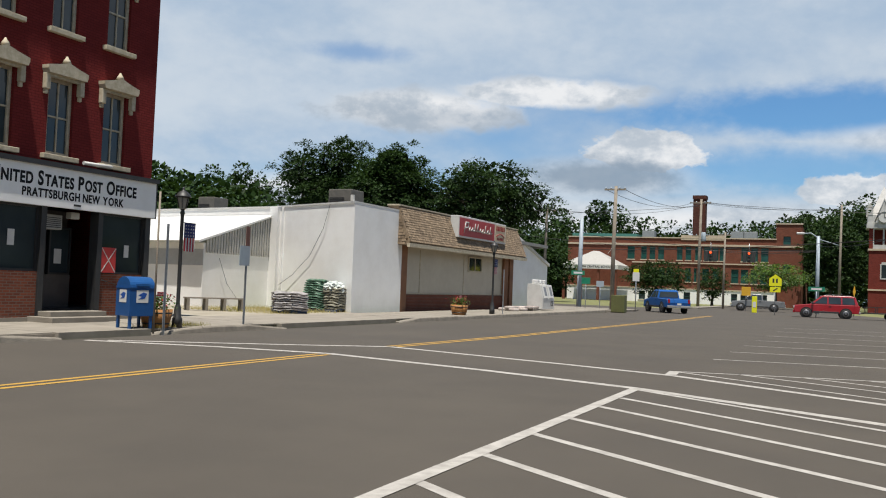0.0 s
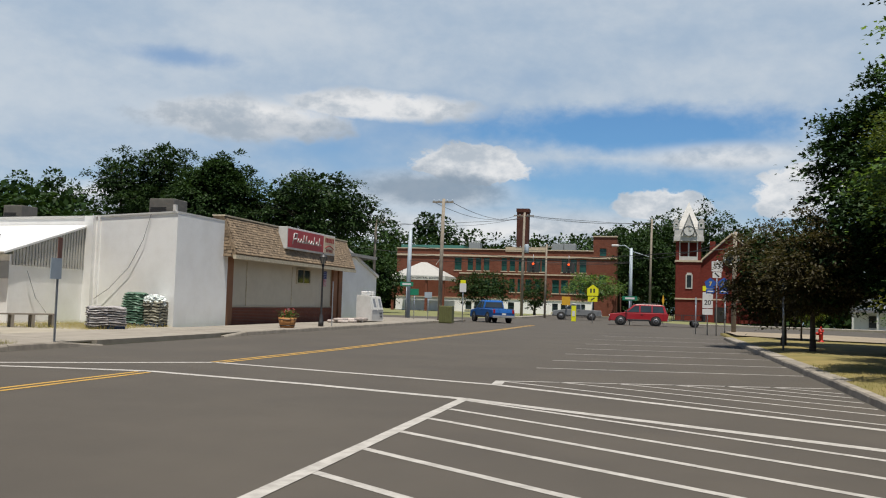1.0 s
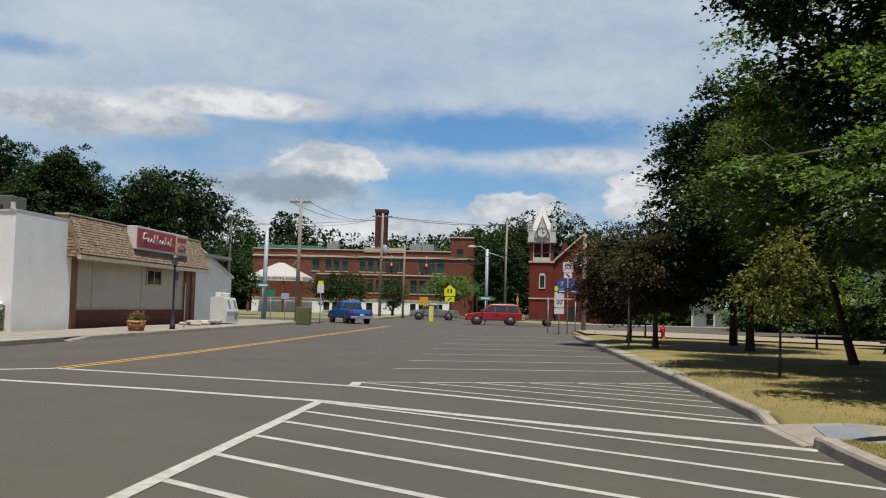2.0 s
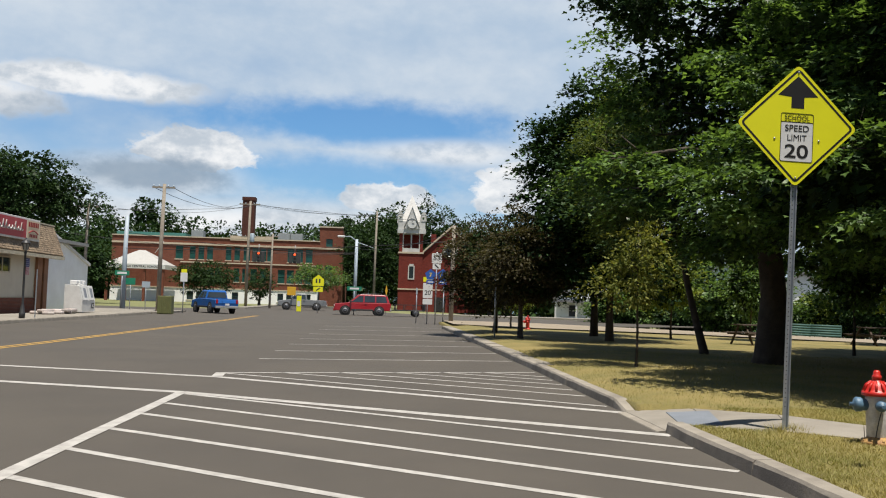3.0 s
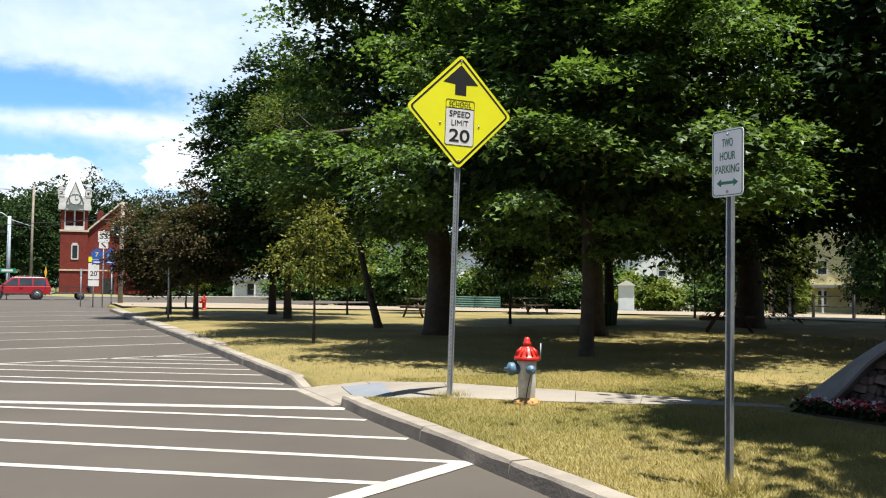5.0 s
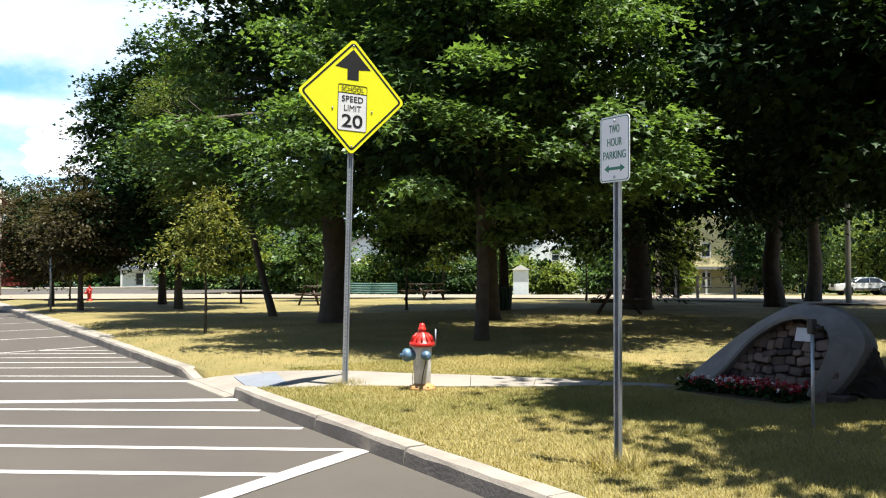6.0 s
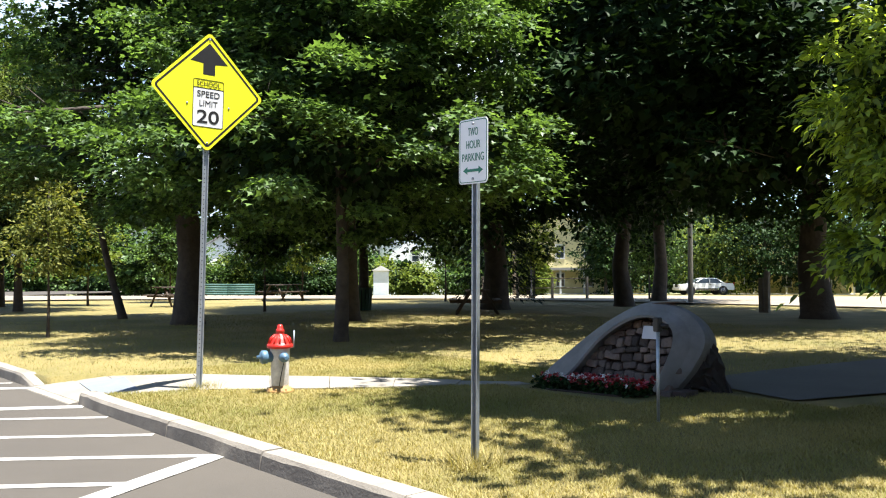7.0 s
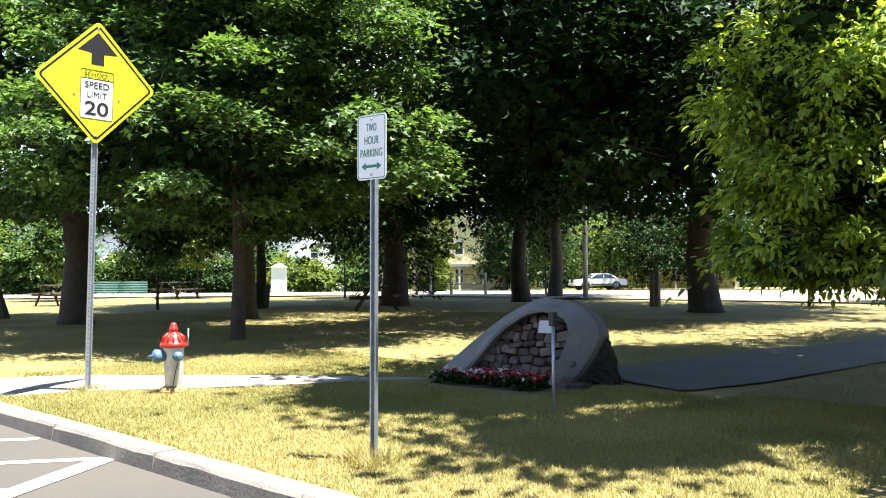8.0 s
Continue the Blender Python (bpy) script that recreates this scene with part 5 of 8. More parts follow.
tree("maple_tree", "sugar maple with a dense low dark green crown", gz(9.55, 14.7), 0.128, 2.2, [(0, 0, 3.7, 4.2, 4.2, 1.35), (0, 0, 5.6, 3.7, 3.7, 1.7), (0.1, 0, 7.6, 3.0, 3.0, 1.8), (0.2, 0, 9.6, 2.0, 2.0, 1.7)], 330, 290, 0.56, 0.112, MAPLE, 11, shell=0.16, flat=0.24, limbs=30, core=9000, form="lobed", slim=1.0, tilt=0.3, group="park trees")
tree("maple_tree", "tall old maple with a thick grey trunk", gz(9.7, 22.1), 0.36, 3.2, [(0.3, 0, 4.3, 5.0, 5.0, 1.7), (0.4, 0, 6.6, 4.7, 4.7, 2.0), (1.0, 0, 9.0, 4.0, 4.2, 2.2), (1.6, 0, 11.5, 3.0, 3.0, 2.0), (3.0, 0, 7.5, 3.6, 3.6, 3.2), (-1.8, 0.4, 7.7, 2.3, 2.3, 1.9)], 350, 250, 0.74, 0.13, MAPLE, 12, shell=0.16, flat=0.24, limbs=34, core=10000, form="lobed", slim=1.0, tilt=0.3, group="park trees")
tree("oak_tree", "tall oak with a long hanging bough", gz(13.5, 20.5), 0.30, 5.0, [(0, 0, 9.5, 4.0, 4.0, 3.6), (-7.7, 0.6, 8.7, 1.1, 1.0, 0.7), (-6.9, 0.6, 9.4, 1.3, 1.2, 0.9), (-5.0, 0.3, 10.2, 1.7, 1.6, 1.0)], 340, 85, 0.5, 0.13, DEEP_SHADE, 13, form="lobed", slim=1.0, limbs=60, core=2200, group="park trees")
tree("honey_locust_tree", "slim leaning tree with feathery light green leaves", gz(9.45, 26.0), 0.12, 2.6, [(-1.9, 1.0, 5.9, 1.9, 1.9, 2.6), (-1.6, 0.6, 4.0, 1.8, 1.8, 1.5)], 260, 90, 0.6, 0.1, OLIVE, 14, shell=0.3, flat=0.2, lean=(-1.5, 0.8), limbs=22, slim=0.4, core=900, group="park trees")
tree("young_tree", "young tree with sparse yellow-green leaves", gz(5.6, 19.6), 0.035, 1.0, [(0, 0, 2.2, 0.9, 0.9, 1.0), (-0.35, 0, 1.75, 0.85, 0.8, 0.55), (0.1, 0, 2.9, 0.45, 0.5, 0.5)], 105, 28, 0.24, 0.10, YOUNG, 15, tilt=0.9, shell=0.5, flat=0.4, limbs=26, slim=0.5, top=3.0, group="park trees")
tree("plum_tree", "small dark purple-leaved tree by the kerb", gz(5.2, 33.7), 0.11, 1.1, [(0.2, 0, 3.0, 1.9, 2.0, 1.7), (0.3, 0, 2.2, 1.7, 1.7, 0.9)], 230, 85, 0.5, 0.115, PLUM, 16, limbs=16, core=1500, group="plum trees")
tree("plum_tree", "small dark purple-leaved tree by the kerb", gz(4.9, 39.0), 0.11, 1.1, [(-0.4, 0, 3.0, 1.9, 2.0, 1.8), (-0.7, 0, 1.9, 1.7, 1.7, 0.9)], 230, 85, 0.5, 0.115, PLUM, 17, limbs=16, core=1500, group="plum trees")
tree("maple_tree", "dense dark park tree", gz(8.4, 33.0), 0.15, 1.8, [(0, 0, 4.4, 2.6, 2.7, 2.8), (0.4, 0, 6.4, 2.0, 2.0, 2.0)], 190, 120, 0.8, 0.17, DEEP_SHADE, 18, form="lobed", slim=1.0, shell=0.22, flat=0.26, limbs=14, core=2500, group="park trees")
tree("maple_tree", "tall park tree with a rounded green crown", gz(9.0, 38.0), 0.16, 2.4, [(-0.9, 0, 6.2, 2.6, 2.6, 3.9), (0.6, 0, 9.0, 2.2, 2.2, 2.6)], 190, 130, 0.8, 0.17, DEEP_SHADE, 19, form="lobed", slim=1.0, shell=0.22, flat=0.26, limbs=14, core=2500, group="park trees")
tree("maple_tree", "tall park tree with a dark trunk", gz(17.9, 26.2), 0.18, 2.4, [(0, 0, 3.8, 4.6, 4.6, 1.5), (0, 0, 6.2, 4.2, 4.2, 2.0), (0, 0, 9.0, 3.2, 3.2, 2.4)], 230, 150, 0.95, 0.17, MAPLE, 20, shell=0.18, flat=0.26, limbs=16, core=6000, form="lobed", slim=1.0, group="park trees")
tree("maple_tree", "very large old park tree", gz(21.6, 23.5), 0.45, 2.6, [(0, 0, 9.0, 6.4, 6.4, 5.8), (-1, -1, 4.2, 5.2, 5.2, 1.7)], 300, 140, 1.1, 0.19, DEEP_SHADE, 21, shell=0.2, flat=0.26, limbs=16, core=5000, group="park trees")
tree("maple_tree", "large park tree with a straight dark trunk", gz(27.0, 22.2), 0.34, 3.0, [(0, 0, 9.0, 5.2, 5.2, 5.2), (-1, -1, 5.0, 4.6, 4.6, 1.5)], 520, 48, 1.1, 0.24, DEEP_SHADE, 22, limbs=12, core=4000, group="park trees")
tree("maple_tree", "large park tree with a straight dark trunk", gz(31.4, 24.0), 0.30, 3.2, [(0, 0, 9.0, 5.0, 5.0, 5.2), (0, 0, 5.0, 4, 4, 1.6)], 380, 48, 1.1, 0.26, DEEP_SHADE, 23, limbs=10, core=3500, group="park trees")
tree("maple_tree", "broad old maple shading the park", gz(23.8, 12.8), 0.42, 3.4, [(0, 0, 8.8, 7.4, 6.6, 5.4), (-3.5, -0.5, 5.2, 5.8, 4.8, 2.4), (-7.0, 0.0, 7.2, 4.2, 4.0, 3.4)], 380, 130, 1.0, 0.19, DEEP_SHADE, 24, shell=0.2, flat=0.26, limbs=24, core=11000, form="lobed", slim=1.0, group="park trees")
# The last blob is an unseen bough, added to darken the near lawn.
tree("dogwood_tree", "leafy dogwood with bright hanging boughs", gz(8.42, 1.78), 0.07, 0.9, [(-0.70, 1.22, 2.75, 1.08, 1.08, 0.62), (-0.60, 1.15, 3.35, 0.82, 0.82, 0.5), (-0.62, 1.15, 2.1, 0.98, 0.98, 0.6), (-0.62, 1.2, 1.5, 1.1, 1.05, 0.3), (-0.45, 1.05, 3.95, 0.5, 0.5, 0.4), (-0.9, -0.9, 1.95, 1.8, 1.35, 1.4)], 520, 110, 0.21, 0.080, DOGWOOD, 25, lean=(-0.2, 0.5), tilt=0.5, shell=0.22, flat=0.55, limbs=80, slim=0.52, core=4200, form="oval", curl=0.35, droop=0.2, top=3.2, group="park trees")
# Crowns out of view, shaped so their shade falls on lawn and path.
tree("maple_tree", "unseen maple by the path with boughs set to cast shade", gz(10.4, -1.6), 0.35, 4.0, [(0.6, -0.9, 7.4, 4.2, 3.4, 2.0), (-1.9, 6.4, 7.8, 2.8, 2.1, 0.9), (1.6, 6.6, 8.2, 2.8, 2.1, 1.0), (-3.9, 3.9, 6.6, 0.8, 1.2, 0.5), (0.8, 3.1, 7.6, 2.6, 2.2, 0.9), (-1.6, -2.5, 6.4, 3.0, 3.0, 1.6)], 900, 60, 0.85, 0.22, DEEP_SHADE, 27, limbs=30, core=26000, group="park trees")
tree("maple_tree", "mostly unseen maple with a crown set to shade the path", gz(16.6, 0.2), 0.36, 4.4, [(0, 0.8, 8.0, 5.0, 4.4, 2.6), (1.5, 0.6, 10.0, 4.0, 3.6, 2.0)], 520, 60, 1.0, 0.24, DEEP_SHADE, 28, limbs=12, core=12000, group="park trees")
# Unseen trees, added to block low sky light on the shaded lawn.
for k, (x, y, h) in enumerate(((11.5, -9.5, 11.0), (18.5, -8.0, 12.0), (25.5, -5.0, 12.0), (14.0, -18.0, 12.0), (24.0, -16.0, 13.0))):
    tree("maple_tree", "unseen maple added to hold back sky light from the south", gz(x, y), 0.32, 2.6, [(0, 0, h * 0.62, 4.6, 4.6, h * 0.36), (0.4, 0, h * 0.36, 4.2, 4.2, h * 0.16)], 240, 40, 1.2, 0.34, DEEP_SHADE, 140 + k, limbs=10, core=4000, group="park trees")
for k, (x, y, h) in enumerate(((14.6, 27.2, 4.0), (12.0, 37.0, 4.0), (16.0, 38.5, 3.6), (21.5, 36.5, 4.4), (25.5, 31.0, 4.5), (30.5, 30.5, 4.2), (34.0, 26.5, 4.2), (29.0, 12.0, 4.0), (33.5, 10.0, 5.0), (6.6, 46.0, 3.2))):
    tree("young_tree", "slim young tree on the lawn", gz(x, y), 0.05, 1.4, [(0, 0, h * 0.66, h * 0.3, h * 0.3, h * 0.36)], 90, 40, 0.4, 0.14, LIGHT if k % 2 else MAPLE, 40 + k, limbs=10, core=300, group="young park trees")


def spruce(place, h, r, seed):
    root = thing("spruce_tree", "dark spruce with drooping boughs", "tree", place)
    bm = bmesh.new()
    tube(bm, [(0, 0, -0.1), (0, 0, h)], [h * 0.018, 0.02], 8)
    part("trunk", bm, BARK, root)
    rng = np.random.default_rng(seed)
    n = 9000
    f = rng.random(n) ** 0.7
    a = rng.random(n) * math.tau
    rad = r * (1 - f) * (0.35 + 0.65 * rng.random(n) ** 0.5) * (0.8 + 0.2 * np.sin(f * 60))
    p = np.stack([np.cos(a) * rad, np.sin(a) * rad, 0.5 + f * (h - 0.6) - 0.25 * rad], 1)
    me = leaf_cloud(p, np.stack([np.cos(a), np.sin(a), -0.3 + 0 * a], 1), rng.uniform(0.12, 0.3, n), seed, slim=0.3)
    me.materials.append(SPRUCE)
    part("crown", me, SPRUCE, root)


spruce(gz(24.6, 26.6), 7.0, 2.0, 3)

# trees behind the market and round the square
tree("tall_tree", "tall wispy tree behind the market", at_bearing(30.8, 92), 0.3, 7, [(0, 0, 13.0, 3.2, 3.0, 3.4), (-1.4, 0, 10.2, 2.4, 2.0, 2.0)], 190, 75, 0.8, 0.23, WOODS, 61, limbs=18, core=1500, group="trees behind the market")
tree("tall_tree", "tall wispy tree behind the market", at_bearing(33.2, 92), 0.3, 7, [(0, 0, 12.4, 3.0, 3.0, 2.6), (2.2, 0, 10.2, 3.0, 3.0, 2.6)], 170, 75, 0.8, 0.23, WOODS, 62, limbs=18, core=900, group="trees behind the market")
tree("round_tree", "dense round dark tree behind the market", at_bearing(27.6, 78), 0.35, 4, [(0, 0, 8.8, 4.4, 4.4, 4.2), (0, 0, 11.2, 2.4, 2.4, 2.0)], 420, 75, 0.8, 0.23, WOODS, 63, limbs=14, core=6000, group="trees behind the market")
tree("spreading_tree", "spreading tree with bare limbs showing", at_bearing(22.0, 76), 0.35, 3.5, [(0.4, 0, 10.2, 5.0, 4.6, 1.9), (-2.6, 0, 9.0, 3.0, 3.0, 1.8), (3.8, 0, 8.6, 2.6, 2.6, 1.6), (0, 0, 8, 4.6, 4.6, 2.2)], 300, 75, 0.8, 0.23, WOODS, 64, limbs=36, core=2200, group="trees behind the market")
for k, (yaw, dist, h, r) in enumerate(((18.4, 112, 8.5, 4.0), (20.2, 110, 9, 4.5), (16.4, 172, 10, 5), (24.5, 98, 9, 5), (36.2, 92, 8.4, 6), (39.0, 90, 7.4, 5), (41.5, 90, 7.0, 5), (34.0, 100, 8.6, 6), (13.0, 178, 13.0, 4.5), (1.0, 145, 14, 4.5), (-2.6, 160, 20, 5.0), (-4.6, 158, 18, 5.0), (-0.2, 162, 18, 5), (2.4, 158, 16, 4.5), (-6.8, 130, 15, 5), (-8.8, 120, 13, 5))):
    tree("broadleaf_tree", "dark green tree behind the buildings", at_bearing(yaw, dist), 0.3, h * 0.3, [(0, 0, h * 0.62, r, r, h * 0.36), (r * 0.3, 0, h * 0.45, r, r, h * 0.3)], 260, 36, r * 0.22, r * 0.085, WOODS, 70 + k, limbs=8, core=600, group="trees round the square")
# street trees before the school
tree("street_tree", "small bushy tree before the school", at_bearing(10.9, 118), 0.25, 1.6, [(0, 0, 3.6, 4.0, 3.5, 2.0)], 240, 40, 0.7, 0.24, WOODS, 95, limbs=12, group="street trees")
tree("street_tree", "small olive green tree before the school", at_bearing(4.0, 122), 0.2, 1.8, [(0, 0, 4.2, 4.0, 3.5, 1.7)], 190, 36, 0.7, 0.24, MAPLE, 96, limbs=14, group="street trees")
tree("street_tree", "small dark tree before the school", at_bearing(7.6, 125), 0.2, 1.4, [(0, 0, 3.2, 2.0, 2.0, 2.2)], 120, 36, 0.6, 0.22, WOODS, 97, limbs=8, group="street trees")


def far_woods():
    """Wooded hills on the horizon."""
    rng = np.random.default_rng(9)
    pts, dirs, sizes = [], [], []
    # Past 48 degrees the ring is unseen, added to hold back low sky light.
    for yaw in np.concatenate([np.arange(-78, 48, 0.5), np.arange(48, 282, 1.6)]):
        for ring, (dist, h) in enumerate(((185, 11), (230, 16), (290, 24))):
            if -25 < yaw < 13 and ring == 0:
                continue
            if ring == 0 and 23 < yaw < 48:
                dist, h = 132, 11.6
            yw = yaw + rng.uniform(-0.3, 0.3)
            hh = h * (1 + 0.18 * math.sin(yaw * 0.33 + ring) + rng.uniform(-0.15, 0.15)) * (1 - 0.22 * min(max((yaw - 15) / 3, 0), 1) + 0.36 * min(max((yaw - 25) / 5, 0), 1))
            r = rng.uniform(2.6, 4.6)
            x, y, z = at_bearing(yw, dist + rng.uniform(-8, 8))
            n = 230
            u = rng.normal(size=(n, 3))
            u /= np.linalg.norm(u, axis=1, keepdims=True)
            u *= rng.uniform(0.7, 1.05, (n, 1))
            lift = max(hh - r * 0.9, r)
            m = 60 + int(lift * 6)
            pts.append(np.array([x, y, z + lift]) + u * [r, r, r * 1.1])
            dirs.append(u)
            sizes.append(rng.uniform(0.6, 1.25, n))
            pts.append(np.array([x, y, z]) + np.stack([rng.uniform(-r, r, m), rng.uniform(-r, r, m), rng.uniform(0, lift, m)], 1))
            dirs.append(rng.normal(size=(m, 3)))
            sizes.append(rng.uniform(1.2, 2.2, m))
    me = leaf_cloud(np.concatenate(pts), np.concatenate(dirs), np.concatenate(sizes), 4, slim=0.8)
    me.materials.append(WOODS)
    tagged(new("far_woods", me), "dark green wooded hills on the horizon", "woods", kind="stuff")


far_woods()


# ---------------------------------------------------------------- signs, hydrant, monument
SIGN_YELLOW = mat("fluorescent_yellow", (0.76, 0.74, 0.012), (0.69, 0.67, 0.012), 0.45, scale=2, bump=0.0)
SIGN_WHITE = mat("sign_white", (0.66, 0.66, 0.65), (0.58, 0.58, 0.57), 0.45, scale=3, bump=0.0)
SIGN_SHEET = mat("white_sheeting", (0.93, 0.95, 0.94), (0.88, 0.90, 0.89), 0.4, scale=3, bump=0.0)
SIGN_GREEN = mat("sign_green", (0.01, 0.20, 0.11), (0.008, 0.16, 0.09), 0.45, bump=0.0)
SIGN_BLUE = mat("sign_blue", (0.02, 0.09, 0.36), (0.015, 0.07, 0.30), 0.45, bump=0.0)
RED_PAINT = mat("red_gloss_paint", (0.56, 0.022, 0.012), (0.40, 0.018, 0.012), 0.38, scale=8, bump=0.15)
FACE_SOUTH = Matrix(((1, 0, 0, 0), (0, 0, -1, 0), (0, 1, 0, 0), (0, 0, 0, 1)))     # x right, y up -> seen from -y
FACE_STREET = Matrix(((0, 0, -1, 0), (-1, 0, 0, 0), (0, 1, 0, 0), (0, 0, 0, 1)))   # seen from -x


def channel_post(parent, h, w=0.07, m=None):
    """U-channel steel post; black spots along the web imitate the dark of punched holes."""
    bm = bmesh.new()
    prism(bm, [(-w / 2, 0.0), (-w / 2 + 0.012, 0.0), (-w / 4, 0.028), (w / 4, 0.028), (w / 2 - 0.012, 0.0), (w / 2, 0.0), (w / 2, 0.005), (w / 2 - 0.01, 0.005), (w / 4 + 0.004, 0.034), (-w / 4 - 0.004, 0.034), (-w / 2 + 0.01, 0.005), (-w / 2, 0.005)], (-0.2, h))
    if m:
        bm.transform(m)
    post = part("post", bm, STEEL, parent, "galvanised channel post")
    holes = bmesh.new()
    z = 0.25
    while z < h - 0.05:
        box(holes, -0.005, 0.0262, z - 0.005, 0.005, 0.0278, z + 0.005)
        z += 0.0508
    if m:
        holes.transform(m)
    tagged(part("holes", holes, DARK, post), kind="stuff")
    return post


def plate(shape, thick=0.004):
    bm = bmesh.new()
    prism(bm, shape, (0, thick))
    return bm


def rounded(w, h, r, n=5):
    pts = []
    for cx, cy, a0 in ((w / 2 - r, h / 2 - r, 0), (-w / 2 + r, h / 2 - r, 90), (-w / 2 + r, -h / 2 + r, 180), (w / 2 - r, -h / 2 + r, 270)):
        for k in range(n + 1):
            a = radians(a0 + 90 * k / n)
            pts.append((cx + r * math.cos(a), cy + r * math.sin(a)))
    return pts


def ring_plate(outer, inner, z0, z1):
    bm = bmesh.new()
    n = len(outer)
    v = [[bm.verts.new((*p, z)) for p in loop] for loop, z in ((outer, z0), (outer, z1), (inner, z1), (inner, z0))]
    for a in range(4):
        for i in range(n):
            j = (i + 1) % n
            bm.faces.new((v[a][i], v[a][j], v[(a + 1) % 4][j], v[(a + 1) % 4][i]))
    bmesh.ops.recalc_face_normals(bm, faces=bm.faces[:])
    return bm


def put(bm, m):
    bm.transform(m)
    return bm


def school_speed_sign():
    root = thing("school_speed_sign", "yellow diamond school speed limit sign on a steel post", "road sign", (4.58, 10.0, 0.2))
    tilt = Matrix.Rotation(radians(1.6), 4, "Y")
    channel_post(root, 2.9, 0.075, tilt)
    f = tilt @ Matrix.Translation((0, -0.012, 3.445)) @ FACE_SOUTH
    q = Matrix.Rotation(radians(45), 4, "Z")
    face = part("sign_plate", put(plate(rounded(1.0, 1.0, 0.055)), f @ q), SIGN_YELLOW, root, "fluorescent yellow diamond plate")
    part("back", put(boxes((-0.2, -0.03, -0.012, 0.2, 0.03, -0.002)), f), STEEL, face)
    part("border", put(ring_plate(rounded(0.94, 0.94, 0.045), rounded(0.892, 0.892, 0.030), 0.004, 0.0055), f @ q), LETTER_BLACK, face)
    arrow = bmesh.new()
    prism(arrow, [(-0.075, 0.20), (0.075, 0.20), (0.075, 0.33), (0.235, 0.345), (0.0, 0.575), (-0.235, 0.345), (-0.075, 0.33)], (0.004, 0.0056))
    part("arrow", put(arrow, f), LETTER_BLACK, face, "black arrow pointing ahead")
    part("panel", put(plate(rounded(0.37, 0.45, 0.02), 0.002), f @ Matrix.Translation((0, -0.19, 0.0042))), SIGN_WHITE, face, "white inset panel")
    part("panel_border", put(ring_plate(rounded(0.385, 0.56, 0.025), rounded(0.373, 0.549, 0.02), 0.0044, 0.0075), f @ Matrix.Translation((0, -0.137, 0))), LETTER_BLACK, face)
    part("panel_rule", put(boxes((-0.185, 0.033, 0.0044, 0.185, 0.043, 0.0072)), f), LETTER_BLACK, face)
    for body, size, y, wide, bold in (("SCHOOL", 0.084, 0.088, 0.295, 0.0), ("SPEED", 0.102, -0.035, 0.28, 0.0006), ("LIMIT", 0.102, -0.145, 0.225, 0.0), ("20", 0.215, -0.305, 0.275, 0.003)):
        letters("lettering", body, size, LETTER_BLACK, face, f @ Matrix.Translation((0, y, 0.0085)), 1.0, 0.0008, bold, wide)
    for x, y in ((0, 0.62), (0, -0.6), (-0.26, -0.16), (0.26, -0.16)):
        b = bmesh.new()
        lathe(b, [(0.012, 0), (0.012, 0.006), (0.006, 0.009)], 8, (x, y, 0.004))
        part("bolt", put(b, f), STEEL, face)


def parking_sign():
    root = thing("parking_sign", "white two hour parking sign with green lettering", "road sign", (4.31, 4.86, 0.2))
    tilt = Matrix.Rotation(radians(0.6), 4, "X")
    turn = Matrix.Rotation(radians(-90), 4, "Z")
    channel_post(root, 2.42, 0.062, tilt @ turn)
    f = tilt @ Matrix.Translation((-0.012, 0, 2.18)) @ FACE_STREET
    face = part("sign_plate", put(plate(rounded(0.305, 0.458, 0.03)), f), SIGN_SHEET, root, "white rectangular plate")
    part("border", put(ring_plate(rounded(0.288, 0.44, 0.024), rounded(0.278, 0.43, 0.02), 0.004, 0.0055), f), SIGN_GREEN, face)
    for body, y, w in (("TWO", 0.135, 0.105), ("HOUR", 0.045, 0.15), ("PARKING", -0.045, 0.232)):
        letters("lettering", body, 0.08, SIGN_GREEN, face, f @ Matrix.Translation((0, y, 0.0055)), 1.0, 0.0008, 0.0, w)
    ar = bmesh.new()
    prism(ar, [(-0.105, -0.135), (-0.06, -0.108), (-0.06, -0.125), (0.06, -0.125), (0.06, -0.108), (0.105, -0.135), (0.06, -0.162), (0.06, -0.145), (-0.06, -0.145), (-0.06, -0.162)], (0.004, 0.0056))
    part("arrow", put(ar, f), SIGN_GREEN, face, "green double-headed arrow")
    for y in (0.195, -0.195):
        b = bmesh.new()
        lathe(b, [(0.011, 0), (0.011, 0.006), (0.005, 0.009)], 8, (0, y, 0.004))
        part("bolt", put(b, f), STEEL, face)


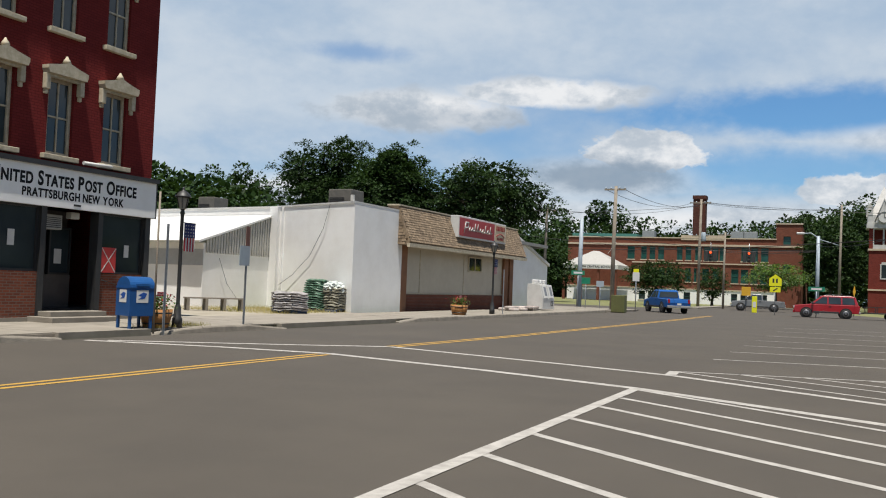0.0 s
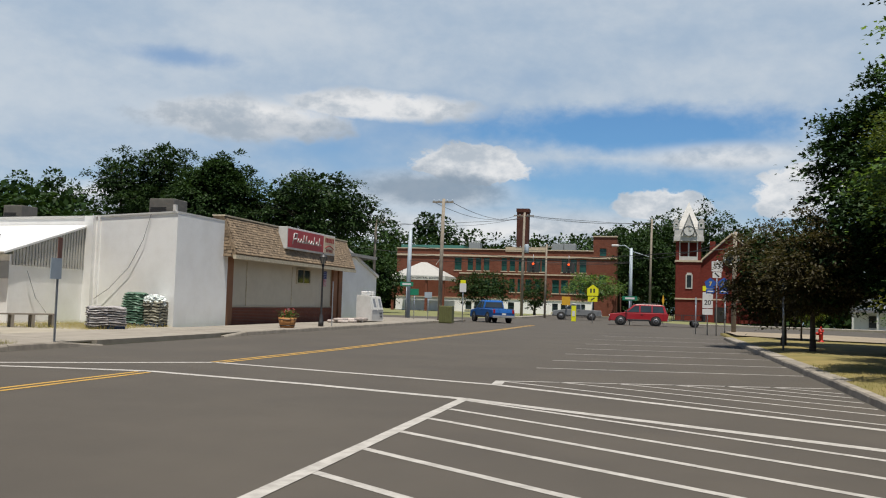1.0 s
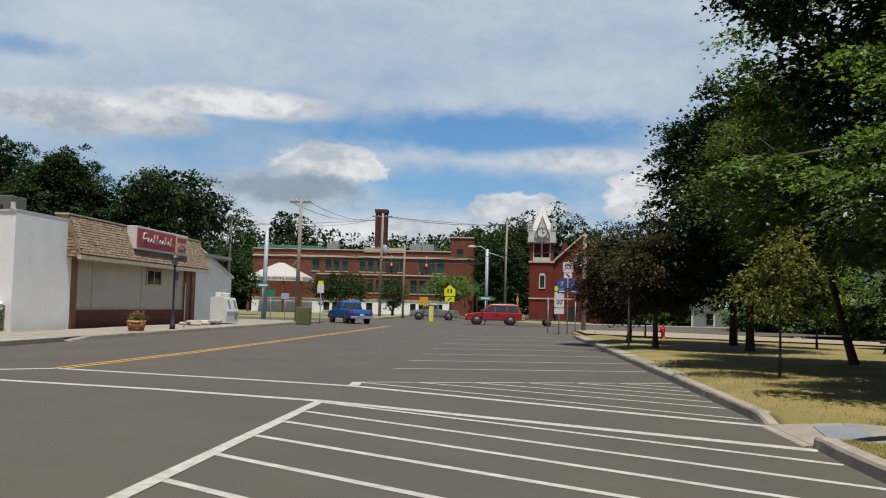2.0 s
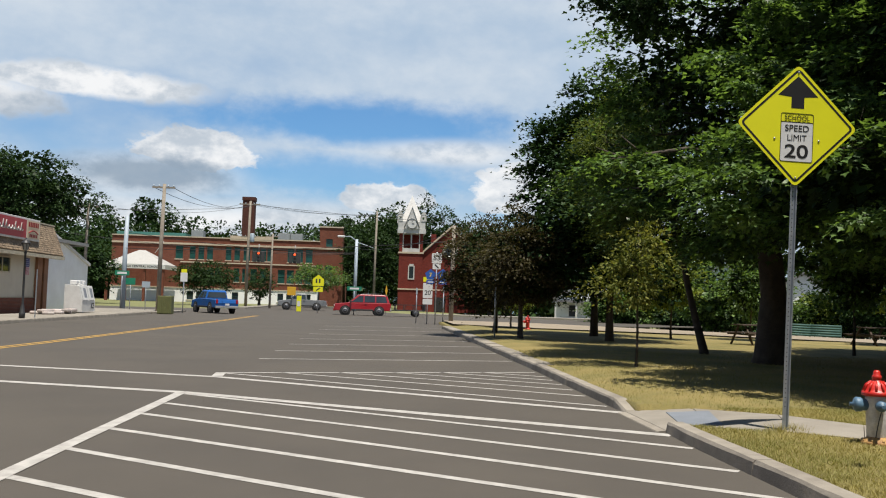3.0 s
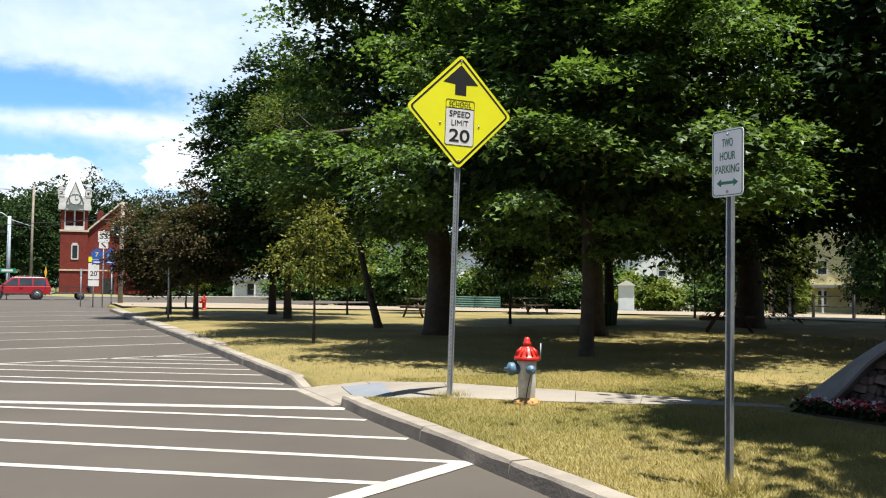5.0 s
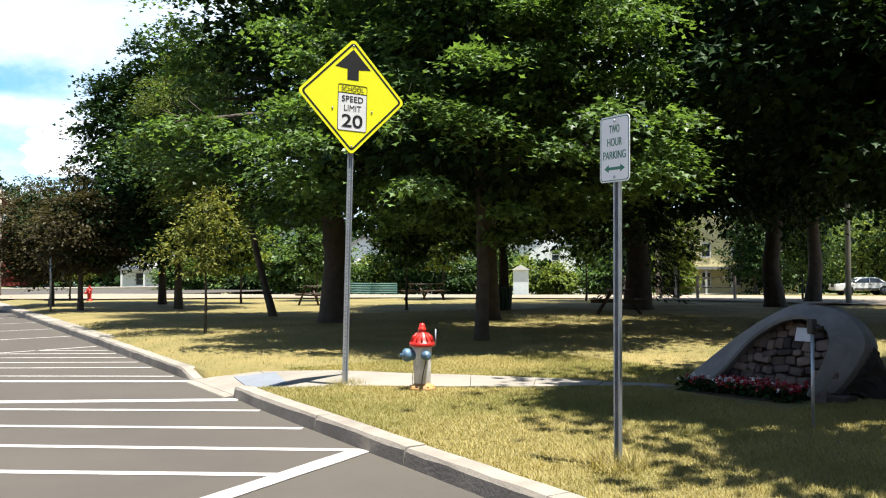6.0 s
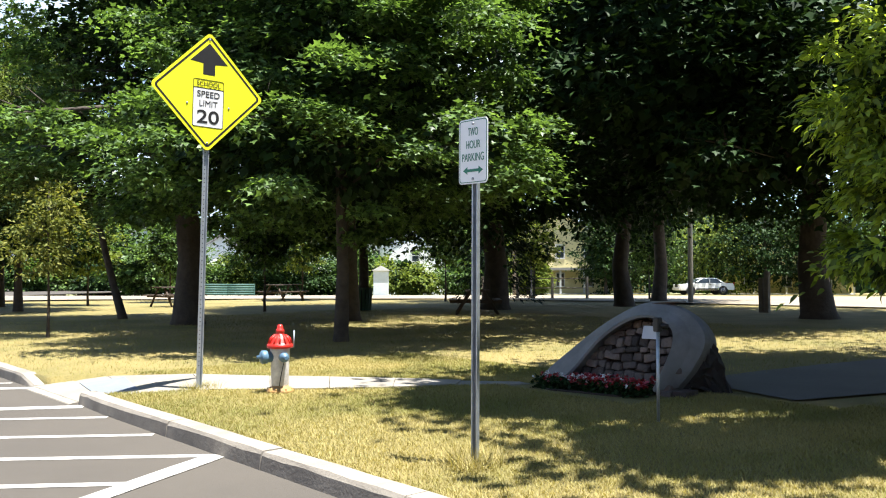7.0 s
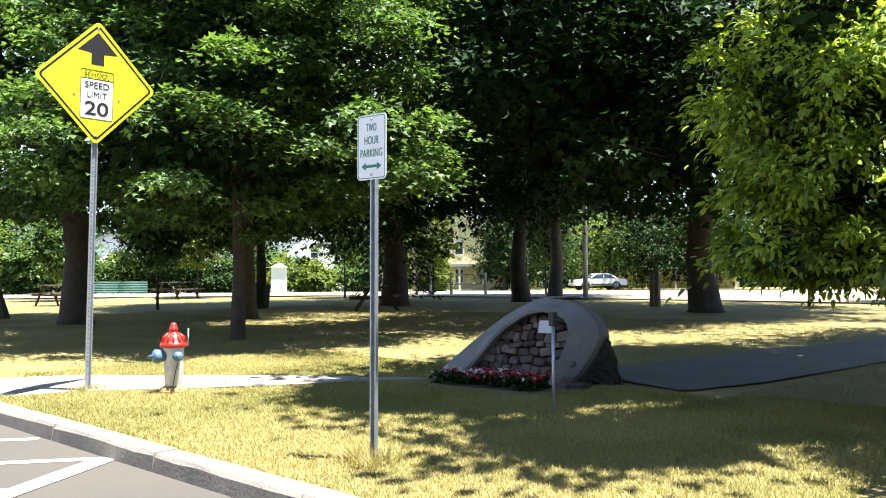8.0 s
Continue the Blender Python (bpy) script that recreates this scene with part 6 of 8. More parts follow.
def hydrant(name, label, place, colours, s=1.0):
    barrel_m, cap_m, nozzle_m, base_m = colours
    root = thing(name, label, "fire hydrant", place, 0)
    root.scale = (s, s, s)
    bm = bmesh.new()
    lathe(bm, [(0.085, 0.05), (0.095, 0.09), (0.102, 0.30), (0.108, 0.46), (0.112, 0.50)], 20)
    part("barrel", bm, barrel_m, root, "chipped white painted barrel")
    bm = bmesh.new()
    lathe(bm, [(0.145, 0.0), (0.15, 0.01), (0.15, 0.035), (0.135, 0.04), (0.13, 0.055), (0.10, 0.065), (0.09, 0.09)], 20)
    for k in range(8):
        a = k * math.tau / 8
        lathe(bm, [(0.014, 0), (0.014, 0.02), (0.006, 0.022)], 6, (0.132 * math.cos(a), 0.132 * math.sin(a), 0.034))
    part("base_flange", bm, base_m, root, "rusty yellow base flange")
    bm = bmesh.new()
    lathe(bm, [(0.14, 0.495), (0.146, 0.50), (0.146, 0.535), (0.13, 0.542), (0.118, 0.56), (0.10, 0.60), (0.07, 0.635), (0.045, 0.65), (0.04, 0.665), (0.05, 0.675), (0.045, 0.70), (0.034, 0.71), (0.034, 0.735), (0.02, 0.755)], 20)
    bonnet = part("bonnet", bm, cap_m, root, "glossy red bonnet with ribs")
    for k in range(12):
        a = k * math.tau / 12
        rib = bmesh.new()
        tube(rib, [(0.128 * math.cos(a), 0.128 * math.sin(a), 0.545), (0.105 * math.cos(a), 0.105 * math.sin(a), 0.605), (0.06 * math.cos(a), 0.06 * math.sin(a), 0.645)], [0.012, 0.011, 0.006], 5)
        part("rib", rib, cap_m, bonnet)
    for ang, r, ln in ((165, 0.072, 0.20), (258, 0.052, 0.17), (60, 0.052, 0.17)):
        bm = bmesh.new()
        lathe(bm, [(r * 0.85, 0.06), (r * 0.85, ln - 0.06), (r, ln - 0.055), (r * 1.05, ln), (r * 0.8, ln + 0.02), (0.022, ln + 0.025), (0.02, ln + 0.06)], 14)
        bm.transform(Matrix.Translation((0, 0, 0.40)) @ Matrix.Rotation(radians(ang), 4, "Z") @ Matrix.Rotation(radians(90), 4, "Y"))
        part("nozzle_cap", bm, nozzle_m, root, "blue nozzle cap")
    ch = bmesh.new()
    pts = [(-0.03 - 0.006 * k, -0.15 + 0.045 * math.sin(k / 10 * math.pi) * 0.2, 0.36 - 0.027 * k) for k in range(11)]
    tube(ch, pts, 0.006, 4)
    part("chain", ch, BLACK, root)
    return root


school_speed_sign()
parking_sign()
HYD_WHITE = mat("chipped_white_paint", (0.72, 0.70, 0.66), (0.38, 0.36, 0.34), 0.5, scale=9, bump=0.3)
HYD_BLUE = mat("nozzle_blue", (0.10, 0.19, 0.27), (0.06, 0.11, 0.17), 0.45, scale=9, bump=0.2)
HYD_BASE = mat("rusty_yellow", (0.48, 0.30, 0.09), (0.22, 0.10, 0.04), 0.7, scale=14, bump=0.4)
near_hydrant = hydrant("fire_hydrant", "white fire hydrant with a red bonnet and blue caps", (5.09, 9.02, 0.195), (HYD_WHITE, RED_PAINT, HYD_BLUE, HYD_BASE))
rod = bmesh.new()
tube(rod, [(0.118, -0.098, 0.50), (0.120, -0.100, 0.69)], 0.008, 6)
part("marker_rod", rod, GREY_PAINT, near_hydrant, "short grey marker rod")
hydrant("fire_hydrant", "plain red fire hydrant by the far kerb", (7.3, 45.0, lawn_z(7.3, 45)), (RED_PAINT, RED_PAINT, RED_PAINT, RED_PAINT), 0.95)


def smooth_line(pts, n):
    """Catmull-Rom line through a few design points."""
    q = [Vector(p) for p in [pts[0]] + list(pts) + [pts[-1]]]
    out = []
    for i in range(1, len(q) - 2):
        for k in range(n):
            t = k / n
            out.append(0.5 * (2 * q[i] + (q[i + 1] - q[i - 1]) * t + (2 * q[i - 1] - 5 * q[i] + 4 * q[i + 1] - q[i + 2]) * t * t + (3 * q[i] - q[i - 1] - 3 * q[i + 1] + q[i + 2]) * t ** 3))
    return out + [q[-1]]


def monument():
    """Shell-shaped arch: x runs along the face, y back into it."""
    root = thing("stone_monument", "curved concrete and fieldstone monument on the lawn", "monument", (7.85, 6.9, 0.17), -80)
    lean = 0.35
    shear = Matrix(((1, 0, 0, 0), (0, 1, lean, 0), (0, 0, 1, 0), (0, 0, 0, 1)))
    con = mat("weathered_concrete", (0.275, 0.275, 0.262), (0.145, 0.142, 0.135), 0.9, scale=2.2, bump=0.2, bscale=30)
    outer = smooth_line([(-0.74, 0.10), (-0.47, 0.35), (-0.02, 0.72), (0.40, 0.96), (0.72, 1.01), (1.12, 0.90), (1.36, 0.63), (1.28, 0.33), (1.13, 0.10)], 6)
    inner = smooth_line([(-0.44, 0.10), (-0.27, 0.28), (-0.02, 0.60), (0.28, 0.82), (0.55, 0.875), (0.80, 0.79), (0.89, 0.62), (0.84, 0.37), (0.74, 0.10)], 6)
    n = len(outer) - 1
    bm = bmesh.new()
    rows = []
    for k, (o, i) in enumerate(zip(outer, inner)):
        f = k / n
        back = 0.10 + 0.20 * f
        o.x -= 0.69 * back
        mid = o.lerp(i, 0.5)
        rows.append([bm.verts.new(q) for q in ((o.x, back, o.y), (o.x + (i.x - o.x) * 0.08, back * 0.75, o.y + (i.y - o.y) * 0.10), (mid.x, back * 0.5 - 0.012, mid.y), (i.x, -0.02, i.y), (i.x + 0.01, 0.0, i.y - 0.03), (i.x, 0.32, i.y - 0.03), (o.x * 0.99, back + 0.22, o.y - 0.06))])
    for r0, r1 in zip(rows, rows[1:]):
        for k in range(7):
            f = bm.faces.new((r0[k], r0[(k + 1) % 7], r1[(k + 1) % 7], r1[k]))
    bm.faces.new(rows[0]), bm.faces.new(rows[-1])
    bmesh.ops.recalc_face_normals(bm, faces=bm.faces[:])
    bm.transform(shear)
    part("arch", bm, con, root, "smooth grey concrete arch band")
    mortar = mat("dark_mortar", (0.060, 0.053, 0.046), (0.035, 0.031, 0.028), 0.95, bump=0.6, bscale=20)
    core = bmesh.new()
    prism(core, [(-0.50, -0.1)] + [(p.x, p.y) for p in inner] + [(0.80, -0.1)], (0.22, 0.5), "y")
    core.transform(shear)
    part("core", core, mortar, root)
    # the rough back and flank fall from the arch to the ground behind
    rnd = random.Random(4)
    fl = bmesh.new()
    grid = []
    for k, o in enumerate(outer):
        f = k / n
        foot = Vector((o.x * 0.9 + 0.34 * f, 1.05 - 0.35 * f, -0.12))
        top = Vector((o.x * 0.985, 0.14 + 0.20 * f + lean * (o.y - 0.03), o.y - 0.03))
        col = []
        for j in range(9):
            q = top.lerp(foot, j / 8) + Vector((0, 0, 0.10 * math.sin(j / 8 * math.pi)))
            if j:
                q += Vector((rnd.uniform(-0.035, 0.035), rnd.uniform(-0.035, 0.035), rnd.uniform(-0.03, 0.03)))
            col.append(fl.verts.new(q))
        grid.append(col)
    for c0, c1 in zip(grid, grid[1:]):
        for j in range(8):
            fl.faces.new((c0[j], c0[j + 1], c1[j + 1], c1[j]))
    bmesh.ops.recalc_face_normals(fl, faces=fl.faces[:])
    part("rubble_flank", fl, mortar, root, "dark rough stone flank")
    stone = mat("fieldstone", (0.175, 0.130, 0.100), (0.075, 0.060, 0.050), 0.9, scale=7, bump=0.9, bscale=24, piece=0.7)
    # fieldstones of uneven size in the recess
    def hollow(x, z):
        best = 0.0
        for p0, p1 in zip(inner, inner[1:]):
            if min(p0.x, p1.x) <= x <= max(p0.x, p1.x) and abs(p1.x - p0.x) > 1e-5:
                best = max(best, p0.y + (p1.y - p0.y) * (x - p0.x) / (p1.x - p0.x))
        return z < best - 0.01
    z, row = 0.0, 0
    while z < 0.86:
        h = rnd.uniform(0.05, 0.12)
        x = -0.46 + rnd.uniform(-0.08, 0.0)
        while x < 0.90:
            w = rnd.uniform(0.06, 0.21)
            if hollow(x + w / 2, z + h / 2):
                s = bmesh.new()
                bmesh.ops.create_icosphere(s, subdivisions=2, radius=0.5)
                for v in s.verts:
                    c = v.co * 2
                    c = Vector([math.copysign(abs(t) ** 0.38, t) for t in c]) * 0.5
                    j = 1 + 0.16 * noise.noise(v.co * 3.1 + Vector((x * 7, z * 9, row)))
                    v.co = Vector((c.x * w * 0.98 * j, c.y * 0.16, c.z * h * 0.98 * j))
                s.transform(shear @ Matrix.Translation((x + w / 2, 0.20 + rnd.uniform(-0.02, 0.03), z + h / 2 + rnd.uniform(-0.02, 0.02))) @ Matrix.Rotation(rnd.uniform(-0.25, 0.25), 4, "Y"))
                part("stone", s, stone, root)
            x += w
        z += h
        row += 1
    part_each("footing_brick", [(0.78, 0.02, -0.1, 0.94, 0.30, 0.08), (0.95, 0.04, -0.1, 1.12, 0.32, 0.09), (-0.72, 0.06, -0.1, -0.46, 0.3, 0.09)], stone, root)
    pl = boxes((-0.09, -0.012, -0.07, 0.09, 0.008, 0.07), bevel=0.004)
    pl.transform(shear @ Matrix.Translation((0.55, 0.10, 0.68)))
    part("plaque", pl, SIGN_WHITE, root, "white plaque on the stones")
    tp = boxes((-0.17, -0.07, 0.0, 0.17, 0.09, 0.012))
    tp.transform(Matrix.Translation((0.66, 0.56, 1.0)) @ Matrix.Rotation(radians(-4), 4, "Y"))
    part("top_plaque", tp, mat("bronze", (0.10, 0.07, 0.05), (0.07, 0.05, 0.04), 0.5, metal=0.6), root)
    # flower bed
    rng = np.random.default_rng(2)
    bed = bmesh.new()
    prism(bed, [(-0.62, 0.10), (-0.64, -0.22), (-0.3, -0.36), (0.5, -0.34), (0.74, -0.15), (0.74, 0.12)], (-0.1, 0.05))
    fb = thing("flower_bed", "bed of red, pink and white flowers before the monument", "flower bed", (7.85, 6.9, 0.17), -80)
    part("soil", bed, mat("soil", (0.05, 0.035, 0.025), (0.03, 0.02, 0.015), 0.95, bump=0.8, bscale=30), fb)
    n = 3000
    q = np.stack([rng.uniform(-0.62, 0.74, n), rng.uniform(-0.32, 0.16, n), rng.uniform(0.02, 0.15, n)], 1)
    me = leaf_cloud(q, rng.normal(size=(n, 3)), rng.uniform(0.04, 0.075, n), 3)
    me.materials.append(DEEP_SHADE)
    tagged(part("foliage", me, DEEP_SHADE, fb), kind="stuff")
    for nm, cnt, col in (("red_blooms", 190, (0.36, 0.020, 0.022)), ("pink_blooms", 70, (0.50, 0.10, 0.14)), ("white_blooms", 70, (0.75, 0.74, 0.70))):
        c = np.stack([np.clip(rng.normal({"red_blooms": 0.15, "pink_blooms": 0.3, "white_blooms": -0.1}[nm], 0.36, cnt), -0.6, 0.72), rng.uniform(-0.30, 0.14, cnt), rng.uniform(0.11, 0.20, cnt)], 1)
        q = np.repeat(c, 5, axis=0)
        d = rng.normal(size=(len(q), 3))
        d[:, 2] = np.abs(d[:, 2])
        me = leaf_cloud(q, d, np.full(len(q), 0.034), 5, droop=0, slim=0.9)
        m = mat(nm + "_petal", col, tuple(v * 0.8 for v in col), 0.6, bump=0.0)
        me.materials.append(m)
        tagged(part(nm, me, m, fb), kind="stuff")


monument()
st = thing("lamp_stand", "short metal post with a black spotlight head", "spotlight", (6.72, 5.12, 0.19))
bm = bmesh.new()
tube(bm, [(0, 0, -0.1), (0, 0, 0.80)], 0.015, 8)
part("post", bm, STEEL, st)
bm = boxes((-0.035, -0.03, 0.80, 0.035, 0.03, 0.93), bevel=0.012)
tube(bm, [(0.0, 0.0, 0.86), (0.06, -0.07, 0.85)], 0.022, 8)
part("spot_head", bm, BLACK, st)

# ---------------------------------------------------------------- pavement things on the shop side
BLUE_BOX = mat("mailbox_blue", (0.012, 0.085, 0.27), (0.010, 0.065, 0.21), 0.4, scale=5, bump=0.05)


def mailbox():
    root = thing("mailbox", "blue steel street mailbox with white emblem plates", "mailbox", (-15.75, 17.0, 0.15), 0)
    w, d = 0.33, 0.30
    prof = [(-d, 0.30), (d, 0.30), (d, 0.98)] + [(d * math.cos(math.pi * k / 12), 0.98 + 0.26 * math.sin(math.pi * k / 12)) for k in range(1, 12)] + [(-d, 0.98)]
    bm = bmesh.new()
    prism(bm, prof, (-w, w), "y")
    part("body", bm, BLUE_BOX, root, "domed blue body")
    for x in (-0.25, 0.25):
        for y in (-0.28, 0.28):
            part("leg", boxes((x - 0.03, y - 0.03, 0.0, x + 0.03, y + 0.03, 0.30)), BLUE_BOX, root)
    part("emblem", boxes((d + 0.002, -0.16, 0.62, d + 0.006, 0.16, 0.92)), SIGN_WHITE, root, "white emblem plate")
    part("emblem", boxes((-0.15, -w - 0.006, 0.62, 0.15, -w - 0.002, 0.92)), SIGN_WHITE, root, "white emblem plate")
    for pl in (0, 1):
        bm = bmesh.new()
        prism(bm, [(-0.11, 0.80), (0.02, 0.87), (0.12, 0.84), (0.06, 0.72), (-0.11, 0.70), (-0.02, 0.76)], (0, 0.003))
        m = Matrix(((0, 0, 1, d + 0.0062), (1, 0, 0, 0), (0, 1, 0, 0), (0, 0, 0, 1))) if pl == 0 else Matrix(((1, 0, 0, 0), (0, 0, -1, -w - 0.0062), (0, 1, 0, 0), (0, 0, 0, 1)))
        part("emblem_mark", put(bm, m), SIGN_BLUE, root)
    part("rim", boxes((-d - 0.012, -w - 0.012, 0.96, d + 0.012, w + 0.012, 0.99)), BLUE_BOX, root)
    part("chute_handle", boxes((d + 0.002, -0.18, 1.04, d + 0.03, 0.18, 1.07)), BLUE_BOX, root)
    root.matrix_basis = pose(-15.75, 17.0, 0.15, 0, 0, -15)


mailbox()


def lamp_post(place):
    root = thing("street_lamp", "black lantern street lamp with a flag banner", "street lamp", place, group="street lamps")
    bm = bmesh.new()
    lathe(bm, [(0.13, 0), (0.13, 0.22), (0.10, 0.26), (0.085, 0.50), (0.06, 0.56), (0.05, 0.6), (0.045, 2.85), (0.07, 2.9), (0.045, 2.95), (0.06, 3.0)], 14)
    part("pole", bm, BLACK, root)
    bm = bmesh.new()
    lathe(bm, [(0.09, 3.0), (0.10, 3.03), (0.15, 3.26), (0.16, 3.30)], 6)
    part("lantern", bm, mat("lantern_glass", (0.33, 0.32, 0.28), (0.25, 0.24, 0.21), 0.3, bump=0.0), root, "frosted lantern glass")
    bm = bmesh.new()
    lathe(bm, [(0.21, 3.30), (0.20, 3.33), (0.12, 3.43), (0.05, 3.47), (0.03, 3.50), (0.035, 3.53), (0.01, 3.57)], 12)
    for k in range(6):
        a = k * math.tau / 6
        tube(bm, [(0.10 * math.cos(a), 0.10 * math.sin(a), 3.02), (0.165 * math.cos(a), 0.165 * math.sin(a), 3.31)], 0.012, 4)
    part("lantern_roof", bm, BLACK, root)
    bm = bmesh.new()
    tube(bm, [(0, 0.0, 2.66), (0, 0.55, 2.66)], 0.012, 5)
    part("banner_arm", bm, BLACK, root)
    flag = part("banner", boxes((-0.006, 0.10, 1.93, 0.006, 0.52, 2.65)), SIGN_WHITE, root, "upright stars and stripes banner")
    part("blue_field", boxes((0.0062, 0.10, 2.28, 0.0085, 0.52, 2.65), (-0.0085, 0.10, 2.28, -0.0062, 0.52, 2.65)), mat("flag_blue", (0.02, 0.03, 0.14), (0.015, 0.02, 0.10)), flag)
    for k in range(4):
        part("red_stripe", boxes((0.0062, 0.10 + 0.108 * k, 1.93, 0.0085, 0.155 + 0.108 * k, 2.278)), mat("flag_red", (0.45, 0.02, 0.03), (0.35, 0.02, 0.03)), flag)
    for r in range(4):
        for c in range(4):
            part("star", boxes((0.0086, 0.14 + 0.1 * c, 2.32 + 0.085 * r, 0.0095, 0.17 + 0.1 * c, 2.35 + 0.085 * r)), SIGN_WHITE, flag)
    return root


lamp = lamp_post((-15.55, 18.3, 0.15))
copy_thing(lamp, pose(-15.8, 41.2, 0.15))


def planter(place, s=1.0):
    root = thing("flower_barrel", "wooden half-barrel planter with flowers and a small flag", "planter", place, group="planters")
    wood = mat("orange_wood", (0.42, 0.20, 0.06), (0.28, 0.12, 0.04), 0.8, scale=5, bump=0.3)
    bm = bmesh.new()
    lathe(bm, [(0.30, 0), (0.36, 0.2), (0.40, 0.45), (0.37, 0.45), (0.34, 0.38)], 18)
    part("barrel", bm, wood, root)
    for z, r in ((0.08, 0.335), (0.34, 0.39)):
        bm = bmesh.new()
        lathe(bm, [(r, z), (r + 0.004, z + 0.04)], 18)
        part("hoop", bm, BLACK, root)
    rng = np.random.default_rng(3)
    n = 500
    p = np.stack([rng.normal(0, 0.17, n), rng.normal(0, 0.17, n), rng.uniform(0.40, 0.75, n)], 1)
    me = leaf_cloud(p, rng.normal(size=(n, 3)), rng.uniform(0.05, 0.1, n), 8)
    me.materials.append(MAPLE)
    tagged(part("foliage", me, MAPLE, root), kind="stuff")
    q = np.stack([rng.normal(0, 0.2, 120), rng.normal(0, 0.2, 120), rng.uniform(0.5, 0.85, 120)], 1)
    me = leaf_cloud(q, rng.normal(size=(120, 3)), np.full(120, 0.06), 9, slim=0.9)
    m = mat("red_blooms_petal", (0.5, 0.03, 0.05))
    me.materials.append(m)
    tagged(part("blooms", me, m, root), kind="stuff")
    fl = boxes((-0.005, 0.0, 0.72, 0.005, 0.24, 0.88))
    part("small_flag", fl, SIGN_WHITE, root)
    part("small_stripe", boxes(*[(0.0052, 0.0, 0.72 + 0.06 * k, 0.007, 0.24, 0.75 + 0.06 * k) for k in range(3)]), mat("flag_red", (0.45, 0.02, 0.03)), root)
    return root


pl = planter((-16.0, 37.6, 0.15))
copy_thing(pl, pose(-15.75, 17.75, 0.15))


def bare_post(place, h, label, back=None, lean=0.0):
    root = thing("sign_post", label, "sign post", place, group="sign posts")
    channel_post(root, h, 0.07, Matrix.Rotation(radians(lean), 4, "X") @ Matrix.Rotation(radians(90), 4, "Z"))
    if back:
        for y0, z0, y1, z1, m in back:
            part("sign_back", boxes((-0.012, y0, z0, 0.012, y1, z1)), m, root, "back of a metal sign")
    return root


BROWN_SIGN = mat("brown_sign_back", (0.16, 0.07, 0.05), (0.12, 0.05, 0.04), 0.6)
bare_post((-15.45, 20.95, 0.15), 2.7, "grey steel post with the back of a sign", [(-0.32, 1.65, 0.12, 2.2, GREY_PAINT), (-0.06, 2.2, 0.10, 2.75, BROWN_SIGN)])
bare_post((-15.1, 17.3, 0.15), 2.55, "plain grey steel sign post")
rod = thing("flag_rod", "thin tall metal rod at the kerb", "rod", (-15.1, 16.95, 0.15))
bm = bmesh.new()
tube(bm, [(0, 0, -0.1), (0.0, 0.0, 3.3)], 0.025, 6)
part("rod", bm, POLE_WOOD, rod)
bare_post((-15.75, 42.6, 0.15), 2.2, "plain grey steel sign post")


def bench(place, turn):
    root = thing("bench", "plain grey wooden bench by the white wall", "bench", place, turn)
    wood = mat("grey_wood", (0.27, 0.24, 0.20), (0.17, 0.15, 0.12), 0.85, scale=5, bump=0.3)
    for k in range(3):
        part("plank", boxes((-1.15, -0.2 + 0.14 * k, 0.45, 1.15, -0.075 + 0.14 * k, 0.5)), wood, root)
    for x in (-1.05, -0.35, 0.35, 1.05):
        for y in (-0.16, 0.18):
            part("leg", boxes((x - 0.05, y - 0.05, 0, x + 0.05, y + 0.05, 0.45)), wood, root)


bench((-22.2, 28.2, 0.14), 55)


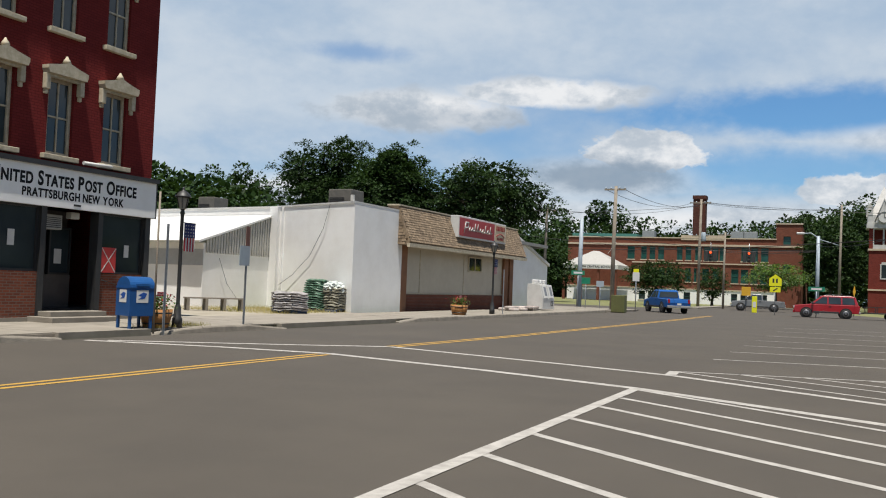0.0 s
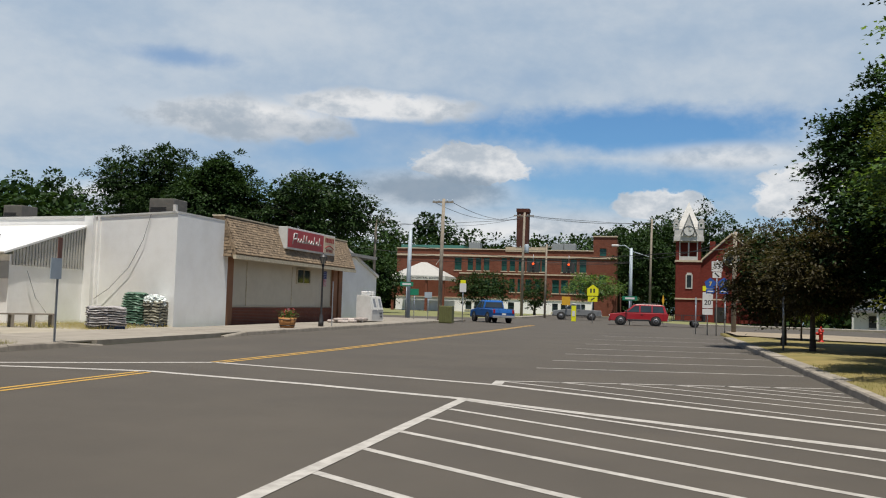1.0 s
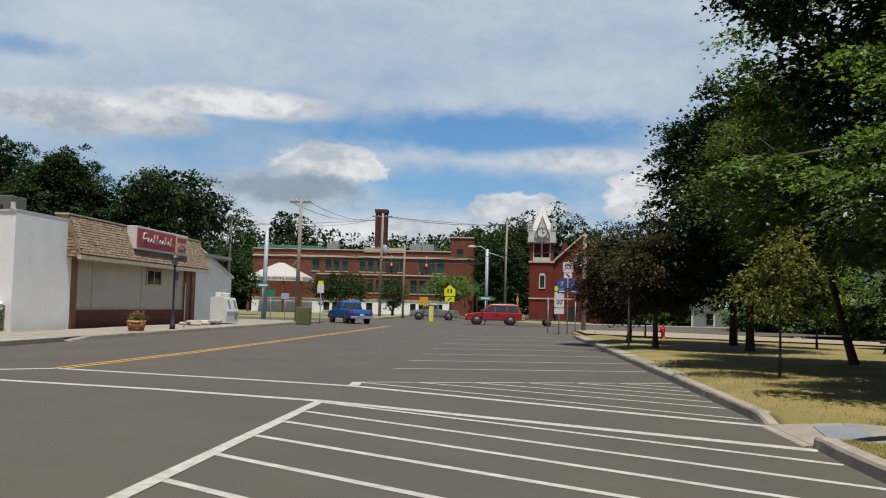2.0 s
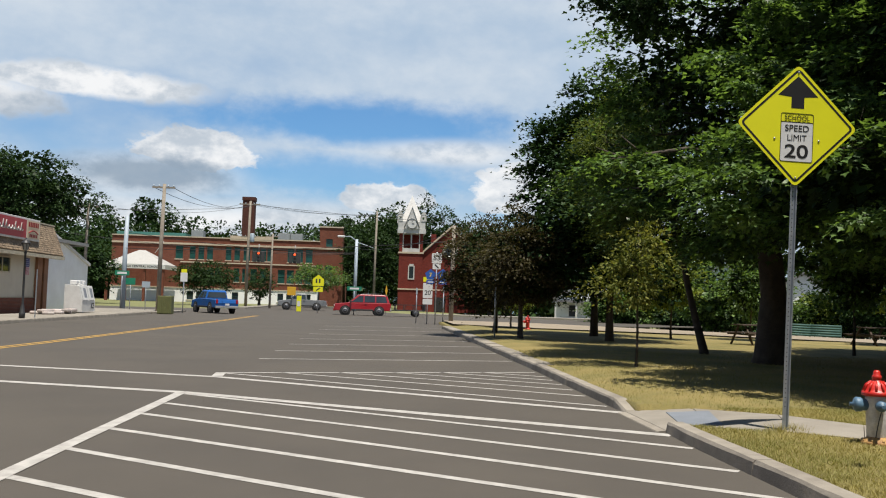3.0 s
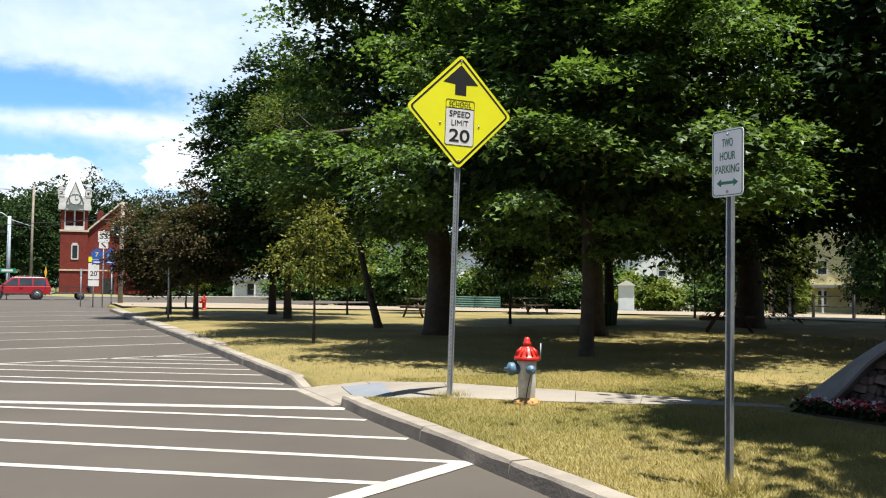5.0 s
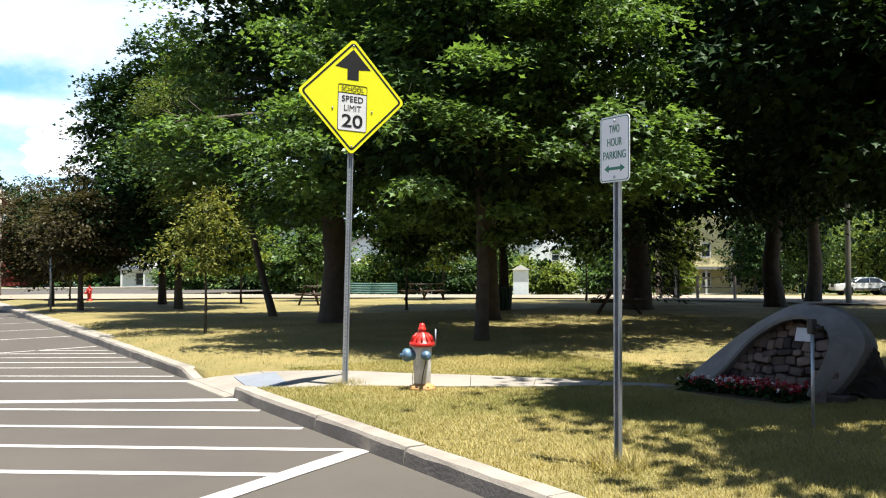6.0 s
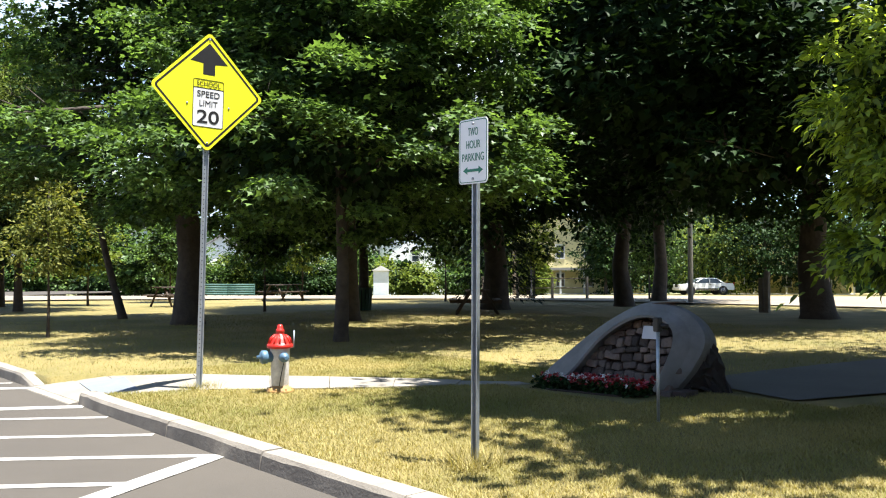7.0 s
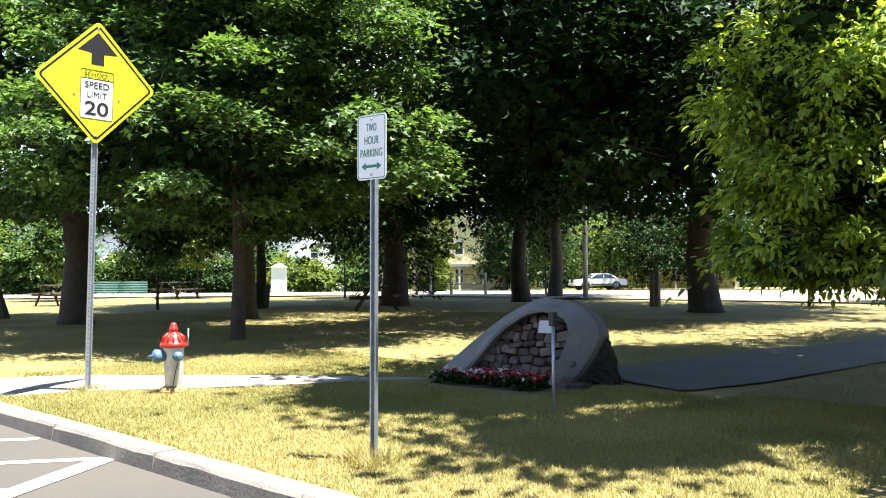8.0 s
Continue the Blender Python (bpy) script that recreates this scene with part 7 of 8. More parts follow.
def pallet(place, turn, half, layers, step, colours, label, lean=0.0, taper=0.0, wrap=False):
    """A pallet under flat slumped bags, layer on layer; optionally a torn plastic cover on top."""
    root = thing("bag_pallet", label, "pallet", place, turn, group="pallets")
    pm = mat("pallet_blue", (0.03, 0.08, 0.20), (0.04, 0.05, 0.09), 0.8)
    for y in (-0.45, 0, 0.45):
        part("bearer", boxes((-half, y - 0.05, 0.0, half, y + 0.05, 0.09)), pm, root)
    for k in range(6):
        part("board", boxes((-half + k * (2 * half - 0.12) / 5, -half, 0.09, -half + 0.12 + k * (2 * half - 0.12) / 5, half, 0.115)), pm, root)
    rnd = random.Random(layers * 7 + int(half * 100))
    z = 0.115
    for r in range(layers):
        w = half * (1 - taper * r / layers) * rnd.uniform(0.97, 1.04)
        q = w * 0.5
        for i in (-1, 1):
            for j in (-1, 1):
                b = bmesh.new()
                bmesh.ops.create_cube(b, size=1.0)
                bmesh.ops.subdivide_edges(b, edges=b.edges[:], cuts=2, use_grid_fill=True)
                for v in b.verts:
                    x, y, h = v.co
                    edge = min(1.0, (max(abs(x), abs(y)) / 0.5) ** 3)
                    v.co = Vector((x * w * 1.02, y * w * 1.02, h * step * (1.25 - 0.75 * edge)))
                    v.co += Vector((rnd.uniform(-0.02, 0.02), rnd.uniform(-0.02, 0.02), rnd.uniform(-0.008, 0.008) - 0.03 * edge * (x * i + y * j > 0.4)))
                b.transform(Matrix.Translation((i * q + rnd.uniform(-0.02, 0.02), j * q + rnd.uniform(-0.02, 0.02) + lean * (r * step) ** 2, z + step * 0.5)))
                part("bag", b, colours[(r + (i > 0)) % len(colours)], root)
        z += step * 0.97
    if wrap:
        b = bmesh.new()
        bmesh.ops.create_icosphere(b, subdivisions=4, radius=1.0)
        for v in b.verts:
            n = 0.75 + 0.35 * rnd.random() + 0.12 * math.sin(v.co.x * 9) * math.cos(v.co.y * 7)
            v.co = Vector((v.co.x * half * 1.1 * n, v.co.y * half * 1.15 * n, (v.co.z * 0.26 if v.co.z > 0 else v.co.z * 0.42) * n))
        b.transform(Matrix.Translation((0, lean * z * z, z)))
        part("torn_wrap", b, mat("torn_plastic", (0.70, 0.74, 0.72), (0.45, 0.50, 0.48), 0.35, scale=7, bump=0.3, bscale=20), root, "crumpled white plastic cover")
    return root


GREY_BAG = mat("grey_bag", (0.42, 0.40, 0.40), (0.24, 0.225, 0.225), 0.45, scale=6, bump=0.4, bscale=14, piece=0.3)
GREEN_BAG = mat("green_bag", (0.085, 0.17, 0.115), (0.040, 0.085, 0.055), 0.45, scale=3, bump=0.4, bscale=14, piece=0.35)
TAN_BAG = mat("tan_bag", (0.30, 0.29, 0.23), (0.20, 0.19, 0.15), 0.6, scale=3, bump=0.4, bscale=14, piece=0.15)
pallet((-19.9, 29.85, 0.145), 40, 0.63, 8, 0.09, (GREY_BAG,), "blue pallet stacked with grey plastic-wrapped bags")
pallet((-20.75, 33.1, 0.145), 12, 0.52, 13, 0.098, (GREEN_BAG,), "leaning stack of green bags beside the white wall", 0.10, 0.30)
pallet((-20.0, 33.3, 0.145), 5, 0.40, 8, 0.12, (TAN_BAG,), "stack of tan bags under torn white plastic", 0.03, 0.0, True)


def ice_box():
    root = thing("ice_box", "white outdoor ice freezer with slanted doors", "ice freezer", (-17.3, 53.4, 0.15), 0)
    bm = bmesh.new()
    prism(bm, [(-0.5, 0.08), (0.5, 0.08), (0.5, 0.7), (0.28, 1.55), (-0.5, 1.6)], (-1.15, 1.15), "y")
    part("case", bm, WHITE_TRIM, root)
    for y in (-0.55, 0.55):
        d = boxes((0.0, y - 0.45, -0.4, 0.03, y + 0.45, 0.4), bevel=0.01)
        d.transform(Matrix.Translation((0.40, 0, 1.12)) @ Matrix.Rotation(radians(-14.5), 4, "Y"))
        door = part("door", d, WHITE_TRIM, root)
        g = boxes((0.031, y - 0.12, -0.25, 0.034, y + 0.3, 0.3))
        g.transform(Matrix.Translation((0.40, 0, 1.12)) @ Matrix.Rotation(radians(-14.5), 4, "Y"))
        part("dark_panel", g, mat("ice_grey", (0.2, 0.22, 0.25), (0.15, 0.16, 0.18)), door)
    letters("lettering", "ICE", 0.42, BLACK, root, Matrix(((0, 0, 1, 0.505), (1, 0, 0, 0.7), (0, 1, 0, 0.4), (0, 0, 0, 1))), 0.9, 0.003, 0.01)
    for y in (-0.8, -0.2, 0.4):
        part("jug", boxes((-0.3, y - 0.15, 1.6, 0.1, y + 0.2, 1.85), bevel=0.05), SIGN_WHITE, root)
    rnd = random.Random(6)
    for k in range(16):
        t = thing("bag", "pale plastic bag lying on the pavement", "bag", (-17.4 + rnd.uniform(-0.5, 0.5), 48.0 + k * 0.26, 0.15 + 0.1 * (k % 2)), rnd.uniform(-30, 30), group="bags by the ice freezer")
        part("sack", boxes((-0.3, -0.2, 0, 0.3, 0.2, 0.16), bevel=0.06), mat("mixed_bag", (0.5, 0.47, 0.44), (0.22, 0.14, 0.12), 0.5, scale=3, piece=0.35), t)


ice_box()


# ---------------------------------------------------------------- poles, wires, far signs
def utility_pole(place, h, r=0.15, arms=((0.3, 1.1),), label="weathered wooden utility pole", material=None, turn=0, drum=None):
    root = thing("utility_pole", label, "utility pole", place, turn, group="utility poles")
    bm = bmesh.new()
    tube(bm, [(0, 0, -0.3), (0, 0, h * 0.5), (0.02 * h * 0.3, 0, h)], [r, r * 0.85, r * 0.7], 10)
    part("pole", bm, material or POLE_WOOD, root)
    for dz, half in arms:
        arm = part("cross_arm", boxes((-half, -0.06, h - dz - 0.06, half, 0.06, h - dz + 0.06)), POLE_WOOD, root)
        for x in (-half + 0.1, -half * 0.4, half * 0.4, half - 0.1):
            b = bmesh.new()
            lathe(b, [(0.05, 0), (0.06, 0.05), (0.03, 0.14)], 8, (x, 0, h - dz + 0.06))
            part("insulator", b, GREY_PAINT, arm)
    if drum:
        b = bmesh.new()
        lathe(b, [(0.25, 0), (0.27, 0.05), (0.27, 0.9), (0.2, 1.0)], 12, (0.42, 0, drum))
        part("transformer", b, GREY_PAINT, root, "grey pole transformer")
    return root


utility_pole((-15.85, 65.7, 0.1), 9.1, 0.17, ((0.25, 0.8),))
utility_pole((-15.8, 106.8, 0.0), 12.4, 0.18, ((0.4, 1.2), (4.2, 0.9)), drum=7.6)
utility_pole((-12.6, 103.2, 0.0), 8.4, 0.13, ((0.3, 0.7),))
utility_pole((-1.1, 117.9, 0.0), 12.8, 0.17, ())
utility_pole((4.3, 56.2, 0.1), 6.1, 0.15, ())
utility_pole((-22.9, 71.4, 0.1), 8.2, 0.15, ((0.4, 0.8),))
utility_pole((-20.7, 74.2, 0.1), 7.4, 0.22, (), "grey-blue steel signal pole", GREY_PAINT)
utility_pole((45.0, 47.0, ground_z(45, 47)), 8.5, 0.14, ((0.3, 0.9), (0.9, 0.9)))


def street_light(place, h, reach):
    root = thing("street_light", "tall grey street light with a long arm", "street light", place)
    bm = bmesh.new()
    tube(bm, [(0, 0, -0.2), (0, 0, h)], [0.2, 0.16], 10)
    part("pole", bm, GREY_PAINT, root)
    bm = bmesh.new()
    tube(bm, [(0, 0, h - 0.2), (reach * 0.5, 0, h + 0.3), (reach, 0, h + 0.25)], 0.06, 6)
    tube(bm, [(0, 0, h - 0.3), (1.9, 0, h - 0.9)], 0.04, 6)
    arm = part("arm", bm, GREY_PAINT, root)
    part("lamp_head", boxes((reach - 0.7, -0.2, h + 0.15, reach + 0.1, 0.2, h + 0.38), bevel=0.08), WHITE_TRIM, arm)


street_light((-3.0, 99.9, 0.0), 7.9, -1.4)
WIRE = mat("wire_black", (0.03, 0.03, 0.03), (0.02, 0.02, 0.02), 0.6, bump=0.0)


def wire(a, b, sag, r=0.02):
    a, b = Vector(a), Vector(b)
    bm = bmesh.new()
    tube(bm, [a.lerp(b, k / 14) - Vector((0, 0, sag * 4 * (k / 14) * (1 - k / 14))) for k in range(15)], r, 4)
    tagged(new("wire", to_mesh("wire", bm, WIRE)), "thin black overhead cable sagging between poles", "cable", "overhead cables")


for dx in (-0.7, 0.7):
    wire((-15.85 + dx, 65.7, 8.95), (-15.8 + dx, 106.8, 12.1), 0.9)
    wire((-15.8 + dx, 106.8, 12.1), (-1.1 + dx * 0.2, 117.9, 12.4), 0.5)
wire((-22.9, 71.4, 7.9), (-60, 74, 8.4), 0.6)
wire((-22.9, 71.4, 8.1), (-15.8, 106.8, 11.9), 0.8)
wire((-15.8, 106.8, 12.0), (60, 112, 12.0), 1.4, 0.03)
wire((-15.8, 106.8, 11.6), (-75, 100, 12.0), 1.4, 0.03)
wire((-20.7, 74.2, 6.2), (-3.0, 99.9, 6.4), 0.4, 0.03)
wire((-20.7, 74.2, 4.9), (4.3, 56.2, 5.2), 0.3, 0.025)
wire((4.3, 56.2, 5.8), (-3.0, 99.9, 6.9), 0.5)
wire((-12.6, 103.2, 6.2), (-3.0, 99.9, 6.3), 0.15, 0.03)
wire((-40, 98, 8.2), (-3.0, 99.9, 6.3), 0.8, 0.03)


def signal_head(place):
    root = thing("traffic_light", "traffic light hung on a cable showing red", "traffic light", place, group="traffic lights")
    for dx, turn in ((-0.42, 30), (0.0, 0), (0.42, -30)):
        bm = boxes((dx - 0.18, -0.15, -0.55, dx + 0.18, 0.15, 0.55), bevel=0.03)
        part("case", bm, mat("signal_yellow", (0.05, 0.05, 0.045), (0.03, 0.03, 0.03), 0.5), root)
    b = bmesh.new()
    tube(b, [(0, 0, 0.5), (0, 0, 1.3)], 0.03, 6)
    part("hanger", b, STEEL, root)
    for z, m in ((0.34, None), (0.0, DARK), (-0.34, DARK)):
        b = bmesh.new()
        lathe(b, [(0.12, 0), (0.12, 0.02), (0.08, 0.05)], 12)
        b.transform(Matrix.Translation((0, -0.152, z)) @ Matrix.Rotation(radians(90), 4, "X"))
        if m is None:
            m = MATS.get("red_signal") or mat("red_signal", (0.6, 0.05, 0.01), (0.5, 0.04, 0.01), 0.4, bump=0.0)
            bs = m.node_tree.nodes["Principled BSDF"]
            bs.inputs["Emission Color"].default_value, bs.inputs["Emission Strength"].default_value = (1.0, 0.10, 0.02, 1), 1.2
        part("lens", b, m, root)


signal_head((-12.8, 94.1, 5.4))
signal_head((-9.16, 94.5, 5.4))


def post_sign(place, h, plates, label, turn=0, posts=1):
    """Sign on a post; plates are (shape, z, width, height, material)."""
    root = thing("road_sign", label, "road sign", place, turn, group="road signs")
    b = bmesh.new()
    tube(b, [(0, 0.03, -0.2), (0, 0.03, h)], 0.035, 6)
    part("post", b, STEEL, root)
    for shape, x, z, w, hh, m in plates:
        if shape == "rect":
            pts = rounded(w, hh, 0.03)
        elif shape == "pent":
            pts = [(-w / 2, -hh / 2), (w / 2, -hh / 2), (w / 2, hh * 0.12), (0, hh / 2), (-w / 2, hh * 0.12)]
        elif shape == "pent_down":
            pts = [(-w * 0.32, -hh / 2), (w * 0.32, -hh / 2), (w / 2, hh * 0.1), (0, hh / 2), (-w / 2, hh * 0.1)]
        else:
            pts = [(0, -hh / 2), (w / 2, 0), (0, hh / 2), (-w / 2, 0)]
        part("sign_plate", put(plate(pts, 0.01), Matrix.Translation((x, -0.005, z)) @ FACE_SOUTH), m, root)
    return root


def mark(root, body, size, m, x, z, y=-0.0175, wide=1.0):
    letters("lettering", body, size, m, root, Matrix.Translation((x, y, z)) @ FACE_SOUTH, wide, 0.001, 0.006)


s = post_sign((-5.75, 81.8, 0.0), 3.3, [("pent", 0, 2.95, 1.0, 1.0, SIGN_YELLOW), ("rect", 0, 2.15, 0.85, 0.45, SIGN_YELLOW)], "yellow school crossing sign with an arrow plate")
part("arrow_mark", put(boxes((-0.2, -0.05, 0.0, 0.22, 0.05, 0.004)), Matrix.Translation((0, -0.016, 2.15)) @ FACE_SOUTH @ Matrix.Rotation(radians(35), 4, "Z")), BLACK, s)
for x in (-0.16, 0.12):
    part("figure_mark", put(boxes((-0.07, -0.2, 0.0, 0.07, 0.16, 0.004)), Matrix.Translation((x, -0.016, 2.92)) @ FACE_SOUTH), BLACK, s)
s = post_sign((3.3, 55.9, 0.1), 4.4, [("rect", 0, 4.0, 0.62, 0.60, SIGN_WHITE), ("rect", 0, 3.5, 0.5, 0.36, SIGN_WHITE), ("pent_down", -0.36, 3.0, 0.68, 0.66, SIGN_BLUE), ("pent_down", 0.4, 3.0, 0.74, 0.70, SIGN_BLUE), ("rect", -0.36, 2.52, 0.5, 0.26, SIGN_BLUE), ("rect", 0.4, 2.52, 0.5, 0.26, SIGN_BLUE)], "cluster of state and county route signs")
mark(s, "53", 0.42, BLACK, 0, 4.0)
mark(s, "7", 0.36, mat("county_gold", (0.75, 0.55, 0.08)), -0.36, 2.95)
mark(s, "122", 0.30, MATS["county_gold"], 0.4, 2.95)
for x in (-0.36, 0.4):
    part("arrow_mark", put(boxes((-0.17, -0.035, 0, 0.17, 0.035, 0.003)), Matrix.Translation((x, -0.016, 2.52)) @ FACE_SOUTH), SIGN_WHITE, s)
part("arrow_mark", put(boxes((-0.17, -0.04, 0, 0.17, 0.04, 0.003)), Matrix.Translation((0, -0.016, 3.5)) @ FACE_SOUTH @ Matrix.Rotation(radians(-45), 4, "Z")), BLACK, s)
s = post_sign((2.85, 57.0, 0.05), 2.7, [("rect", 0, 2.75, 0.6, 0.3, SIGN_YELLOW), ("rect", 0, 2.05, 0.6, 0.95, SIGN_WHITE), ("rect", 0, 1.35, 0.6, 0.35, SIGN_WHITE)], "white speed limit sign with a yellow school strip")
mark(s, "20", 0.4, BLACK, 0, 1.9)
s = post_sign((4.3, 34.2, 0.15), 2.6, [("rect", 0.0, 2.4, 0.06, 0.5, SIGN_WHITE), ("rect", 0.0, 1.98, 0.07, 0.3, GREY_PAINT)], "small white parking sign seen edge-on")
s = post_sign((-20.0, 71.2, 0.1), 2.9, [("rect", 0.0, 2.75, 1.1, 0.36, SIGN_GREEN)], "green street name sign on a post")
part("name_bar", put(boxes((-0.36, -0.08, 0, 0.36, 0.08, 0.003)), Matrix.Translation((0, -0.016, 2.75)) @ FACE_SOUTH), SIGN_WHITE, s)
s = post_sign((-2.45, 79.9, 0.0), 2.5, [("rect", 0.0, 2.3, 1.25, 0.36, SIGN_GREEN)], "green street name sign on a post")
part("name_bar", put(boxes((-0.4, -0.08, 0, 0.4, 0.08, 0.003)), Matrix.Translation((0, -0.016, 2.3)) @ FACE_SOUTH), SIGN_WHITE, s)
post_sign((-14.3, 66.5, 0.1), 2.9, [("rect", 0.0, 2.5, 0.5, 0.65, SIGN_WHITE), ("rect", 0, 2.95, 0.4, 0.25, SIGN_YELLOW)], "white sign plate on a steel post")
post_sign((-18.6, 68.5, 0.1), 2.3, [("rect", 0.0, 2.1, 0.7, 0.5, SIGN_GREEN)], "small green sign plate on a steel post")
post_sign((-17.6, 69.0, 0.1), 2.1, [("rect", 0.0, 1.9, 0.6, 0.45, GREY_PAINT)], "plain grey back of a sign on a post")
post_sign((-9.6, 97.0, 0.1), 2.2, [("rect", 0, 1.9, 0.9, 0.9, mat("orange_sign", (0.65, 0.36, 0.02), (0.55, 0.3, 0.02)))], "orange-yellow square sign on a post")
post_sign((0.4, 90.5, 0.1), 2.6, [("diamond", 0, 2.2, 0.25, 1.1, mat("orange_sign", (0.65, 0.36, 0.02)))], "yellow warning sign seen edge-on")
post_sign((2.2, 57.8, 0.05), 2.2, [("rect", 0, 2.0, 0.1, 0.4, GREY_PAINT)], "bare steel sign post")
post_sign((3.9, 57.6, 0.05), 2.4, [("rect", 0, 2.2, 0.1, 0.4, GREY_PAINT)], "bare steel sign post")

cab = thing("utility_cabinet", "olive green utility cabinet at the corner", "utility cabinet", (-14.6, 62.6, 0.02))
part("case", boxes((-0.47, -0.4, 0, 0.47, 0.4, 1.2), bevel=0.03), mat("olive", (0.13, 0.14, 0.045), (0.10, 0.10, 0.035), 0.6), cab)
for k in range(7):
    part("rib", boxes((-0.43 + 0.13 * k, -0.425, 0.05, -0.36 + 0.13 * k, -0.402, 1.14)), MATS["olive"], cab)
bol = thing("yellow_bollard", "yellow and white pump sign pillar", "bollard", (-8.0, 88.5, 0))
part("pillar", boxes((-0.22, -0.12, 0, 0.22, 0.12, 1.5), bevel=0.02), SIGN_YELLOW, bol)
part("label_panel", boxes((-0.14, -0.13, 0.5, 0.14, -0.122, 1.0)), SIGN_WHITE, bol)


# ---------------------------------------------------------------- vehicles
def wheel(parent, x, y, r, side):
    b = bmesh.new()
    lathe(b, [(r * 0.7, -0.11), (r * 0.96, -0.11), (r, -0.07), (r, 0.07), (r * 0.96, 0.11), (r * 0.7, 0.11)], 22)
    b.transform(Matrix.Translation((x, y, r)) @ Matrix.Rotation(radians(90), 4, "X"))
    w = part("wheel", b, mat("tyre", (0.02, 0.02, 0.02), (0.03, 0.03, 0.03), 0.85), parent)
    b = bmesh.new()
    lathe(b, [(r * 0.68, -0.02), (r * 0.62, 0.03), (r * 0.25, 0.0), (r * 0.15, 0.04)], 14)
    for k in range(5):
        a = k * math.tau / 5
        box(b, -0.03, -0.03, 0, 0.03, 0.03, 0.01)
    b.transform(Matrix.Translation((x, y + side * 0.1, r)) @ Matrix.Rotation(radians(-90 * side), 4, "X"))
    part("rim", b, mat("alloy", (0.24, 0.24, 0.25), (0.14, 0.14, 0.15), 0.4, metal=0.8), w)


def vehicle(name, label, place, turn, L, W, prof, cabin, glass, paint, r, axles, category, bed=None, arch=0.08):
    """Body pushed from a side profile and drawn in at the roof; length runs along x with the nose at +x."""
    root = thing(name, label, category, place, turn)
    h_belt = cabin[0][1]

    def shell(profile, inset):
        bm = bmesh.new()
        a = [bm.verts.new((x, -W / 2 + inset(z), z)) for x, z in profile]
        b = [bm.verts.new((x, W / 2 - inset(z), z)) for x, z in profile]
        bm.faces.new(a), bm.faces.new(b[::-1])
        for i in range(len(profile)):
            j = (i + 1) % len(profile)
            f = bm.faces.new((a[j], a[i], b[i], b[j]))
        bmesh.ops.recalc_face_normals(bm, faces=bm.faces[:])
        bmesh.ops.bevel(bm, geom=[e for e in bm.edges if e.calc_face_angle(0) > 0.5], offset=0.045, segments=2, profile=0.5, affect="EDGES")
        return bm

    body = part("body", shell(prof, lambda z: 0.0 if z < h_belt * 0.85 else 0.03), paint, root)
    part("cabin", shell(cabin, lambda z: 0.04 + 0.26 * max(0, z - h_belt)), paint, root)
    for pts in glass:
        for sgn in (-1, 1):
            bm = bmesh.new()
            vs = [bm.verts.new((x, sgn * (W / 2 - 0.036 - 0.26 * max(0, z - h_belt) + 0.006), z)) for x, z in pts]
            vs2 = [bm.verts.new((x, sgn * (W / 2 - 0.036 - 0.26 * max(0, z - h_belt) - 0.03), z)) for x, z in pts]
            bm.faces.new(vs), bm.faces.new(vs2)
            for i in range(len(vs)):
                bm.faces.new((vs[i], vs[(i + 1) % len(vs)], vs2[(i + 1) % len(vs)], vs2[i]))
            bmesh.ops.recalc_face_normals(bm, faces=bm.faces[:])
            part("side_window", bm, GLASS, root)
    # windscreens follow the cabin's end slopes
    for (x0, z0), (x1, z1) in ((cabin[-1], cabin[-2]), (cabin[0], cabin[1])):
        bm = bmesh.new()
        out = 0.03 if x0 > x1 else -0.03
        q = []
        for f in (0.12, 0.88):
            x, z = x0 + (x1 - x0) * f + out, z0 + (z1 - z0) * f
            wy = W / 2 - 0.14 - 0.26 * max(0, z - h_belt)
            q.append(((x, -wy, z), (x, wy, z)))
        prismatic = [q[0][0], q[0][1], q[1][1], q[1][0]]
        vs = [bm.verts.new(p) for p in prismatic]
        vs2 = [bm.verts.new((p[0] - out * 1.2, p[1], p[2])) for p in prismatic]
        bm.faces.new(vs), bm.faces.new(vs2)
        for i in range(4):
            bm.faces.new((vs[i], vs[(i + 1) % 4], vs2[(i + 1) % 4], vs2[i]))
        bmesh.ops.recalc_face_normals(bm, faces=bm.faces[:])
        part("windscreen", bm, GLASS, root)
    for ax in axles:
        for s_ in (-1, 1):
            wheel(root, ax, s_ * (W / 2 - 0.10), r, s_)
            # Flat black disc that stands for the shade inside the arch.
            b = bmesh.new()
            lathe(b, [(r + arch, 0), (r + arch, 0.012)], 20)
            b.transform(Matrix.Translation((ax, s_ * (W / 2 - 0.004), r)) @ Matrix.Rotation(radians(-90 * s_), 4, "X"))
            part("wheel_arch", b, DARK, root)
    nose, tail = max(x for x, z in prof), min(x for x, z in prof)
    for s_ in (-1, 1):
        part("headlight", boxes((nose - 0.06, s_ * W * 0.36 - 0.17, 0.72, nose + 0.012, s_ * W * 0.36 + 0.17, 0.88), bevel=0.02), mat("lamp_clear", (0.7, 0.7, 0.7), (0.6, 0.6, 0.6), 0.15), root)
        part("tail_light", boxes((tail - 0.012, s_ * W * 0.42 - 0.08, 0.75, tail + 0.05, s_ * W * 0.42 + 0.08, 1.05), bevel=0.02), mat("lamp_red", (0.35, 0.01, 0.01), (0.3, 0.01, 0.01), 0.2), root)
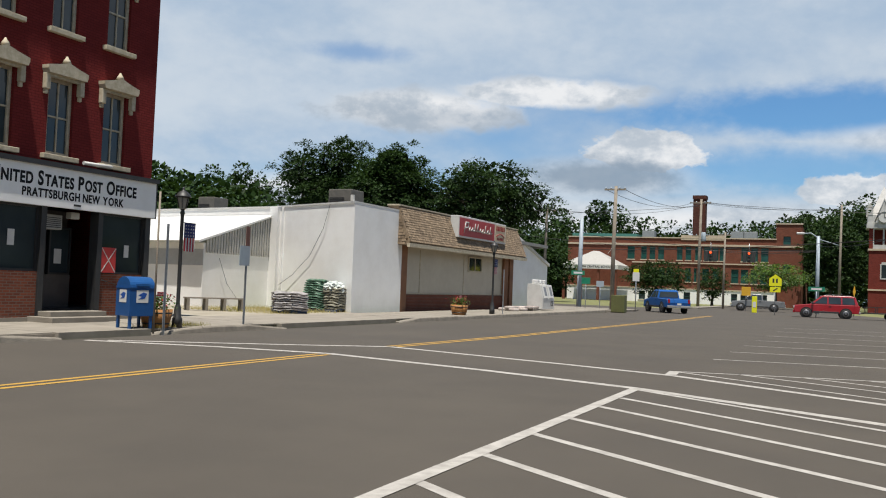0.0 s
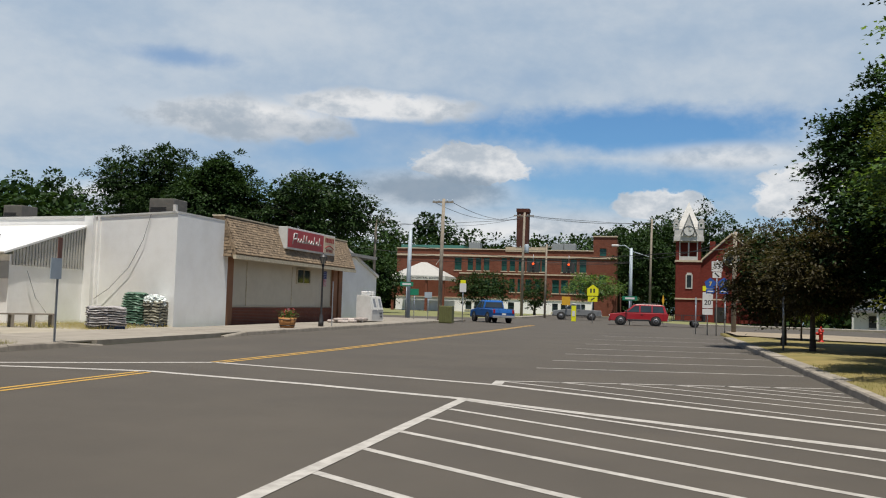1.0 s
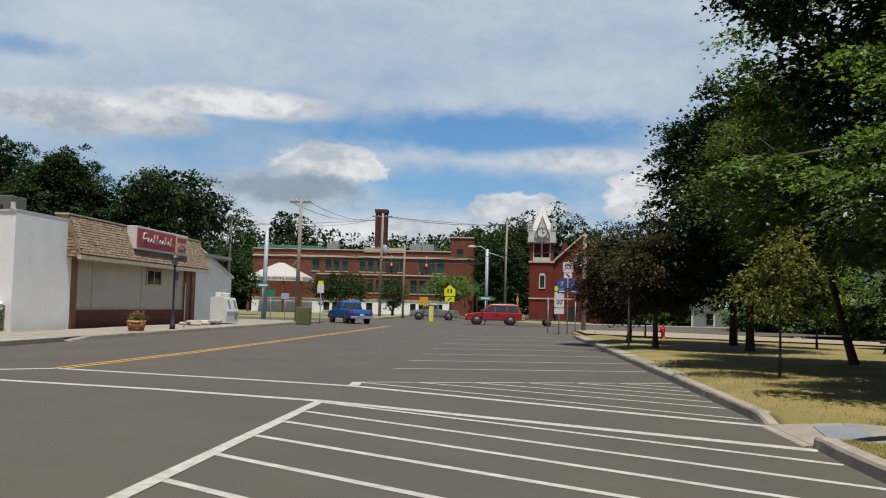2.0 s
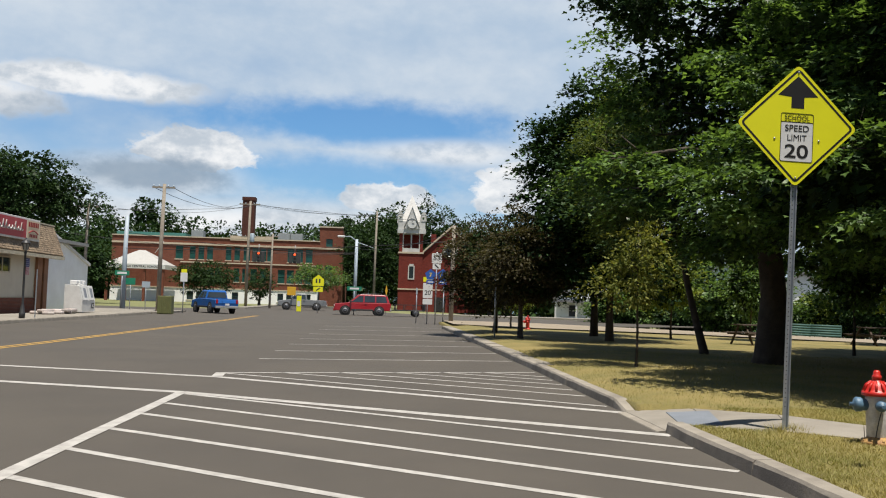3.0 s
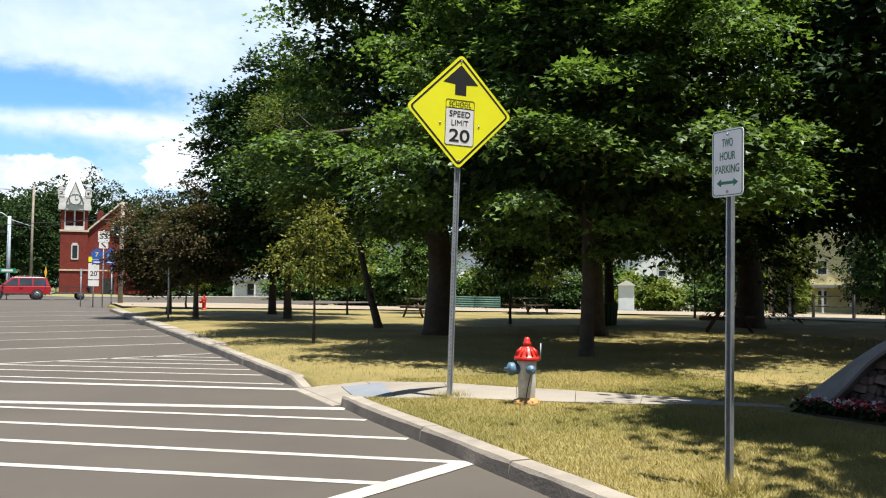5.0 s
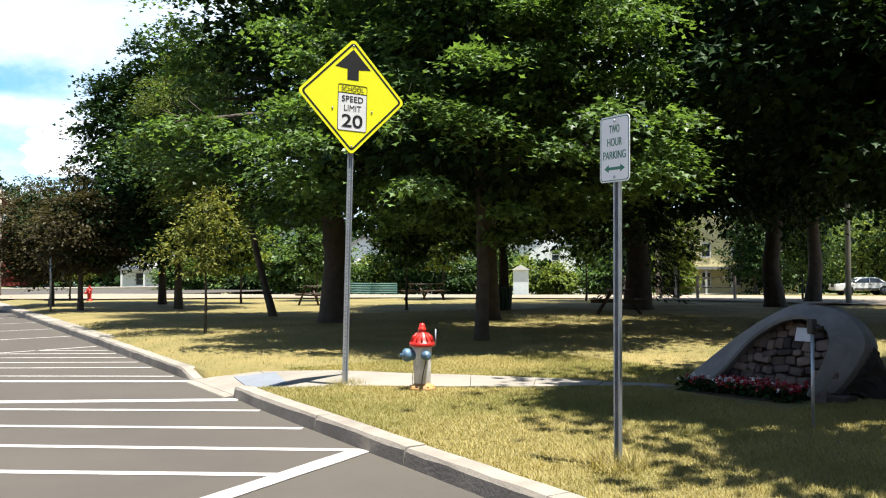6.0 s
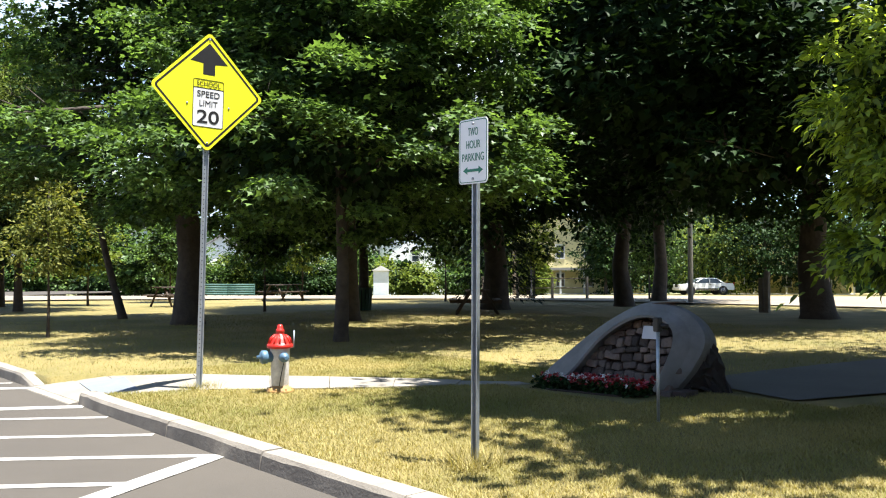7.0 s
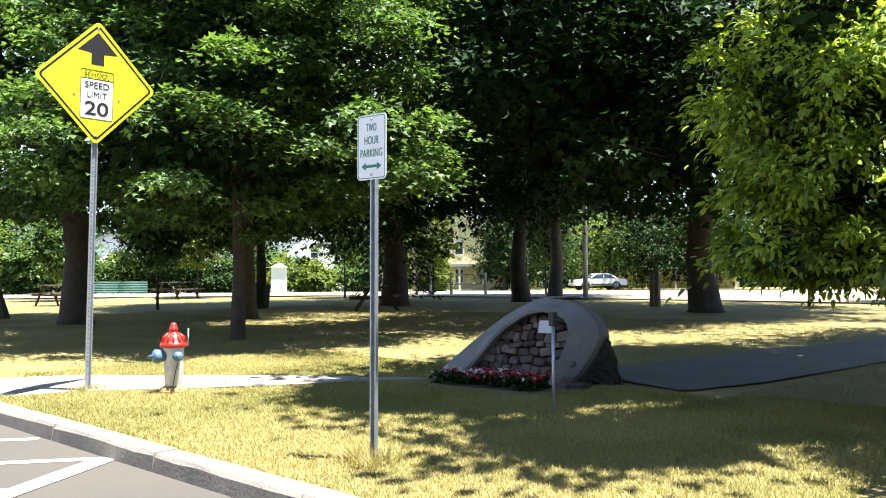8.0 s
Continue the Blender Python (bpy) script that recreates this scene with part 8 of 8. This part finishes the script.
        part("mirror", boxes((cabin[-1][0] - 0.25, s_ * (W / 2 + 0.09) - 0.09, h_belt, cabin[-1][0] - 0.1, s_ * (W / 2 + 0.09) + 0.09, h_belt + 0.16), bevel=0.03), BLACK, root)
    part("grille", boxes((nose - 0.02, -W * 0.2, 0.62, nose + 0.014, W * 0.2, 0.86)), BLACK, root)
    for s_ in (-1, 1):
        part("sill_trim", boxes((axles[0] + r + 0.12, s_ * (W / 2) - 0.02, 0.40, axles[1] - r - 0.12, s_ * (W / 2) + 0.02, 0.54), bevel=0.015), BLACK, root)
        part("door_handle", boxes((-0.35, s_ * (W / 2) - 0.01, h_belt - 0.12, -0.17, s_ * (W / 2) + 0.025, h_belt - 0.08)), BLACK, root)
    if category == "car" and h_belt > 1.0:
        top_z = max(z for x, z in cabin)
        for s_ in (-1, 1):
            rail = bmesh.new()
            tube(rail, [(-1.75, s_ * W * 0.33, top_z), (-1.6, s_ * W * 0.33, top_z + 0.07), (0.0, s_ * W * 0.33, top_z + 0.07), (0.15, s_ * W * 0.33, top_z)], 0.02, 6)
            part("roof_rail", rail, BLACK, root)
    part("bumper", boxes((nose - 0.1, -W / 2 + 0.03, 0.36, nose + 0.06, W / 2 - 0.03, 0.56), bevel=0.03), paint, root)
    part("bumper", boxes((tail - 0.06, -W / 2 + 0.03, 0.40, tail + 0.1, W / 2 - 0.03, 0.58), bevel=0.03), mat("bumper_grey", (0.3, 0.3, 0.3), (0.2, 0.2, 0.2), 0.5), root)
    part("plate_bar", boxes((tail - 0.075, -0.16, 0.62, tail - 0.061, 0.16, 0.76)), SIGN_WHITE, root)
    if bed:
        # Dark sheet at rim height; its colour is the shade of an open bed.
        part("bed_floor", boxes((bed[0], -W / 2 + 0.08, bed[2] - 0.03, bed[1], W / 2 - 0.08, bed[2] + 0.005)), DARK, root)
    return root


def paint(name, col):
    return mat(name, col, tuple(c * 0.85 for c in col), 0.34, scale=1.5, bump=0.0, coat=0.25)


suv_prof = [(-2.35, 0.42), (2.3, 0.38), (2.42, 0.6), (2.36, 0.95), (1.15, 1.08), (-2.35, 1.1), (-2.42, 0.8)]
suv_cab = [(-2.32, 1.08), (-2.1, 1.72), (-1.8, 1.80), (0.2, 1.80), (0.4, 1.74), (1.2, 1.06)]
vehicle("red_suv", "red sport utility vehicle turning out of the street", (-1.7, 79.0, 0.0), 184, 4.85, 1.85, suv_prof, suv_cab, [[(-2.1, 1.14), (-1.95, 1.66), (-1.15, 1.68), (-1.15, 1.14)], [(-1.05, 1.14), (-1.05, 1.68), (-0.15, 1.68), (-0.15, 1.14)], [(-0.05, 1.14), (-0.05, 1.68), (0.3, 1.66), (0.95, 1.14)]], paint("red_car_paint", (0.30, 0.008, 0.014)), 0.38, (-1.42, 1.48), "car")
pick_prof = [(-2.6, 0.45), (2.35, 0.40), (2.5, 0.6), (2.45, 0.95), (1.2, 1.10), (-0.6, 1.12), (-2.6, 1.06), (-2.66, 0.8)]
pick_cab = [(-0.55, 1.10), (-0.5, 1.66), (-0.35, 1.74), (0.45, 1.74), (0.6, 1.70), (1.25, 1.08)]
pg = [[(-0.42, 1.16), (-0.38, 1.62), (0.0, 1.64), (0.0, 1.16)], [(0.08, 1.16), (0.08, 1.64), (0.5, 1.62), (1.0, 1.16)]]
vehicle("blue_pickup_truck", "blue pickup truck with a dark load bed", (-12.9, 71.0, 0.0), 121, 5.1, 1.85, pick_prof, pick_cab, pg, paint("blue_car_paint", (0.008, 0.10, 0.36)), 0.39, (-1.55, 1.55), "pickup truck", bed=(-2.5, -0.65, 1.085))
vehicle("grey_pickup_truck", "grey pickup truck parked before the school", (-8.6, 98.0, 0.0), 186, 5.4, 1.85, pick_prof, pick_cab, pg, paint("grey_car_paint", (0.16, 0.165, 0.17)), 0.38, (-1.6, 1.6), "pickup truck", bed=(-2.5, -0.65, 1.085))
car_prof = [(-2.35, 0.38), (2.3, 0.35), (2.4, 0.55), (2.3, 0.80), (1.1, 0.94), (-1.4, 0.98), (-2.3, 0.94), (-2.42, 0.65)]
car_cab = [(-1.65, 0.95), (-0.95, 1.36), (-0.6, 1.42), (0.2, 1.42), (0.45, 1.36), (1.2, 0.93)]
vehicle("white_sedan", "white parked sedan beyond the park", (67.0, 46.5, ground_z(67, 46.5) + 0.26), 145, 4.8, 1.8, car_prof, car_cab, [[(-1.4, 0.98), (-0.9, 1.32), (-0.3, 1.35), (-0.3, 0.98)], [(-0.22, 0.98), (-0.22, 1.35), (0.35, 1.32), (0.95, 0.98)]], paint("white_car_paint", (0.62, 0.62, 0.61)), 0.33, (-1.4, 1.42), "car")

tr_ = thing("utility_trailer", "small flat trailer with mesh sides behind the car", "trailer", (2.4, 79.2, 0.0), 184)
part("deck", boxes((-1.3, -0.75, 0.48, 1.3, 0.75, 0.56)), BLACK, tr_)
for x in (-1.25, -0.4, 0.45, 1.25):
    for y in (-0.72, 0.72):
        part("stake", boxes((x - 0.03, y - 0.03, 0.56, x + 0.03, y + 0.03, 1.0)), BLACK, tr_)
for y in (-0.72, 0.72):
    part("rail", boxes((-1.3, y - 0.025, 0.98, 1.3, y + 0.025, 1.03)), BLACK, tr_)
b = bmesh.new()
tube(b, [(1.3, 0, 0.5), (2.3, 0, 0.45)], 0.05, 6)
part("tongue", b, BLACK, tr_)
part("tailgate", boxes((-1.36, -0.7, 0.56, -1.30, 0.7, 1.5)), mat("mesh_grey", (0.06, 0.06, 0.06), (0.04, 0.04, 0.04)), tr_)
for y in (-0.85, 0.85):
    wheel(tr_, -0.5, y, 0.3, 1 if y > 0 else -1)


# ---------------------------------------------------------------- park things
def trash_can():
    root = thing("trash_bin", "dark green slatted litter bin under the trees", "litter bin", gz(17.4, 25.7))
    green = mat("bin_green", (0.035, 0.085, 0.042), (0.025, 0.06, 0.03), 0.6)
    for k in range(20):
        a = k * math.tau / 20
        bm = boxes((-0.045, -0.015, 0.03, 0.045, 0.015, 0.78))
        bm.transform(Matrix.Rotation(a, 4, "Z") @ Matrix.Translation((0, 0.36, 0)) @ Matrix.Rotation(radians(-4), 4, "X"))
        part("slat", bm, green, root)
    bm = bmesh.new()
    lathe(bm, [(0.33, 0.02), (0.36, 0.72), (0.30, 0.73)], 18)
    part("liner", bm, DARK, root)


trash_can()


def picnic_table(place, turn):
    root = thing("picnic_table", "dark wooden picnic table on the lawn", "picnic table", place, turn, group="picnic tables")
    wood = mat("dark_wood", (0.085, 0.06, 0.042), (0.05, 0.035, 0.025), 0.85, bump=0.3)
    for k in range(5):
        part("top_board", boxes((-0.9, -0.37 + 0.15 * k, 0.72, 0.9, -0.24 + 0.15 * k, 0.76)), wood, root)
    for y in (-0.75, 0.62):
        part("seat_board", boxes((-0.9, y, 0.42, 0.9, y + 0.24, 0.46)), wood, root)
    for x in (-0.65, 0.65):
        for s_ in (-1, 1):
            b = bmesh.new()
            tube(b, [(x, s_ * 0.65, 0), (x, s_ * 0.2, 0.72)], 0.045, 6)
            part("leg", b, wood, root)
        part("brace", boxes((x - 0.03, -0.75, 0.36, x + 0.03, 0.85, 0.42)), wood, root)
    return root


pt = picnic_table(gz(20.5, 36.5), 20)
copy_thing(pt, pose(*gz(18.9, 21.4), 0, 0, 50))
copy_thing(pt, pose(*gz(14.2, 33.6), 0, 0, 15))

booth = thing("phone_booth", "small white booth with a peaked top", "booth", (41.7, 58.8, ground_z(41.7, 58.8) + 0.2), -35)
part("body", boxes((-0.6, -0.6, -0.3, 0.6, 0.6, 1.95)), mat("pale_blue_white", (0.66, 0.70, 0.72), (0.56, 0.60, 0.62)), booth)
bm = bmesh.new()
prism(bm, [(-0.75, 1.95), (0.75, 1.95), (0, 2.35)], (-0.75, 0.75), "y")
part("roof", bm, WHITE_TRIM, booth)
fp = thing("flag_pole", "pale grey metal flag pole in the park", "flag pole", gz(31.0, 22.1))
bm = bmesh.new()
tube(bm, [(0, 0, -0.1), (0, 0, 9.0)], [0.115, 0.07], 10)
part("pole", bm, mat("pale_pole", (0.42, 0.43, 0.42), (0.34, 0.35, 0.34), 0.5, bump=0.05), fp)
tw = thing("carved_posts", "pair of short weathered wooden posts", "wooden post", gz(26.2, 15.9))
part("post", boxes((-0.08, -0.17, -0.1, 0.07, -0.02, 1.3), bevel=0.015), POLE_WOOD, tw)
part("post", boxes((-0.08, 0.03, -0.1, 0.07, 0.17, 1.1), bevel=0.015), POLE_WOOD, tw)


def park_lamp(place):
    root = thing("park_lamp", "slim black park lamp post", "street lamp", place, group="park lamps")
    bm = bmesh.new()
    lathe(bm, [(0.13, 0), (0.12, 0.2), (0.05, 0.3), (0.04, 2.3), (0.07, 2.35)], 10)
    part("pole", bm, BLACK, root)
    bm = bmesh.new()
    lathe(bm, [(0.08, 2.35), (0.14, 2.6), (0.16, 2.62), (0.03, 2.78)], 8)
    part("lantern", bm, BLACK, root)
    return root


pk = park_lamp(gz(31.8, 32.0))
copy_thing(pk, pose(*gz(15.0, 33.5)))


def fence_run(a, b, n, h, label, m, board=False):
    root = thing("fence", label, "fence", (0, 0, 0))
    for k in range(n + 1):
        x, y = a[0] + (b[0] - a[0]) * k / n, a[1] + (b[1] - a[1]) * k / n
        z = lawn_z(x, y)
        part("post", boxes((x - 0.05, y - 0.05, z - 0.2, x + 0.05, y + 0.05, z + h)), m, root)
        if k < n:
            x2, y2 = a[0] + (b[0] - a[0]) * (k + 1) / n, a[1] + (b[1] - a[1]) * (k + 1) / n
            z2 = lawn_z(x2, y2)
            for f in ((0.5, 0.92) if not board else (0.1, 0.3, 0.5, 0.7, 0.9)):
                bm = bmesh.new()
                tube(bm, [(x, y, z + h * f), (x2, y2, z2 + h * f)], 0.035 if not board else 0.11, 4)
                part("rail", bm, m, root)


fence_run((29.5, 33.0), (33.2, 29.6), 3, 1.1, "plain dark two-rail fence by the street", POLE_WOOD)
fence_run((28, 67.3), (34, 65.3), 3, 0.9, "blue-green boarded fence behind the street", mat("teal_fence", (0.05, 0.115, 0.095), (0.035, 0.08, 0.07)), True)
# shrubs and trees along the far side of the side street
for k, (yaw, dist, h, r) in enumerate(((-14.6, 82, 3.4, 2.6), (-16.6, 84, 5.5, 3.4), (-18.6, 80, 3.0, 2.2), (-20.6, 62, 4.6, 3.0), (-23.2, 80, 4.6, 3.0), (-26.6, 82, 4.0, 3.2), (-28.6, 80, 6.5, 4.0), (-30.4, 84, 3.2, 3.0), (-33.4, 82, 5.0, 3.6), (-36.6, 78, 3.4, 3.0), (-40.2, 84, 7, 2.6), (-40.6, 78, 3.0, 2.4), (-42.6, 100, 11, 4.5), (-44.6, 76, 4.5, 1.6), (-49.4, 82, 9, 3.2), (-50.6, 84, 10, 4.2), (-53.0, 100, 13, 5.5), (-56.0, 86, 11, 5.0), (-58.8, 84, 11, 5.0), (-62.0, 86, 12, 5.4), (-65.0, 84, 12, 5.4), (-68.5, 84, 12, 5.6), (-72, 84, 12, 5.6))):
    x, y, z = at_bearing(yaw, dist)
    tree("shrub_tree", "leafy garden tree beyond the side street", (x, y, z), 0.16, h * 0.2, [(0, 0, h * 0.55, r, r, h * 0.45), (r * 0.4, 0, h * 0.35, r, r, h * 0.33)], 170, 50, r * 0.26, 0.26, (MAPLE, LIGHT, WOODS, MAPLE)[k % 4], 120 + k, limbs=6, core=900, group="garden trees")


# ---------------------------------------------------------------- grass and litter
def grass(name, n, x0, x1, y0, y1, size, seed, label, height=lawn_z, keep=None):
    rng = np.random.default_rng(seed)
    x = x0 + (x1 - x0) * rng.random(n)
    y = y0 + (y1 - y0) * rng.random(n)
    if keep is not None:
        k = keep(x, y)
        x, y = x[k], y[k]
    z = np.array([height(a, b) for a, b in zip(x, y)])
    n = len(x)
    a = rng.random(n) * math.tau
    lean = rng.uniform(0.15, 1.5, n)
    h = size * rng.uniform(0.5, 1.3, n)
    w = 0.0028 + 0.0022 * rng.random(n)
    base = np.stack([x, y, z - 0.004], 1)
    side = np.stack([np.cos(a), np.sin(a), 0 * a], 1) * w[:, None]
    tip = base + np.stack([-np.sin(a) * lean * h, np.cos(a) * lean * h, h], 1)
    v = np.stack([base - side, base + side, tip], 1).reshape(-1, 3)
    me = bpy.data.meshes.new(name)
    me.vertices.add(n * 3)
    me.vertices.foreach_set("co", v.astype(np.float32).ravel())
    me.loops.add(n * 3)
    me.loops.foreach_set("vertex_index", np.arange(n * 3, dtype=np.int32))
    me.polygons.add(n)
    me.polygons.foreach_set("loop_start", np.arange(0, n * 3, 3, dtype=np.int32))
    me.polygons.foreach_set("loop_total", np.full(n, 3, dtype=np.int32))
    me.update(calc_edges=True)
    me.materials.append(GRASS)
    tagged(new(name, me), label, "grass", kind="stuff")


GRASS = leaf_mat("dry_grass_blade", (0.372, 0.305, 0.130), (0.158, 0.164, 0.048), 0.25, 0.28, 0.6)


def off_path(x, y):
    bed = (x > 7.3) & (x < 9.2) & (y > 5.9) & (y < 7.8)
    lane = (x > 8.6) & (y > 4.4) & (y < 6.5)
    slab = np.array([on_path(a, b) for a, b in zip(x, y)])
    return ~(slab | bed | lane)


grass("lawn_grass", 260000, 3.70, 9.0, 2.0, 12.0, 0.034, 31, "short dry mown grass by the kerb", keep=off_path)
grass("lawn_grass", 90000, 3.72, 20.0, 2.0, 26.0, 0.045, 32, "short dry mown grass in the park", keep=off_path)
grass("post_weeds", 380, 4.13, 4.47, 4.66, 5.02, 0.13, 33, "taller weeds round the sign post")
grass("post_weeds", 500, 4.4, 4.8, 9.85, 10.2, 0.12, 34, "taller weeds round the sign post")
grass("kerb_weeds", 900, -16.2, -15.4, 17.2, 19.6, 0.12, 35, "weeds along the kerb", lambda x, y: 0.155)
grass("yard_weeds", 5000, -24, -19.3, 28.0, 33.5, 0.16, 36, "dry weeds along the market wall", lambda x, y: 0.14)
